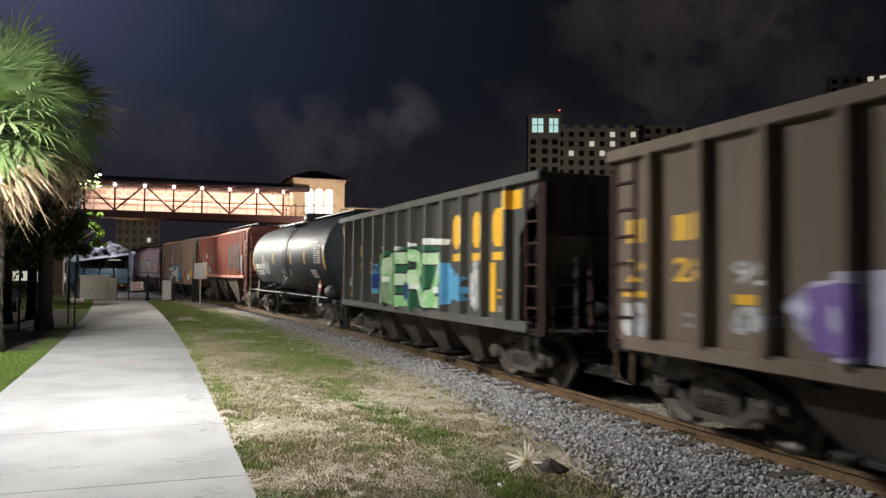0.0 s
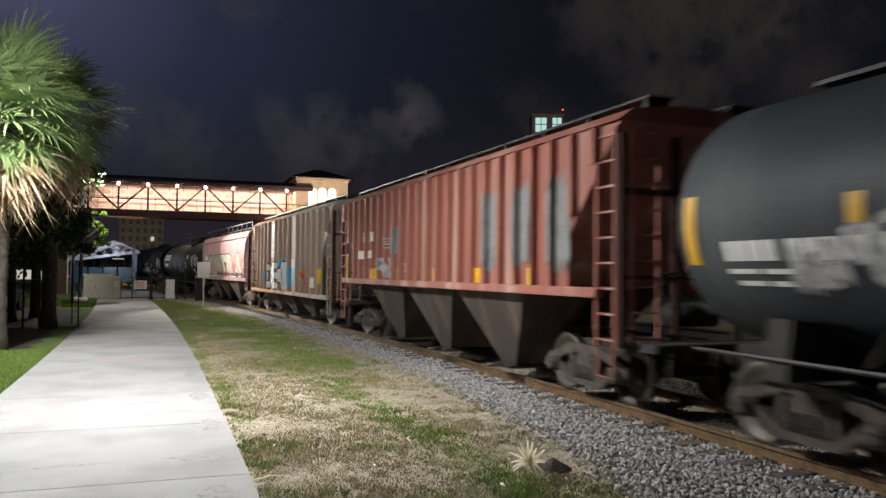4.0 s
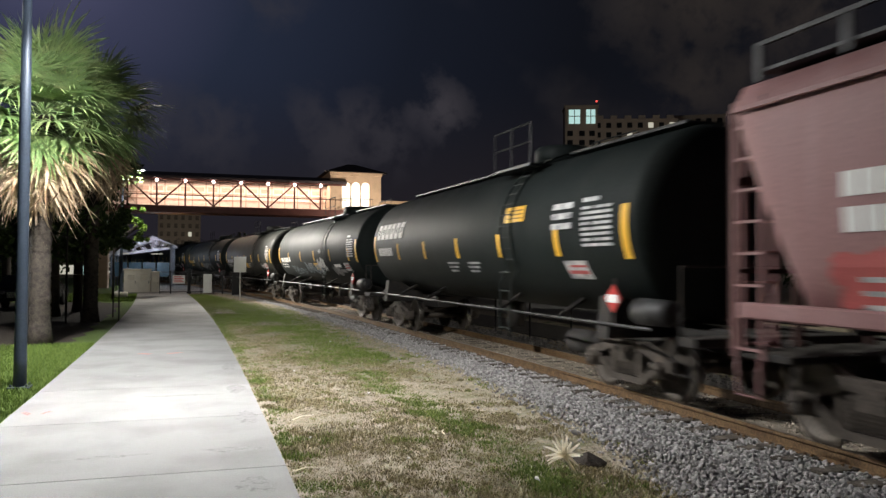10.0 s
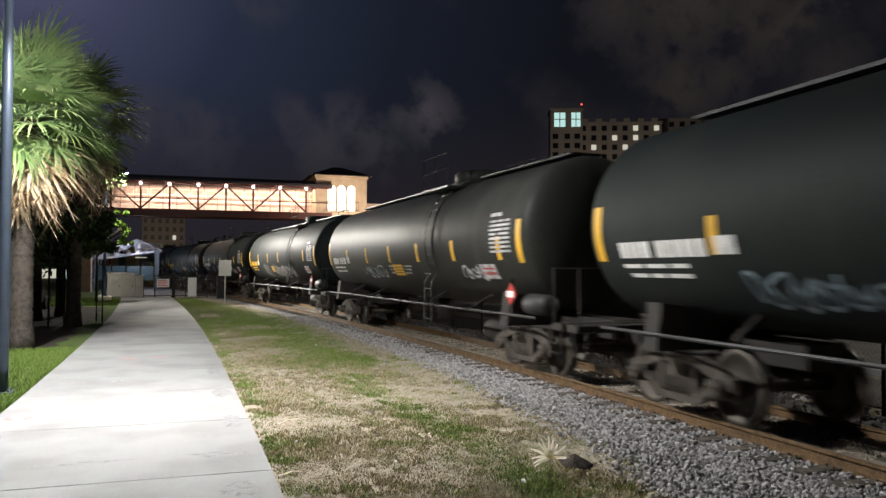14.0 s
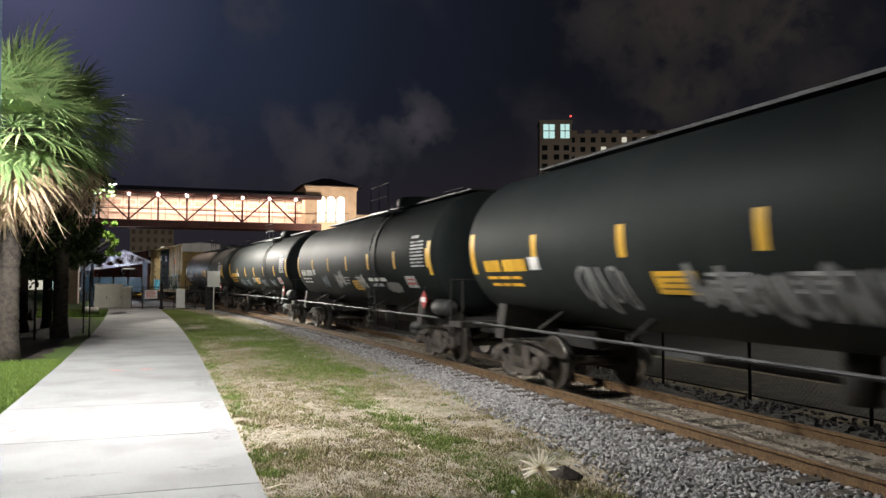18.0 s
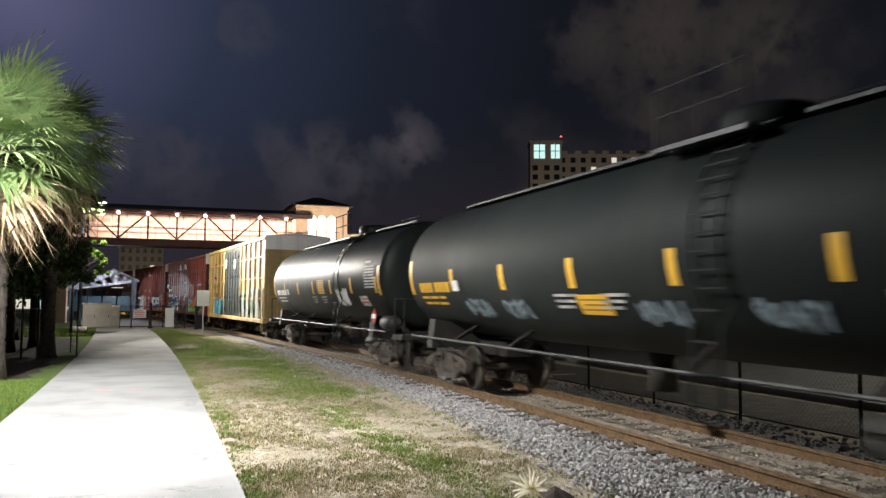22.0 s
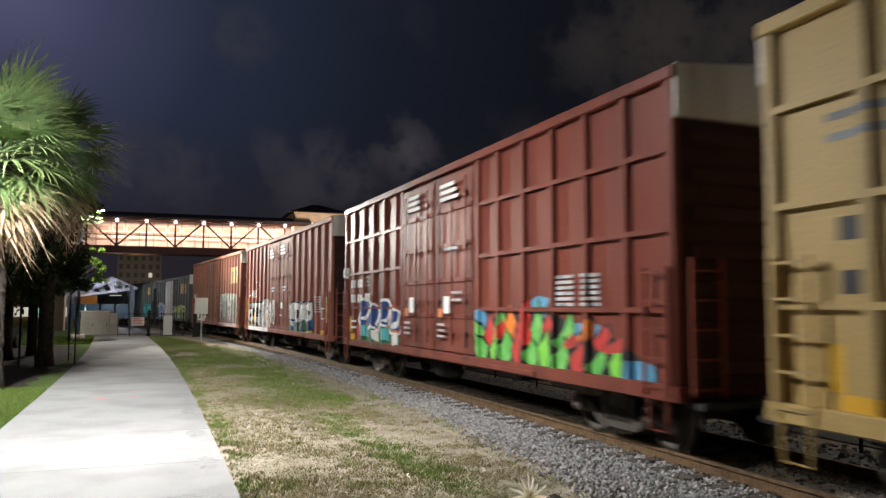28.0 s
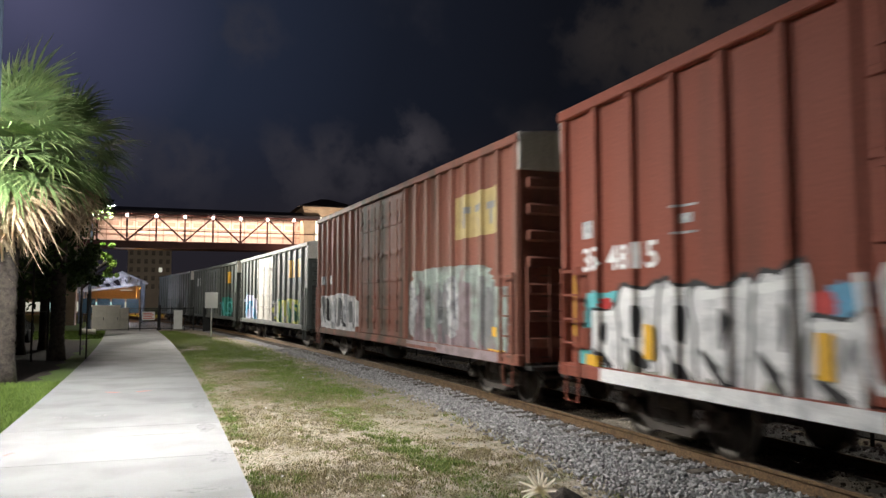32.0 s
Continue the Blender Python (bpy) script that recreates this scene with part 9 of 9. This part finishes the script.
def gate_apron():
    """Paved crossing behind the gate, beside the track."""
    bm = bmesh.new()
    xs = [(59.2, -6.6, 1.9), (65.5, -6.8, 2.0), (75.0, -7.4, 1.0), (92.0, -9.0, -0.9)]
    for z, up in ((-0.09, False), (-0.012, True)):
        rows = [(bm.verts.new((a, y, z)), bm.verts.new((b, y, z))) for y, a, b in xs]
        for r0, r1 in zip(rows, rows[1:]):
            bm.faces.new((r0[0], r0[1], r1[1], r1[0]) if up else (r0[0], r1[0], r1[1], r0[1]))
    tagged(part("pavement", bm, CONCRETE), "pale concrete paving behind the gate", "pavement", kind="structure")
    ob = thing("equipment_box", pose(2.0, 55.7, 0), "slim black steel equipment box beside the track", "box")
    part("body", quad_box(bmesh.new(), -0.26, 0.26, -0.2, 0.2, -0.1, 1.52, 0.02), BLACK_PAINT, ob)
    part("lid", quad_box(bmesh.new(), -0.30, 0.30, -0.24, 0.24, 1.52, 1.60, 0.02), BLACK_PAINT, ob)
    part("door", quad_box(bmesh.new(), -0.21, 0.21, -0.215, -0.202, 0.1, 1.4, 0.004), BLACK_PAINT, ob)
    ob = thing("drain_cover", pose(3.86, 47.2, 0), "flat dark steel cover on the ground by the rails", "cover")
    part("plate", quad_box(bmesh.new(), -0.42, 0.42, -0.4, 0.4, -0.05, 0.03, 0.01), FRAME_STEEL, ob)
    part("rim", quad_box(bmesh.new(), -0.46, 0.46, -0.44, 0.44, -0.06, 0.012, 0.006), FRAME_STEEL, ob)
    ob = thing("floodlight", pose(13.9, 65.6, 0), "grey floodlight on a short post lighting the stair tower", "floodlight")
    part("post", lathe(bmesh.new(), [(0.07, -0.1), (0.06, 5.1)], sides=10), FRAME_STEEL, ob)
    part("lamp_head", quad_box(bmesh.new(), -0.3, 0.3, -0.12, 0.06, 5.08, 5.4, 0.03), FRAME_STEEL, ob)
    ob = thing("street_lamp", pose(-5.6, 118.0, 0), "distant orange street lamp by the crossing", "street lamp")
    part("pole", lathe(bmesh.new(), [(0.09, -0.1), (0.06, 4.2)], sides=10), BLACK_PAINT, ob)
    part("arm", beam(bmesh.new(), (0, 0, 4.1), (0.7, 0, 4.15), 0.06), BLACK_PAINT, ob)
    part("lamp_globe", lathe(bmesh.new(), [(0, -0.25), (0.2, -0.15), (0.25, 0.0), (0.2, 0.15), (0, 0.25)], sides=12, centre=(0.7, 0, 3.85)), ORANGE_LAMP, ob, "glowing orange globe")


gate_apron()


# ---- what moves ----
def motions():
    for car, s in TRAIN:
        rows = []
        for k in range(33):
            here = s - run(k)
            rows.append((float(k), pose(*on_track(here, 0, RAIL_TOP), 0, 0, math.degrees(here / RADIUS))))
        walk(car, rows)
    turns = [(k / 15, run(k / 15) / 0.462) for k in range(481)]
    first = WHEELSETS[0]
    walk(first, [(t, Matrix.Rotation(a, 4, "X")) for t, a in turns])
    act, slot = first.animation_data.action, first.animation_data.action_slot
    for w in WHEELSETS[1:]:
        w.rotation_mode = "QUATERNION"
        d = w.animation_data_create()
        d.action, d.action_slot = act, slot


motions()
